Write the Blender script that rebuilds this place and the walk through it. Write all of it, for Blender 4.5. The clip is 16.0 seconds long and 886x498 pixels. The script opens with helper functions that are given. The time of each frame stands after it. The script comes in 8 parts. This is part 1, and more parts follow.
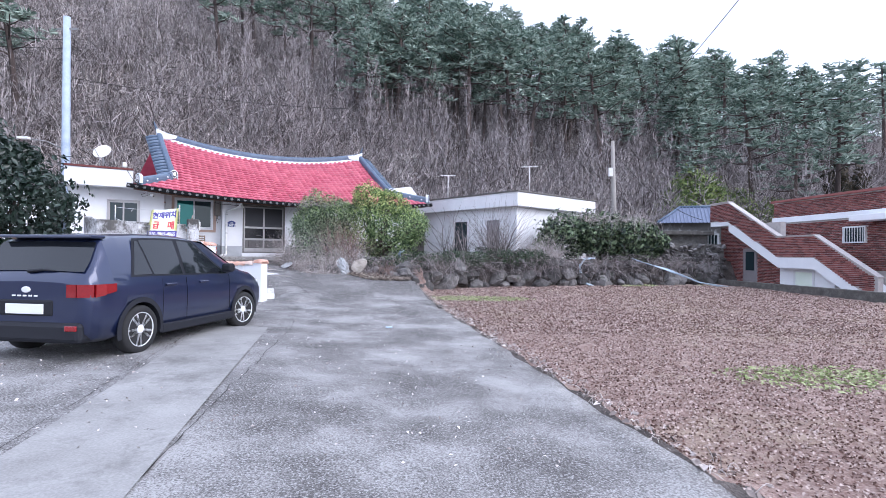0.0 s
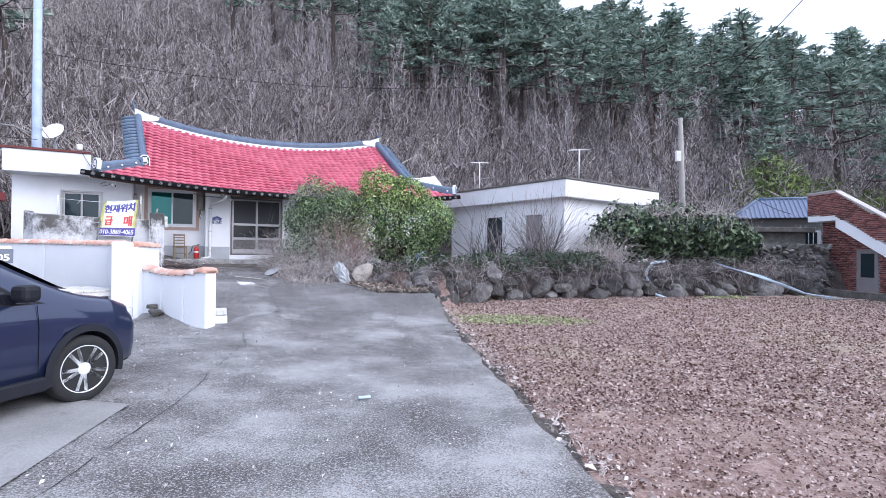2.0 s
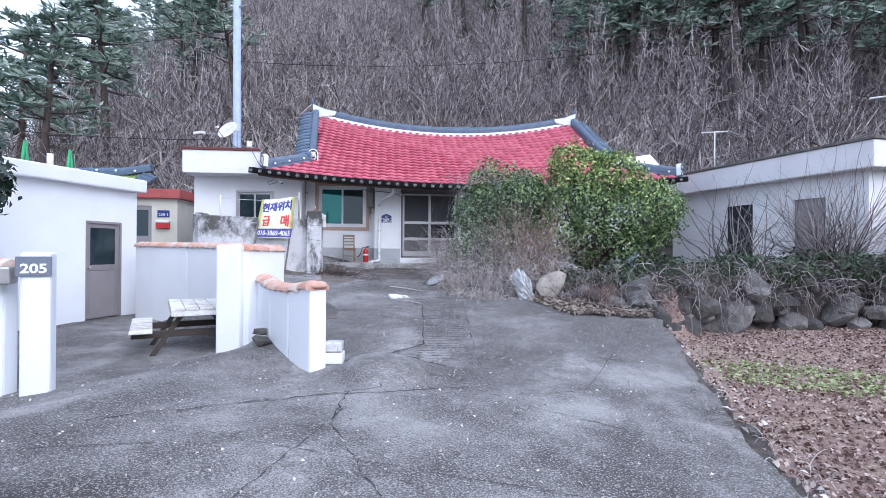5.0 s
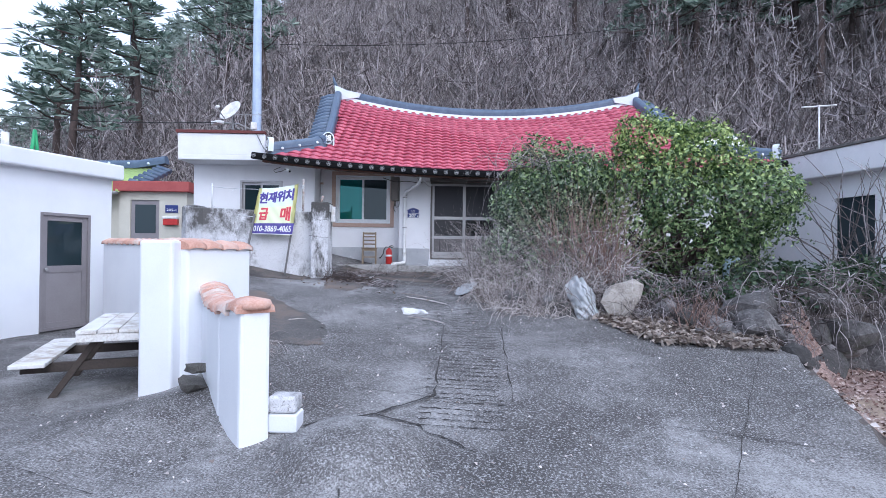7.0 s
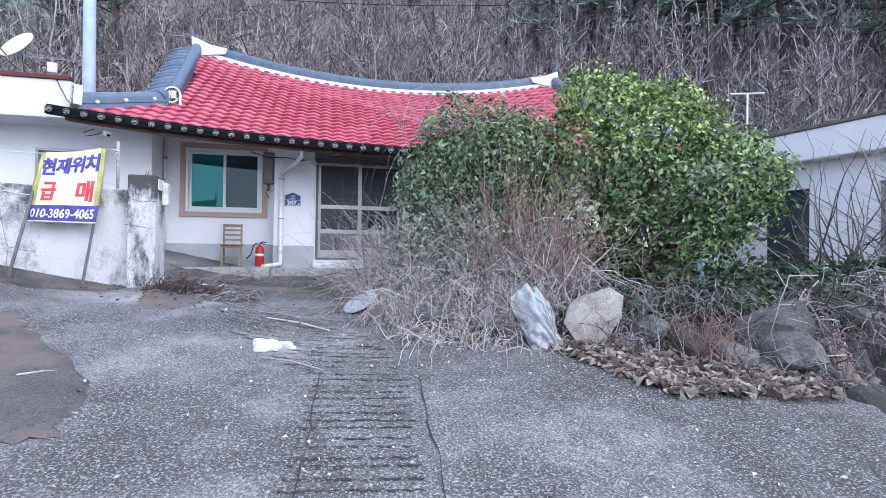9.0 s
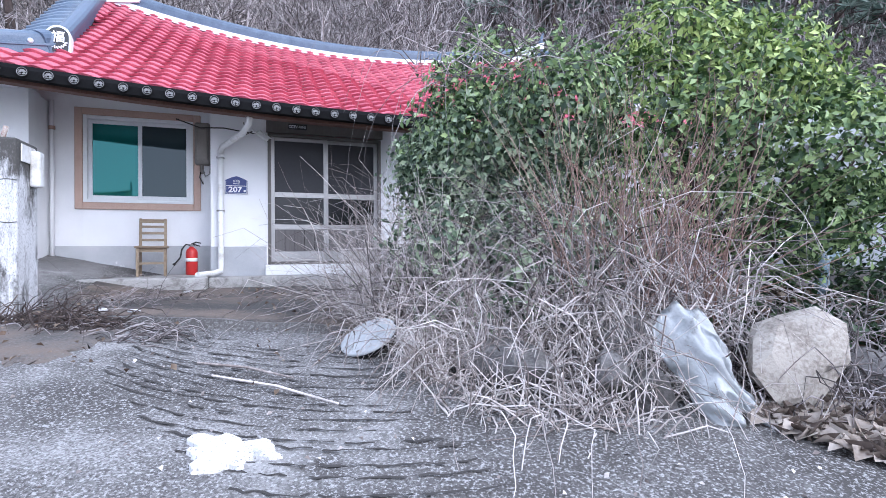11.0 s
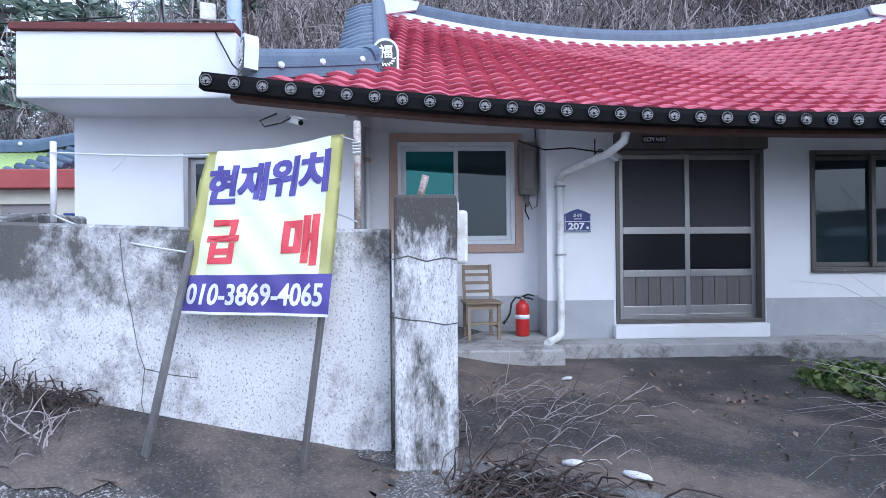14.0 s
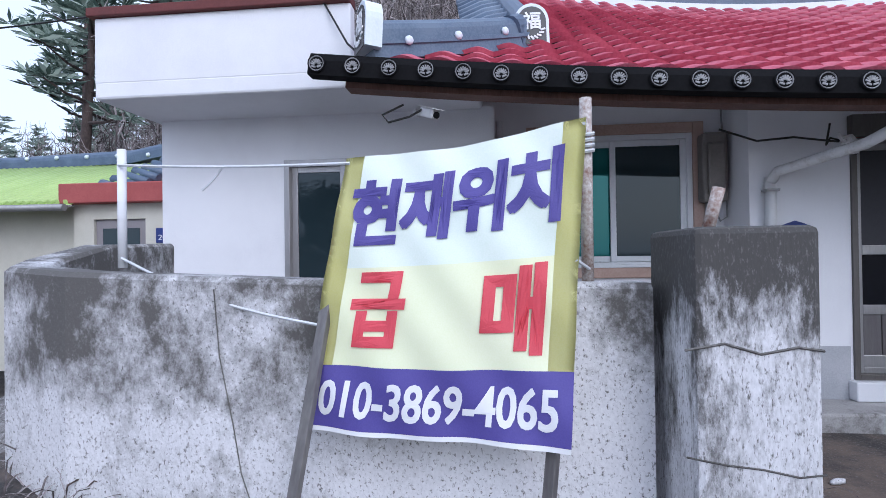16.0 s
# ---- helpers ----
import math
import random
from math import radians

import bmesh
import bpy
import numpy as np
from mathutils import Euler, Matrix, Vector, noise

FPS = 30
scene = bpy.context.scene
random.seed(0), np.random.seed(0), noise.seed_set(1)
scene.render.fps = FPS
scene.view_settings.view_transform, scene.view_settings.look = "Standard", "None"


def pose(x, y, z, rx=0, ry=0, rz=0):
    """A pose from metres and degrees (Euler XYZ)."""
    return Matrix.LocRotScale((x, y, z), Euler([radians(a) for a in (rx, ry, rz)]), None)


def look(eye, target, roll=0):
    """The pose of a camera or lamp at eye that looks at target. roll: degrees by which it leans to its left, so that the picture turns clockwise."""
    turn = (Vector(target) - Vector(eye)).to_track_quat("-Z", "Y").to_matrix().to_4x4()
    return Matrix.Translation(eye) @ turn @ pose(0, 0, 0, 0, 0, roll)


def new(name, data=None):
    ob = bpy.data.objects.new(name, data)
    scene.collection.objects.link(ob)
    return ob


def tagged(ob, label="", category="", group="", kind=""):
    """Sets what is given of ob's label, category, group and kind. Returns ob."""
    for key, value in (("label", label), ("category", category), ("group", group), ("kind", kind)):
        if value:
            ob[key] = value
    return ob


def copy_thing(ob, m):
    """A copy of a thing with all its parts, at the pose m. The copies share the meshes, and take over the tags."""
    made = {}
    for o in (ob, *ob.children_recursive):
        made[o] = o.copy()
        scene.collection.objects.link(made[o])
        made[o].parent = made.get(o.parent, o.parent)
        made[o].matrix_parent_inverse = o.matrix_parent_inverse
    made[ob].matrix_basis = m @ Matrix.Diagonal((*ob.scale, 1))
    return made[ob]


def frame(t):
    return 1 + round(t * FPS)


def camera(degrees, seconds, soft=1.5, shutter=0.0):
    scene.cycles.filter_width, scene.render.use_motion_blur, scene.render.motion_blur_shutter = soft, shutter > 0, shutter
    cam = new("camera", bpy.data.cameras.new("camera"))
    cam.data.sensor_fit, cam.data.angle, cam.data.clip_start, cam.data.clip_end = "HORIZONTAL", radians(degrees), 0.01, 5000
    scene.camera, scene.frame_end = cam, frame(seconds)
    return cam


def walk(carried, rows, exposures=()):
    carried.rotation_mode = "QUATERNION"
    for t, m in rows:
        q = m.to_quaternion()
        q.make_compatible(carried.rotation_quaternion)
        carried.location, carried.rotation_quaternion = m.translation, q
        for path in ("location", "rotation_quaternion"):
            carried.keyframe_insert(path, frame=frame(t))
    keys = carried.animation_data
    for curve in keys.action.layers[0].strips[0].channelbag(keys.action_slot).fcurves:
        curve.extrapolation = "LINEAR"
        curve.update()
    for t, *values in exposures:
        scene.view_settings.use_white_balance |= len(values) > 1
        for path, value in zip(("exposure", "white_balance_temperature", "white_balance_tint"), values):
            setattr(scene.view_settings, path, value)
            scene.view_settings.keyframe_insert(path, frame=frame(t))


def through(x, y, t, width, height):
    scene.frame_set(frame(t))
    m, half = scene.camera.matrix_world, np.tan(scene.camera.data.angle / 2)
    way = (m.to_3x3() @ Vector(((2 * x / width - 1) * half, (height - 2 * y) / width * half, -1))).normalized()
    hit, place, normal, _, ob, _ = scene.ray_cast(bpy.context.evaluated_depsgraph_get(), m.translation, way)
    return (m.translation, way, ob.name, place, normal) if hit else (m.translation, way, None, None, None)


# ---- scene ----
cam = camera(81.4, 16.0, soft=0.85)
PATH = [
    (0, (0.023, 0.680, 1.369), (0.019, 2.679, 1.387), 0.60),
    (0.1, (0.008, 0.965, 1.383), (0.003, 2.964, 1.401), 0.60),
    (0.3, (-0.023, 1.530, 1.412), (-0.029, 3.530, 1.430), 0.60),
    (0.5, (-0.054, 2.095, 1.441), (-0.061, 4.095, 1.459), 0.60),
    (0.7, (-0.038, 2.660, 1.438), (-0.069, 4.660, 1.456), 0.64),
    (0.9, (-0.023, 3.210, 1.435), (-0.076, 5.209, 1.453), 0.68),
    (1.1, (0.002, 3.660, 1.438), (-0.078, 5.658, 1.456), 0.66),
    (1.3, (0.037, 3.950, 1.445), (-0.073, 5.947, 1.463), 0.58),
    (1.5, (0.071, 4.205, 1.452), (-0.068, 6.2, 1.47), 0.5),
    (2, (0.147, 4.92, 1.468), (0.013, 6.916, 1.483), 0.6),
    (2.5, (0.04, 5.593, 1.469), (-0.114, 7.587, 1.486), 0.7),
    (3, (0.027, 6.292, 1.511), (-0.208, 8.278, 1.526), 0.6),
    (3.5, (-0.081, 6.946, 1.505), (-0.406, 8.92, 1.521), 0.6),
    (4, (-0.135, 7.564, 1.486), (-0.644, 9.498, 1.497), 0.6),
    (4.5, (-0.317, 8.114, 1.519), (-1.047, 9.976, 1.529), 0.6),
    (4.7, (-0.414, 8.378, 1.546), (-1.207, 10.214, 1.555), 0.5),
    (6.8, (-1.282, 10.817, 1.528), (-2.284, 12.548, 1.532), 0.6),
    (7, (-1.436, 11.085, 1.529), (-2.45, 12.809, 1.539), 0.7),
    (7.5, (-1.808, 11.732, 1.509), (-2.83, 13.451, 1.522), 0.7),
    (8, (-2.171, 12.321, 1.487), (-3.178, 14.049, 1.501), 0.8),
    (8.5, (-2.384, 12.943, 1.469), (-3.213, 14.764, 1.481), 0.7),
    (8.7, (-2.492, 13.164, 1.486), (-3.242, 15.018, 1.504), 0.8),
    (10.8, (-3.996, 15.191, 1.484), (-4.435, 17.142, 1.485), -0.7),
    (11, (-4.184, 15.321, 1.507), (-4.617, 17.273, 1.516), -0.4),
    (11.5, (-4.666, 15.518, 1.585), (-5.1, 17.47, 1.592), -0.5),
    (12, (-5.208, 15.657, 1.718), (-5.647, 17.609, 1.732), -0.6),
    (12.5, (-5.782, 15.834, 1.869), (-6.288, 17.769, 1.882), -0.5),
    (13, (-6.369, 15.911, 2.009), (-7.073, 17.783, 2.019), -0.2),
    (13.5, (-6.79, 16.048, 2.064), (-7.652, 17.853, 2.075), -0.5),
    (14, (-7.251, 16.261, 2.17), (-8.25, 17.994, 2.182), -0.5),
    (14.5, (-7.678, 16.459, 2.26), (-8.727, 18.162, 2.273), -0.6),
    (15, (-8.049, 16.699, 2.278), (-9.121, 18.387, 2.286), -0.7),
    (15.5, (-8.348, 16.877, 2.342), (-9.504, 18.509, 2.356), -0.8),
    (16, (-8.553, 16.943, 2.423), (-9.78, 18.522, 2.439), -0.8),
]
walk(cam, [(t, look(eye, target, roll)) for t, eye, target, roll in PATH],
     exposures=[(0, 0.60, 5600, 15), (4.5, 0.4, 5480, 13), (7, 0.22, 5350, 13), (11, 0.80, 5420, 13), (12.5, 0.64, 5300, 11), (14.5, 0.24, 5120, 11), (16, 0.0, 5400, 14)])

# ---- light ----
world = bpy.data.worlds.new("overcast_sky")
scene.world = world
world.use_nodes = True
wn, wl = world.node_tree.nodes, world.node_tree.links
wn.clear()
sky = wn.new("ShaderNodeTexSky")
sky.sky_type = "NISHITA"
sky.sun_disc = False
sky.sun_elevation, sky.sun_rotation = radians(38), radians(120)
sky.air_density, sky.dust_density, sky.ozone_density = 1.0, 4.0, 1.0
sky_bg = wn.new("ShaderNodeBackground")
sky_bg.inputs["Strength"].default_value = 0.06
cloud_bg = wn.new("ShaderNodeBackground")
cloud_bg.inputs["Color"].default_value = (0.93, 0.95, 1.0, 1)
cloud_bg.inputs["Strength"].default_value = 0.95
sky_add = wn.new("ShaderNodeAddShader")
sky_out = wn.new("ShaderNodeOutputWorld")
wl.new(sky.outputs[0], sky_bg.inputs["Color"])
wl.new(sky_bg.outputs[0], sky_add.inputs[0])
wl.new(cloud_bg.outputs[0], sky_add.inputs[1])
wl.new(sky_add.outputs[0], sky_out.inputs["Surface"])
sun = new("sun", bpy.data.lights.new("sun", "SUN"))
sun.data.energy, sun.data.angle, sun.data.color = 1.0, radians(40), (1.0, 0.97, 0.93)
sun.matrix_world = look((24, -14, 22), (0, 0, 0))

# ---- materials ----


def ramp_colors(nodes, stops):
    r = nodes.new("ShaderNodeValToRGB")
    els = r.color_ramp.elements
    while len(els) < len(stops):
        els.new(0.5)
    for el, (p, c) in zip(els, stops):
        el.position, el.color = p, (*c, 1)
    return r


def material(name, stops, scale=6.0, fine=60.0, rough=0.8, metal=0.0, bump=0.3, bump_size=0.01, spread=0.15, stain=None, stain_scale=1.2,
             stain_at=(0.5, 0.62), stretch=(1, 1, 1), coat=0.0, spec=0.5, local=False, rough_var=0.1, speck=None, speck_scale=70.0, speck_at=(0.6, 0.66), rise=None, contrast=1.0):
    """Colour from coarse and fine grain, a stain layer of its own shape, a change from piece to piece, and fine relief."""
    m = bpy.data.materials.new(name)
    m.use_nodes = True
    n, l = m.node_tree.nodes, m.node_tree.links
    b = n["Principled BSDF"]
    if local:
        src = n.new("ShaderNodeTexCoord").outputs["Object"]
    else:
        src = n.new("ShaderNodeNewGeometry").outputs["Position"]
    mp = n.new("ShaderNodeMapping")
    mp.inputs["Scale"].default_value = stretch
    l.new(src, mp.inputs["Vector"])
    info = n.new("ShaderNodeObjectInfo")
    isl = n.new("ShaderNodeNewGeometry")
    n1 = n.new("ShaderNodeTexNoise")
    n1.inputs["Scale"].default_value, n1.inputs["Detail"].default_value, n1.inputs["Roughness"].default_value = scale, 5, 0.62
    n2 = n.new("ShaderNodeTexNoise")
    n2.inputs["Scale"].default_value, n2.inputs["Detail"].default_value = fine, 3
    for k in (n1, n2):
        l.new(mp.outputs[0], k.inputs["Vector"])
    mix = n.new("ShaderNodeMix")
    mix.inputs[0].default_value = 0.42
    l.new(n1.outputs["Fac"], mix.inputs[2])
    l.new(n2.outputs["Fac"], mix.inputs[3])
    add = n.new("ShaderNodeMath")
    add.operation = "ADD"
    l.new(info.outputs["Random"], add.inputs[0])
    l.new(isl.outputs["Random Per Island"], add.inputs[1])
    fra = n.new("ShaderNodeMath")
    fra.operation = "FRACT"
    l.new(add.outputs[0], fra.inputs[0])
    sub = n.new("ShaderNodeMath")
    sub.operation = "MULTIPLY_ADD"
    l.new(fra.outputs[0], sub.inputs[0])
    sub.inputs[1].default_value, sub.inputs[2].default_value = spread, -spread / 2
    tot = n.new("ShaderNodeMath")
    tot.operation = "ADD"
    l.new(mix.outputs[0], tot.inputs[0])
    l.new(sub.outputs[0], tot.inputs[1])
    lo, hi = 0.5 - 0.18 / contrast, 0.5 + 0.18 / contrast
    k = len(stops) - 1
    r = ramp_colors(n, [(lo + (hi - lo) * i / max(k, 1), c) for i, c in enumerate(stops)])
    l.new(tot.outputs[0], r.inputs[0])
    col = r.outputs[0]
    if stain:
        n3 = n.new("ShaderNodeTexNoise")
        n3.inputs["Scale"].default_value, n3.inputs["Detail"].default_value, n3.inputs["Roughness"].default_value = stain_scale, 10, 0.78
        l.new(mp.outputs[0], n3.inputs["Vector"])
        mr = n.new("ShaderNodeMapRange")
        mr.inputs["From Min"].default_value, mr.inputs["From Max"].default_value = stain_at
        level = n3.outputs["Fac"]
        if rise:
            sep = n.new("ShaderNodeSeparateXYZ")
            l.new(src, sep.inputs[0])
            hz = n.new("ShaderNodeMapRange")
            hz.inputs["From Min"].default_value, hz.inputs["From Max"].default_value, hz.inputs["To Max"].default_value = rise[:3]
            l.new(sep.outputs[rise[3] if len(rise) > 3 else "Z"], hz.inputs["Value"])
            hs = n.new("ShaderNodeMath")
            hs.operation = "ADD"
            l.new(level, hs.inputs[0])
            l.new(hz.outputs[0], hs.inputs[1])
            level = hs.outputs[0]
        l.new(level, mr.inputs["Value"])
        mx = n.new("ShaderNodeMix")
        mx.data_type = "RGBA"
        l.new(mr.outputs[0], mx.inputs[0])
        l.new(col, mx.inputs[6])
        mx.inputs[7].default_value = (*stain, 1)
        col = mx.outputs[2]
    if speck:
        n4 = n.new("ShaderNodeTexNoise")
        n4.inputs["Scale"].default_value, n4.inputs["Detail"].default_value, n4.inputs["Roughness"].default_value = speck_scale, 2, 0.7
        l.new(mp.outputs[0], n4.inputs["Vector"])
        sr = n.new("ShaderNodeMapRange")
        sr.inputs["From Min"].default_value, sr.inputs["From Max"].default_value = speck_at
        l.new(n4.outputs["Fac"], sr.inputs["Value"])
        sx = n.new("ShaderNodeMix")
        sx.data_type = "RGBA"
        l.new(sr.outputs[0], sx.inputs[0])
        l.new(col, sx.inputs[6])
        sx.inputs[7].default_value = (*speck, 1)
        col = sx.outputs[2]
    l.new(col, b.inputs["Base Color"])
    rr = n.new("ShaderNodeMapRange")
    rr.inputs["To Min"].default_value, rr.inputs["To Max"].default_value = max(rough - rough_var, 0.02), min(rough + rough_var, 1)
    l.new(n1.outputs["Fac"], rr.inputs["Value"])
    l.new(rr.outputs[0], b.inputs["Roughness"])
    b.inputs["Metallic"].default_value = metal
    b.inputs["Coat Weight"].default_value = coat
    b.inputs["Specular IOR Level"].default_value = spec
    if bump:
        bp = n.new("ShaderNodeBump")
        bp.inputs["Strength"].default_value, bp.inputs["Distance"].default_value = bump, bump_size
        l.new(mix.outputs[0], bp.inputs["Height"])
        l.new(bp.outputs[0], b.inputs["Normal"])
    return m


def glass_material(name, tint, rough=0.04, mirror=0.0):
    """Dark window glass: mirror-like gloss over a dim room."""
    m = bpy.data.materials.new(name)
    m.use_nodes = True
    b = m.node_tree.nodes["Principled BSDF"]
    b.inputs["Base Color"].default_value = (*tint, 1)
    b.inputs["Roughness"].default_value = rough
    b.inputs["IOR"].default_value = 1.5
    b.inputs["Metallic"].default_value = mirror
    return m


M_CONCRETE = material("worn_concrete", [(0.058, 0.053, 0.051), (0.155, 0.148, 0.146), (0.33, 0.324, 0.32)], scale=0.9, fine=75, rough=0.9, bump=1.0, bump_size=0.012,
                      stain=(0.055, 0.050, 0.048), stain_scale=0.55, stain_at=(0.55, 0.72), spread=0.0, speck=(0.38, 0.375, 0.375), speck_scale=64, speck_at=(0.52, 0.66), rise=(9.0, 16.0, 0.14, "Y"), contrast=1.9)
M_CONCRETE_DARK = material("damp_ridged_concrete", [(0.04, 0.036, 0.034), (0.085, 0.079, 0.076), (0.165, 0.158, 0.155)], scale=1.3, fine=50, rough=0.85, bump=0.9, bump_size=0.012,
                           stain=(0.28, 0.275, 0.275), stain_scale=0.8, stain_at=(0.52, 0.68), speck=(0.27, 0.265, 0.265), speck_scale=60, speck_at=(0.5, 0.75))
M_CONCRETE_PALE = material("pale_concrete_strip", [(0.17, 0.165, 0.16), (0.25, 0.245, 0.24), (0.33, 0.325, 0.32)], scale=1.5, fine=60, rough=0.88, bump=0.6, bump_size=0.008, stain=(0.12, 0.116, 0.114), stain_scale=1.1, stain_at=(0.5, 0.7))
M_STEP = material("grey_cement", [(0.22, 0.21, 0.20), (0.33, 0.32, 0.31), (0.42, 0.41, 0.40)], scale=2.5, fine=70, rough=0.85, stain=(0.12, 0.11, 0.10), stain_scale=1.8)
M_MULCH = material("brown_chaff", [(0.075, 0.045, 0.037), (0.19, 0.12, 0.10), (0.36, 0.27, 0.235)], scale=7, fine=45, rough=0.95, bump=1.0, bump_size=0.03,
                   stain=(0.33, 0.27, 0.19), stain_scale=0.22, stain_at=(0.5, 0.66))
M_SOIL = material("leaf_litter_soil", [(0.018, 0.015, 0.014), (0.05, 0.041, 0.037), (0.13, 0.11, 0.10)], scale=3, fine=40, rough=0.95, bump=1.0, bump_size=0.04)
M_WHITE = material("white_house_paint", [(0.70, 0.70, 0.72), (0.78, 0.78, 0.80), (0.82, 0.82, 0.84)], scale=1.5, fine=140, rough=0.75, bump=0.15, bump_size=0.004)
M_WHITE_CLEAN = material("fresh_white_paint", [(0.76, 0.78, 0.82), (0.81, 0.83, 0.87), (0.84, 0.86, 0.89)], scale=2.0, fine=90, rough=0.6, bump=0.18, bump_size=0.004)
M_GREY_BAND = material("grey_plinth_paint", [(0.36, 0.37, 0.39), (0.43, 0.44, 0.46), (0.5, 0.5, 0.52)], scale=3, fine=90, rough=0.8, stain=(0.66, 0.66, 0.67), stain_scale=3.5, stain_at=(0.6, 0.64))
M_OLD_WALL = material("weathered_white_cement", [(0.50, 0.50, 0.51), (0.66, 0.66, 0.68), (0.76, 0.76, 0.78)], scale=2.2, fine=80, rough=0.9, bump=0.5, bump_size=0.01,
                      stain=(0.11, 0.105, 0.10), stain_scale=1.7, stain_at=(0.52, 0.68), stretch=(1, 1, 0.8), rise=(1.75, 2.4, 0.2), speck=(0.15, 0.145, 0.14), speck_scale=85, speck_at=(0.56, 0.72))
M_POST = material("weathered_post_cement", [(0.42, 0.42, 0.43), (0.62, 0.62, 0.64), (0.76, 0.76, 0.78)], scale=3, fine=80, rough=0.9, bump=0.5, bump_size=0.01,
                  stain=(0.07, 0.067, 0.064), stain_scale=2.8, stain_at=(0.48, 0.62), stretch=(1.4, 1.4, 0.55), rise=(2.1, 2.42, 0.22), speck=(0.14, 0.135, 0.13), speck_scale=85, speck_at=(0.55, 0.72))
M_OLD_CAP = material("dark_mossy_cement", [(0.05, 0.047, 0.043), (0.10, 0.095, 0.088), (0.20, 0.19, 0.18)], scale=5, fine=90, rough=0.95, bump=0.6, bump_size=0.012)
M_TILE = material("pink_red_glazed_tile", [(0.38, 0.065, 0.105), (0.47, 0.095, 0.145), (0.55, 0.14, 0.19)], scale=3, fine=45, rough=0.38, bump=0.1, bump_size=0.004, spread=0.3, local=True)
M_BLUE_TILE = material("blue_grey_ridge_tile", [(0.055, 0.085, 0.14), (0.085, 0.125, 0.19), (0.13, 0.175, 0.24)], scale=5, fine=60, rough=0.45, bump=0.15, bump_size=0.004, spread=0.25)
M_RIDGE_WHITE = material("white_ridge_plaster", [(0.66, 0.72, 0.78), (0.76, 0.81, 0.86)], scale=4, fine=60, rough=0.7)
M_BLACK = material("black_eave_metal", [(0.006, 0.006, 0.007), (0.012, 0.012, 0.013)], scale=6, fine=50, rough=0.8, bump=0.1, spec=0.08)
M_MEDAL = material("embossed_silver_paint", [(0.20, 0.20, 0.20), (0.36, 0.36, 0.37)], scale=20, fine=120, rough=0.6)
M_BROWN_WOOD = material("dark_brown_eave_wood", [(0.06, 0.025, 0.018), (0.11, 0.05, 0.035), (0.16, 0.08, 0.06)], scale=6, fine=80, rough=0.7, stretch=(1, 1, 0.2))

# ---- shapes ----
ANGLE = radians(32)
HOUSE = Matrix.Translation((-8.5, 22.43, 0)) @ Matrix.Rotation(ANGLE, 4, "Z")


def finish(name, bm, mat, parent=None, label="", smooth=False):
    me = bpy.data.meshes.new(name)
    bm.to_mesh(me)
    bm.free()
    for mm in mat if isinstance(mat, (list, tuple)) else (mat,):
        me.materials.append(mm)
    if smooth:
        me.polygons.foreach_set("use_smooth", [True] * len(me.polygons))
    ob = new(name, me)
    if parent is not None:
        ob.parent = parent
    if label:
        tagged(ob, label)
    return ob


def part(name, bm, mat, parent, label="", smooth=False):
    """One mesh object under a thing or under a part."""
    return finish(name, bm, mat, parent, label, smooth)


def thing(name, label, category, m=None, group="", kind=""):
    ob = new(name)
    ob.empty_display_size = 0.2
    if m is not None:
        ob.matrix_world = m
    return tagged(ob, label, category, group, kind)


def box(bm, x0, x1, y0, y1, z0, z1, bevel=0.0, m=None, mat=0):
    vs = [bm.verts.new(p) for p in ((x0, y0, z0), (x1, y0, z0), (x1, y1, z0), (x0, y1, z0), (x0, y0, z1), (x1, y0, z1), (x1, y1, z1), (x0, y1, z1))]
    fs = [bm.faces.new([vs[i] for i in f]) for f in ((3, 2, 1, 0), (4, 5, 6, 7), (0, 1, 5, 4), (1, 2, 6, 5), (2, 3, 7, 6), (3, 0, 4, 7))]
    for f in fs:
        f.material_index = mat
    if bevel:
        es = list({e for f in fs for e in f.edges})
        r = bmesh.ops.bevel(bm, geom=es, offset=bevel, segments=2, affect="EDGES", profile=0.5, material=-1)
        vs = list({v for f in r["faces"] for v in f.verts} | {v for v in vs if v.is_valid})
    if m is not None:
        bmesh.ops.transform(bm, matrix=m, verts=[v for v in vs if v.is_valid])
    return bm


def boxes(*specs, bevel=0.0):
    bm = bmesh.new()
    for s in specs:
        box(bm, *s, bevel=bevel)
    return bm


def tube(bm, pts, radii, n=8, cap=True, mat=0):
    """A round bar along a line of points."""
    pts = [Vector(p) for p in pts]
    if not hasattr(radii, "__len__"):
        radii = [radii] * len(pts)
    rings = []
    side = None
    for i, p in enumerate(pts):
        d = (pts[min(i + 1, len(pts) - 1)] - pts[max(i - 1, 0)]).normalized()
        ref = Vector((0, 0, 1)) if abs(d.z) < 0.95 else Vector((1, 0, 0))
        if side is None:
            side = d.cross(ref).normalized()
        else:
            side = (side - d * side.dot(d)).normalized()
        up = side.cross(d)
        rings.append([bm.verts.new(p + (side * math.cos(2 * math.pi * k / n) + up * math.sin(2 * math.pi * k / n)) * radii[i]) for k in range(n)])
    for a, b in zip(rings, rings[1:]):
        for k in range(n):
            f = bm.faces.new((a[k], a[(k + 1) % n], b[(k + 1) % n], b[k]))
            f.material_index = mat
            f.smooth = n > 5
    if cap:
        for ring in (rings[0][::-1], rings[-1]):
            bm.faces.new(ring).material_index = mat
    return bm


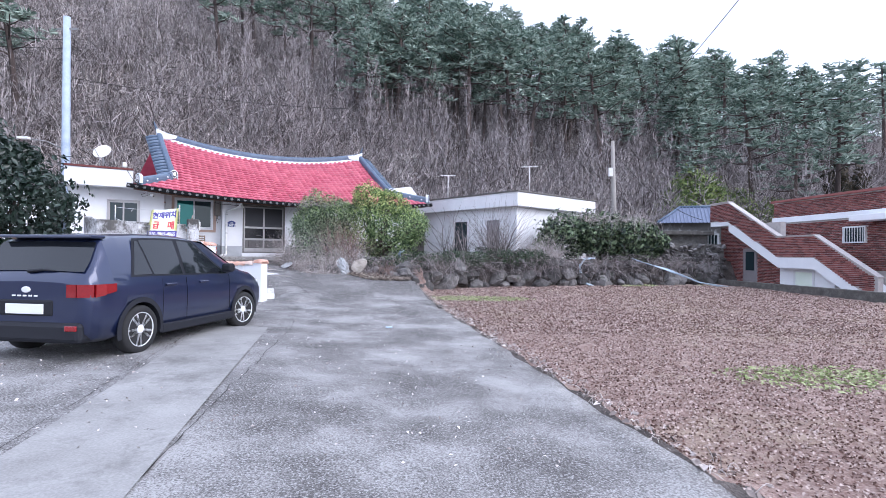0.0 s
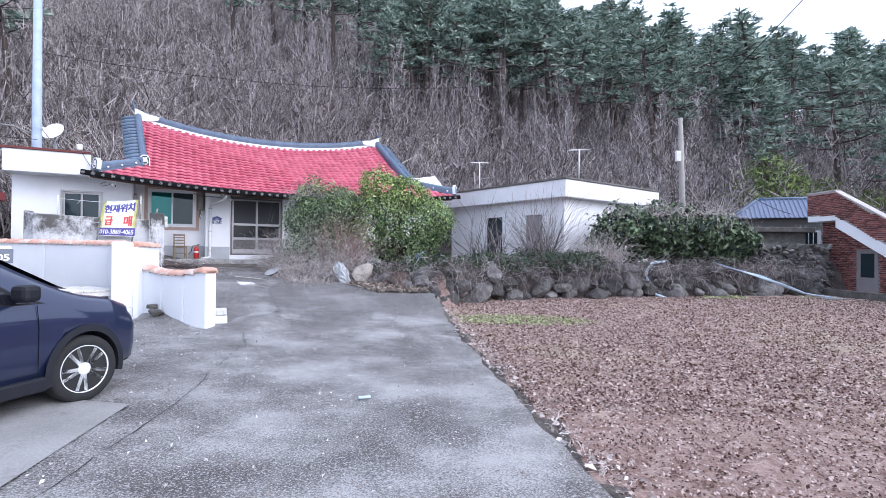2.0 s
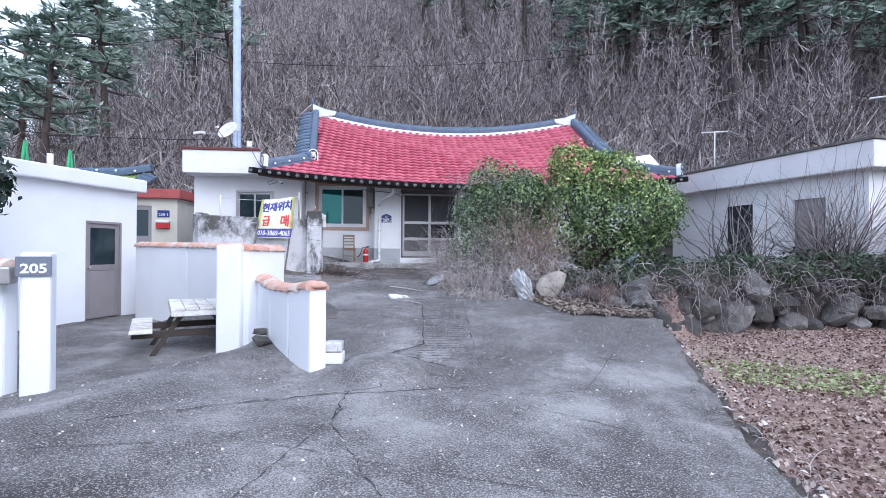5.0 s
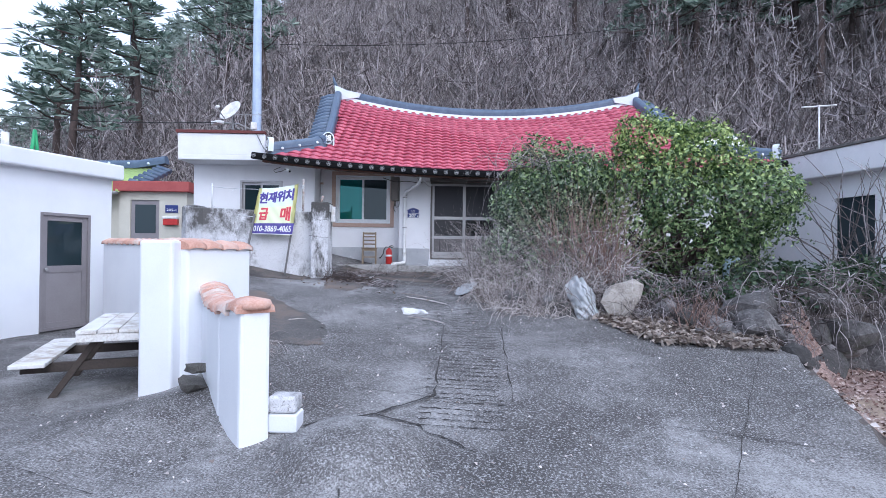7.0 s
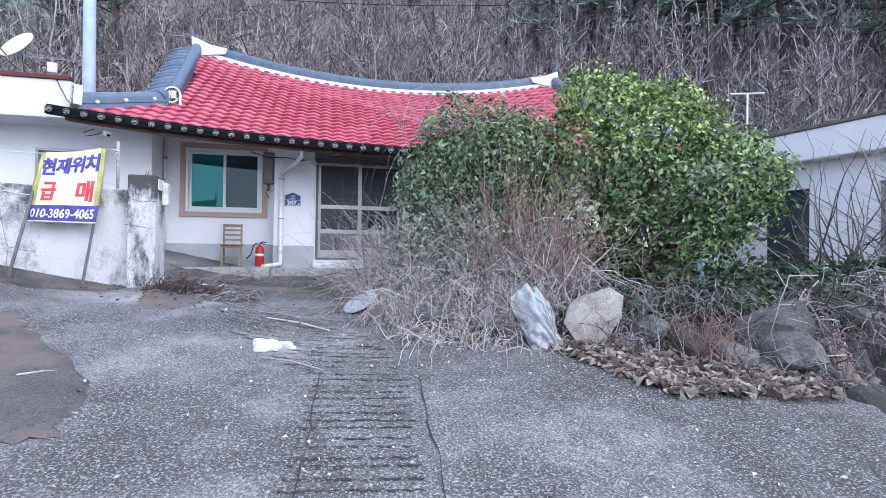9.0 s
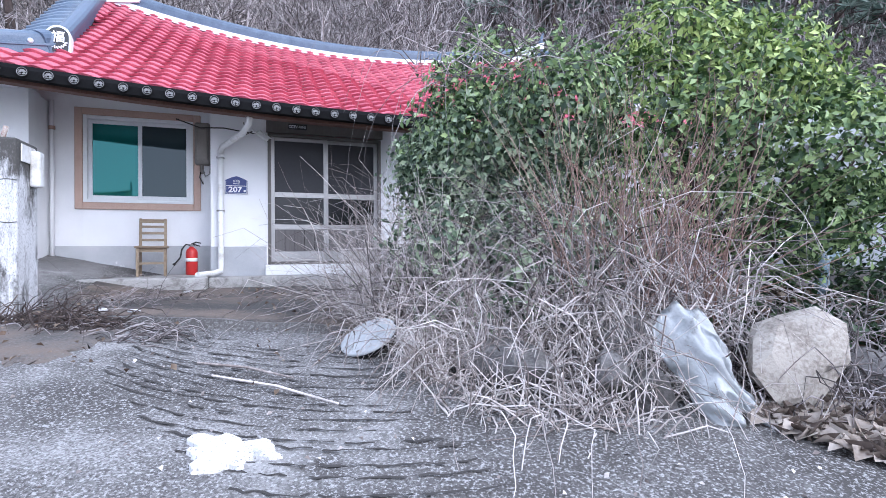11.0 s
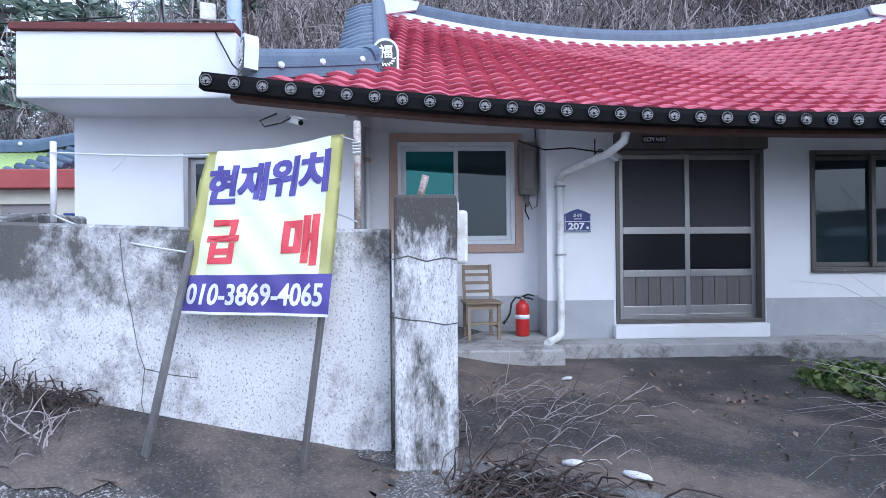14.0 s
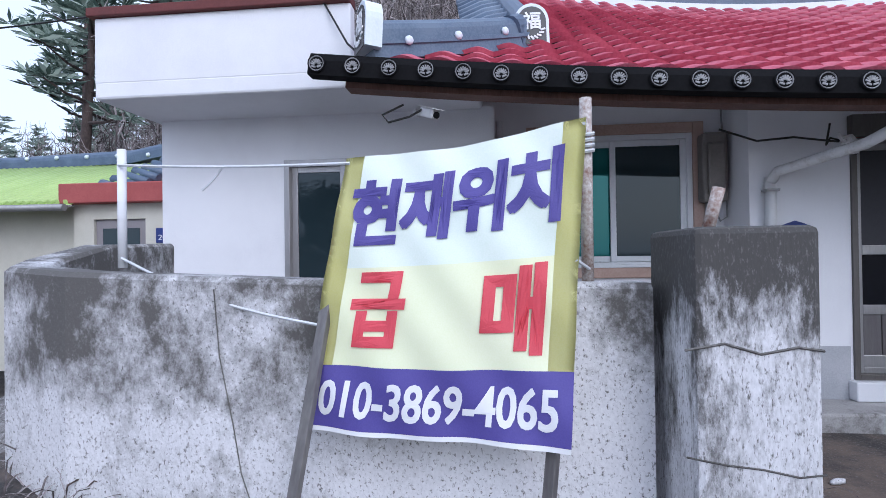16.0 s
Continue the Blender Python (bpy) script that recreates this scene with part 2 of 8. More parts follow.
def lathe(bm, profile, n=20, m=None, mat=0):
    """A turned shape: profile of (radius, height)."""
    rings = [[bm.verts.new((r * math.cos(2 * math.pi * k / n), r * math.sin(2 * math.pi * k / n), z)) for k in range(n)] for r, z in profile]
    for a, b in zip(rings, rings[1:]):
        for k in range(n):
            f = bm.faces.new((a[k], a[(k + 1) % n], b[(k + 1) % n], b[k]))
            f.smooth, f.material_index = True, mat
    bm.faces.new(rings[0][::-1]).material_index = mat
    bm.faces.new(rings[-1]).material_index = mat
    if m is not None:
        bmesh.ops.transform(bm, matrix=m, verts=[v for r in rings for v in r])
    return bm


def rock_mesh(seed, sub=2, rough=0.3):
    """A faceted, uneven boulder of unit size."""
    bm = bmesh.new()
    bmesh.ops.create_icosphere(bm, subdivisions=sub, radius=0.5)
    rnd = random.Random(seed)
    off = Vector((rnd.uniform(-50, 50), rnd.uniform(-50, 50), rnd.uniform(-50, 50)))
    cuts = [Vector((rnd.gauss(0, 1), rnd.gauss(0, 1), rnd.gauss(0, 1))).normalized() for _ in range(9)]
    for v in bm.verts:
        p = v.co.copy()
        for c in cuts:
            over = p.dot(c) - 0.29
            if over > 0:
                p -= c * over * 0.85
        p *= 1 + rough * noise.noise(v.co * 2.2 + off) + 0.12 * noise.noise(v.co * 6 + off)
        v.co = p
    me = bpy.data.meshes.new("rock")
    bm.to_mesh(me)
    bm.free()
    return me


def raw_mesh(name, verts, faces, mat):
    """A large joined mesh from arrays of points and of triangles or quads."""
    verts, faces = np.asarray(verts, dtype=np.float32), np.asarray(faces, dtype=np.int32)
    me = bpy.data.meshes.new(name)
    me.vertices.add(len(verts))
    me.vertices.foreach_set("co", verts.ravel())
    k = faces.shape[1]
    me.loops.add(faces.size)
    me.loops.foreach_set("vertex_index", faces.ravel())
    me.polygons.add(len(faces))
    me.polygons.foreach_set("loop_start", np.arange(0, faces.size, k, dtype=np.int32))
    me.update(calc_edges=True)
    me.materials.append(mat)
    return me


# ---- ground ----


def soft_plus(s, k=0.1):
    return k * np.logaddexp(0, np.asarray(s) / k)


def edge_x(y):
    """The line between the concrete drive and the field."""
    return 1.9 - 0.195 * (y - 3.5)


DIP = 0.12


def drive_height(x, y):
    base = 0.14 - 0.04 * np.clip(x + 4, 0, 5.5) - 0.16 * np.clip((-5.5 - x) / 1.2, 0, 1)
    slope = 0.13 - 0.0717 * (x + 4.4) + 0.118 * (y - 13.4)
    behind_wall = np.clip((-5.6 - x) / 1.0, 0, 1) * np.clip((14.9 - 0.42 * (x + 6.5) - y) / 0.7, 0, 1)
    slope = slope * (1 - behind_wall) - 0.02 * behind_wall
    h = base + soft_plus(slope - base, 0.09) - DIP * np.exp(-((x + 4.75) / 0.75) ** 2 - ((y - 13.25) / 0.65) ** 2)
    bank = 0.27 * soft_plus(-9.3 - x, 0.15) * np.clip((y - 16.2 + 0.2 * (x + 9)) / 0.8, 0, 1) * np.clip((x + 14) / 2, 0, 1)
    return 0.97 - soft_plus(0.97 - h, 0.06) + bank


RW = [(-1.3, 18.55), (0.3, 20.2), (2.0, 21.4), (5.0, 22.4), (9.5, 23.6), (13.4, 24.9)]


def rw_y(x):
    return np.interp(x, [p[0] for p in RW], [p[1] for p in RW])


def hill_height(x, y):
    az = np.degrees(np.arctan2(-x, np.maximum(y - 8, 0.1) + 0 * x))
    s = np.interp(az, [-75, -55, -40, -25, -10, 42, 52, 60, 70, 85], [0.38, 0.52, 0.57, 0.56, 0.6, 0.78, 0.6, 0.38, 0.25, 0.2])
    foot = 33 + 0.4 * np.minimum(x, 0) + 0.1 * np.maximum(x, 0)
    d = soft_plus((y - foot) * 0.95, 1.5)
    cap = np.interp(az, [-60, -30, 0, 40, 70], [80, 95, 260, 320, 60])
    return s * cap * (1 - np.exp(-d / cap)) * 1.05


def ground_height(x, y):
    x, y = np.asarray(x, dtype=float), np.asarray(y, dtype=float)
    drive = drive_height(x, y)
    field = -0.2 + 0.012 * np.clip(y, -5, 25)
    on_field = np.clip((x - edge_x(y) - 0.02) / 0.25, 0, 1)
    h = drive * (1 - on_field) + field * on_field
    terrace = np.clip((y - rw_y(x) - 0.15) / 0.5, 0, 1) * np.clip((x + 1.6) / 0.6, 0, 1) * np.clip((16 - x) / 1.0, 0, 1)
    h = h + terrace * (1.15 - h)
    mound = np.clip((x + 5.6) / 0.9, 0, 1) * np.clip((y - 18.55 - 0.25 * np.maximum(-3 - x, 0)) / 0.6, 0, 1) * np.clip((-0.4 - x) / 0.5, 0, 1)
    h = h + mound * (1.05 - h)
    return h + hill_height(x, y)


def steps(near, far, fine, grow):
    out, p, d = list(np.arange(near[0], near[1], fine)), near[1], fine
    right = []
    while p < far[1]:
        right.append(p)
        d *= grow
        p += d
    left, p, d = [], near[0], fine
    while p > far[0]:
        d *= grow
        p -= d
        left.append(p)
    return np.array(left[::-1] + out + right)


gx, gy = steps((-16, 17), (-600, 600), 0.22, 1.12), steps((-3, 27), (-300, 600), 0.22, 1.1)
GX, GY = np.meshgrid(gx, gy)
GZ = ground_height(GX, GY)
rng = np.random.default_rng(4)
GZ = GZ - 0.05 * (GX < edge_x(GY)) * (hill_height(GX, GY) < 0.05)
field_mask = (GX > edge_x(GY) + 0.2) & (GY < rw_y(GX))
GZ = GZ + field_mask * rng.normal(0, 0.012, GZ.shape)
nx, ny = len(gx), len(gy)
idx = np.arange(nx * ny).reshape(ny, nx)
quads = np.stack([idx[:-1, :-1], idx[:-1, 1:], idx[1:, 1:], idx[1:, :-1]], -1).reshape(-1, 4)
ground_me = raw_mesh("ground", np.stack([GX, GY, GZ], -1).reshape(-1, 3), quads, M_MULCH)
ground_me.materials.append(M_SOIL)
cx, cy = GX[:-1, :-1].ravel(), GY[:-1, :-1].ravel()
soil = (cy > rw_y(cx)) | (cx < edge_x(cy)) | (cx > 18) | (cy < -12)
ground_me.polygons.foreach_set("material_index", soil.astype(np.int32))
ground_me.polygons.foreach_set("use_smooth", np.ones(len(quads), dtype=bool))
ground = tagged(new("ground", ground_me), "brown chaff field and leaf-littered soil rising to a hill", "ground", kind="structure")

# concrete drive, a draped sheet with its edge on the field side
ax, ay = np.linspace(0, 1, 70), np.arange(-9, 24.4, 0.2)
AX, AY = np.meshgrid(ax, ay)
LEFT = -13.0
jag = 0.025 * np.sin(AY * 3.1) + 0.02 * np.sin(AY * 7.7 + 1)
right_side = np.where(AY < 18.5, edge_x(AY) + jag, np.interp(AY, [18.5, 19.2, 24], [-1.0, -4.6, -5.0]))
DX = LEFT + (right_side - LEFT) * AX
DZ = drive_height(DX, AY) + 0.012 * np.sin(DX * 1.3 + AY * 0.7) + 0.006 * rng.normal(0, 1, DX.shape)
dn, dm = len(ax), len(ay)
didx = np.arange(dn * dm).reshape(dm, dn)
dq = np.stack([didx[:-1, :-1], didx[:-1, 1:], didx[1:, 1:], didx[1:, :-1]], -1).reshape(-1, 4)
top = np.stack([DX, AY, DZ], -1).reshape(-1, 3)
skirt = top[didx[:, -1]] + np.array([0.02, 0, -0.3])
sk = np.arange(len(top), len(top) + dm)
sq = np.stack([didx[:-1, -1], sk[:-1], sk[1:], didx[1:, -1]], -1)
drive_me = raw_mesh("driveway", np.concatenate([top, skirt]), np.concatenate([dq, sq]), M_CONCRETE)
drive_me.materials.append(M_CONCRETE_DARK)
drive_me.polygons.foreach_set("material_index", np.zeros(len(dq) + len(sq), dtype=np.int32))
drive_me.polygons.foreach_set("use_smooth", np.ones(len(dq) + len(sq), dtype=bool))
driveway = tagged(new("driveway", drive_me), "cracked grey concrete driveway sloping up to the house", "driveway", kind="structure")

# ---- the house with the red roof ----
EAVE_V, RIDGE_V = -1.1, 3.3


def eave_z(u):
    return 3.42 + 0.36 * ((u - 2.1) / 6.3) ** 2


def ridge_z(u):
    return 5.85 + 0.6 * ((u - 1.8) / 4.8) ** 2


def roof_z(u, v):
    s = (v - EAVE_V) / (RIDGE_V - EAVE_V)
    return eave_z(u) + (ridge_z(u) - eave_z(u)) * (0.93 * s + 0.07 * s * s)


def roof_left(v):
    return -3.85 + 1.2 * (v + 1.1) if v < -0.1 else -2.65 - 0.35 * (v + 0.1) / 3.4


def roof_right(v):
    return 8.5 - 1.75 * (v + 1.1) if v < -0.1 else 6.75 - 0.15 * (v + 0.1) / 3.4


house = thing("house", "single-storey white house with a pink-red tiled hip roof", "house", HOUSE)
def wall_part(u0, u1, v0, v1, z0, z1):
    part("wall", boxes((u0, u1, v0, v1, z0, z1)), M_WHITE, house)


# door wing, with door and side window openings
DOOR = (0.0, 1.76, 1.32, 3.52)
wall_part(-0.8, DOOR[0], 0, 0.2, 0.6, 3.95)
wall_part(DOOR[0], DOOR[1], 0, 0.2, DOOR[3], 3.95)
wall_part(DOOR[0], DOOR[1], 0, 0.2, 0.6, DOOR[2])
wall_part(DOOR[1], 2.32, 0, 0.2, 0.6, 3.95)
wall_part(2.32, 3.9, 0, 0.2, 3.33, 3.95)
wall_part(2.32, 3.9, 0, 0.2, 0.6, 1.9)
wall_part(3.9, 7.6, 0, 0.2, 0.6, 3.95)
wall_part(-0.8, -0.62, 0.2, 0.5, 0.6, 3.95)
# recessed window wall
WIN = (-2.54, -1.08, 2.26, 3.54)
wall_part(-3.4, WIN[0], 0.5, 0.7, 0.6, 4.3)
wall_part(WIN[1], -0.62, 0.5, 0.7, 0.6, 4.3)
wall_part(WIN[0], WIN[1], 0.5, 0.7, WIN[3], 4.3)
wall_part(WIN[0], WIN[1], 0.5, 0.7, 0.6, WIN[2])
# sides and back
wall_part(7.4, 7.6, 0.2, 6.6, 0.6, 4.0)
wall_part(-3.4, 7.4, 6.4, 6.6, 0.6, 4.0)
plinth = boxes((-0.805, -0.022, -0.004, 0.0, 1.1, 1.6), (1.782, 7.6, -0.004, 0.0, 0.62, 1.6), (-3.4, -0.8, 0.494, 0.5, 1.1, 1.62), (-0.806, -0.8, 0.0, 0.5, 1.1, 1.6))
part("plinth_band", plinth, M_GREY_BAND, house, "chipped grey painted band")
floor_bm = boxes((-3.4, 7.4, 0.7, 6.4, 1.0, 1.2))
part("interior_floor", floor_bm, M_STEP, house)

# annex with its flat roof
AN_V = -0.2
AW = (-4.82, -3.75, 2.1, 3.27)
wall_part(-5.98, AW[0], AN_V, AN_V + 0.2, 0.6, 3.68)
wall_part(AW[1], -2.95, AN_V, AN_V + 0.2, 0.6, 3.68)
wall_part(AW[0], AW[1], AN_V, AN_V + 0.2, AW[3], 3.68)
wall_part(AW[0], AW[1], AN_V, AN_V + 0.2, 0.6, AW[2])
wall_part(-5.98, -5.78, AN_V + 0.2, 5.0, 0.6, 3.68)
wall_part(-3.15, -2.95, AN_V + 0.2, 0.5, 0.6, 3.68)
wall_part(-5.98, -2.95, 4.8, 5.0, 0.6, 3.68)
canopy = bmesh.new()
box(canopy, -6.06, -3.05, -0.9, 5.2, 3.66, 3.80, bevel=0.02)
box(canopy, -6.06, -4.0, -0.9, -0.78, 3.78, 4.3, bevel=0.015)
box(canopy, -6.06, -5.94, -0.78, 5.2, 3.78, 4.3, bevel=0.015)
part("flat_roof", canopy, M_WHITE, house)
rimb = boxes((-6.10, -4.0, -0.94, -0.76, 4.3, 4.37), (-6.10, -5.92, -0.76, 5.2, 4.3, 4.37), bevel=0.008)
part("parapet_rim", rimb, material("dull_red_rim_paint", [(0.10, 0.022, 0.02), (0.16, 0.04, 0.035)], scale=5, rough=0.7), house, "dull red painted parapet rim")
# platform and step before the door
plat = bmesh.new()
box(plat, -0.8, 4.2, -0.42, 0.0, 0.7, 1.16, bevel=0.02)
box(plat, -3.3, -0.8, -0.75, 0.5, 0.7, 1.18, bevel=0.02)
part("platform", plat, M_STEP, house, "stained grey cement ledge")
sill = boxes((-0.04, 1.76, -0.10, 0.12, 1.162, 1.318), bevel=0.01)
part("door_sill", sill, M_WHITE, house)

# roof deck under the tiles
def slope_grid(left, right, v0, v1, nu, nv, lift):
    vs, fs = [], []
    for j in range(nv + 1):
        v = v0 + (v1 - v0) * j / nv
        a, b = left(v), right(v)
        for i in range(nu + 1):
            u = a + (b - a) * i / nu
            vs.append((u, v, roof_z(u, v) + lift))
    for j in range(nv):
        for i in range(nu):
            k = j * (nu + 1) + i
            fs.append((k, k + 1, k + nu + 2, k + nu + 1))
    return vs, fs


def grid_bm(vs, fs):
    bm = bmesh.new()
    bv = [bm.verts.new(p) for p in vs]
    for f in fs:
        bm.faces.new([bv[i] for i in f])
    return bm


deck = grid_bm(*slope_grid(roof_left, roof_right, EAVE_V, RIDGE_V, 40, 12, -0.03))
bmesh.ops.solidify(deck, geom=deck.faces[:], thickness=0.06)
roof = part("roof", deck, M_BROWN_WOOD, house, "pink-red tiled roof with blue-grey ridges")
# back slope and side slopes
back = bmesh.new()
bl = [back.verts.new((u, RIDGE_V, ridge_z(u))) for u in np.linspace(-3, 6.6, 13)]
bb = [back.verts.new((u, 7.6, eave_z(u) + 0.1)) for u in np.linspace(-4.2, 8.5, 13)]
for i in range(12):
    back.faces.new((bl[i], bl[i + 1], bb[i + 1], bb[i]))
for side, uo, ui, uc in ((-1, -3.85, -2.65, -2.95), (1, 8.5, 6.75, 6.6)):
    a = back.verts.new((uo, EAVE_V, eave_z(uo)))
    b = back.verts.new((ui, -0.1, roof_z(ui, -0.1)))
    c = back.verts.new((ui, 6.6, roof_z(ui, -0.1)))
    d = back.verts.new((uo, 7.6, eave_z(uo)))
    back.faces.new((a, b, c, d) if side < 0 else (d, c, b, a))
part("back_slope", back, M_TILE, roof)
for uo in (-2.75, 6.6):
    gable = bmesh.new()
    a = gable.verts.new((uo, 0.0, 4.25))
    b = gable.verts.new((uo, 6.5, 4.25))
    c = gable.verts.new((uo - 0.1, RIDGE_V, ridge_z(uo) - 0.05))
    gable.faces.new((a, b, c))
    bmesh.ops.solidify(gable, geom=gable.faces[:], thickness=0.05)
    part("gable", gable, M_BROWN_WOOD, roof, "brown wooden gable end")

# ---- roof tiles, ridges, eave ----
PITCH, ROW = 0.25, 0.262
TILE_N = 8


def tile_arrays():
    """One wave tile with a thick lower lip, lying on its slope."""
    vs, fs = [], []
    n = TILE_N
    for y, lift in ((0.0, 0.046), (0.30, 0.0)):
        for i in range(n + 1):
            t = i / n
            wave = 0.024 * (0.5 - 0.5 * math.cos(2 * math.pi * t)) ** 0.8 * 1.6
            vs.append(((t - 0.5) * PITCH * 1.02, y + (0.02 * math.cos(2 * math.pi * t) if y == 0 else 0), wave + lift))
    for i in range(n + 1):
        x, y, z = vs[i]
        vs.append((x, y + 0.006, z - 0.038))
    for i in range(n):
        fs.append((i, i + 1, n + 2 + i, n + 1 + i))
        fs.append((2 * (n + 1) + i, 2 * (n + 1) + i + 1, i + 1, i))
    return np.array(vs), np.array(fs)


TV, TF = tile_arrays()
tile_me = raw_mesh("roof_tile", TV, TF, M_TILE)
tile_me.polygons.foreach_set("use_smooth", np.array([i % 2 == 0 for i in range(len(TF))]))


def slope_matrix(u, v):
    e = 0.02
    du = Vector((2 * e, 0, roof_z(u + e, v) - roof_z(u - e, v))).normalized()
    dv = Vector((0, 2 * e, roof_z(u, v + e) - roof_z(u, v - e))).normalized()
    nn = du.cross(dv).normalized()
    m = Matrix((du, dv, nn)).transposed().to_4x4()
    m.translation = (u, v, roof_z(u, v))
    return m


far_v, far_f, near_tiles = [], [], []
cos_s = 0.86
row, v = 0, EAVE_V - 0.02
while v < RIDGE_V - 0.12:
    a, b = roof_left(max(v + 0.12, EAVE_V)), roof_right(max(v + 0.12, EAVE_V))
    u = -4.2 + 0.125
    while u < 8.5:
        if a + 0.02 < u < b - 0.02:
            near_tiles.append((u, v))
        u += PITCH
    v += ROW * cos_s
near_tiles.sort(key=lambda q: (q[0] + 2.2) ** 2 * 0.5 + (q[1] + 1.1) ** 2)
for k, (u, v) in enumerate(near_tiles):
    m = slope_matrix(u, max(v, EAVE_V))
    m.translation.y += min(v - EAVE_V, 0)
    if k < 300:
        t = new("roof_tile", tile_me)
        t.parent = roof
        t.matrix_local = m
    else:
        mm = np.array(m)
        far_f.append(TF + len(far_f) * len(TV))
        far_v.append(TV @ mm[:3, :3].T + mm[:3, 3])
far_tiles = new("roof_tiles_upper", raw_mesh("roof_tiles_upper", np.concatenate(far_v), np.concatenate(far_f), M_TILE))
far_tiles.parent = roof
tagged(far_tiles, kind="stuff")


def sweep(bm, path, section, mat=0, caps=True):
    """Carry a cross-section (side, up) along a path, upright."""
    rings = []
    path = [Vector(p) for p in path]
    for i, p in enumerate(path):
        d = (path[min(i + 1, len(path) - 1)] - path[max(i - 1, 0)])
        s = Vector((d.y, -d.x, 0)).normalized()
        up = s.cross(d).normalized()
        rings.append([bm.verts.new(p + s * a + up * b) for a, b in section])
    n = len(section)
    for r0, r1 in zip(rings, rings[1:]):
        for k in range(n):
            bm.faces.new((r0[k], r1[k], r1[(k + 1) % n], r0[(k + 1) % n])).material_index = mat
    if caps:
        bm.faces.new(rings[0]).material_index = mat
        bm.faces.new(rings[-1][::-1]).material_index = mat
    return bm


def half_round(r, h, n=7, foot=0.0):
    return [(-r, foot)] + [(-r * math.cos(math.pi * k / n), h + r * 0.9 * math.sin(math.pi * k / n)) for k in range(n + 1)] + [(r, foot)]


rp = [(u, RIDGE_V, ridge_z(u)) for u in np.linspace(-3.02, 6.62, 28)]
part("ridge_plaster", sweep(bmesh.new(), rp, [(-0.16, -0.06), (-0.15, 0.055), (0.15, 0.055), (0.16, -0.06)]), M_RIDGE_WHITE, roof, "pale plaster under the ridge")
part("ridge", sweep(bmesh.new(), [(x, y, z + 0.05) for x, y, z in rp], half_round(0.15, 0.12)), M_BLUE_TILE, roof, "blue-grey main ridge")
for sgn, u0 in ((-1, -3.02), (1, 6.62)):
    fl = bmesh.new()
    zz = ridge_z(u0)
    prof = [(0, -0.15), (0.7 * -sgn, -0.04), (0.75 * -sgn, 0.10), (0.35 * -sgn, 0.16), (0.05 * -sgn, 0.29), (0.08 * sgn, 0.33), (0.06 * sgn, 0.1)]
    f1 = [fl.verts.new((u0 + a, RIDGE_V - 0.2, zz + b)) for a, b in prof]
    f2 = [fl.verts.new((u0 + a, RIDGE_V + 0.2, zz + b)) for a, b in prof]
    fl.faces.new(f1)
    fl.faces.new(f2[::-1])
    for k in range(len(prof)):
        j = (k + 1) % len(prof)
        fl.faces.new((f1[k], f2[k], f2[j], f1[j]))
    bmesh.ops.recalc_face_normals(fl, faces=fl.faces[:])
    part("ridge_end", fl, M_RIDGE_WHITE, roof, "white upswept ridge end")
    fin = bmesh.new()
    tube(fin, [(u0 + 0.05 * sgn, RIDGE_V, zz + 0.3), (u0 + 0.1 * sgn, RIDGE_V, zz + 0.45), (u0 + 0.16 * sgn, RIDGE_V, zz + 0.66)], [0.07, 0.05, 0.02], 8)
    part("finial", fin, M_BLUE_TILE, roof)

for sgn, uc, lf in ((-1, -2.65, roof_left), (1, 6.75, roof_right)):
    dn = [(lf(v), v, roof_z(lf(v), v)) for v in np.linspace(RIDGE_V - 0.1, -0.22, 14)]
    part("descending_ridge", sweep(bmesh.new(), dn, half_round(0.11, 0.16)), M_BLUE_TILE, roof)
    for k in range(15):
        v = RIDGE_V - 0.25 - k * 0.235
        u = lf(v)
        z = roof_z(u, v)
        rb = tube(bmesh.new(), [(u + sgn * 0.02, v, z + 0.16), (u + sgn * 0.28, v - 0.01, z + 0.12), (u + sgn * 0.52, v - 0.02, z + 0.02)], 0.075, 7)
        part("gable_tile", rb, M_BLUE_TILE, roof)
    vs = np.linspace(-0.08, EAVE_V + 0.02, 9)
    cr = [(lf(v), v, roof_z(lf(v), v) + 0.0 + 0.06 * ((-0.1 - v) / 1.0) ** 2) for v in vs]
    part("corner_ridge", sweep(bmesh.new(), cr, [(-0.10, -0.04), (-0.10, 0.05), (-0.115, 0.055), (-0.115, 0.085), (-0.10, 0.09), (-0.10, 0.14)] + half_round(0.10, 0.16)[1:-1] + [(0.10, 0.14), (0.10, 0.09), (0.115, 0.085), (0.115, 0.055), (0.10, 0.05), (0.10, -0.04)]), M_BLUE_TILE, roof, "blue-grey corner ridge with rosettes")
    for k, tt in enumerate((0.22, 0.52, 0.8)):
        v = -0.1 - tt
        u = lf(v)
        c = Vector((u, v, roof_z(u, v) + 0.11))
        out = Vector((0.54, -0.84, 0)) if sgn < 0 else Vector((-0.5, -0.86, 0))
        ro = lathe(bmesh.new(), [(0.035, 0), (0.032, 0.012), (0.012, 0.02)], 8, Matrix.Translation(c + out * 0.115) @ out.to_track_quat("Z", "Y").to_matrix().to_4x4())
        part("rosette", ro, M_RIDGE_WHITE, roof)

M_PLATE_BLACK = material("black_glazed_end_tile", [(0.012, 0.013, 0.017), (0.025, 0.027, 0.033)], scale=8, fine=60, rough=0.35)
M_SIGN_WHITE = material("white_sign_paint", [(0.74, 0.75, 0.77), (0.8, 0.81, 0.83)], scale=5, fine=50, rough=0.5, bump=0.05)


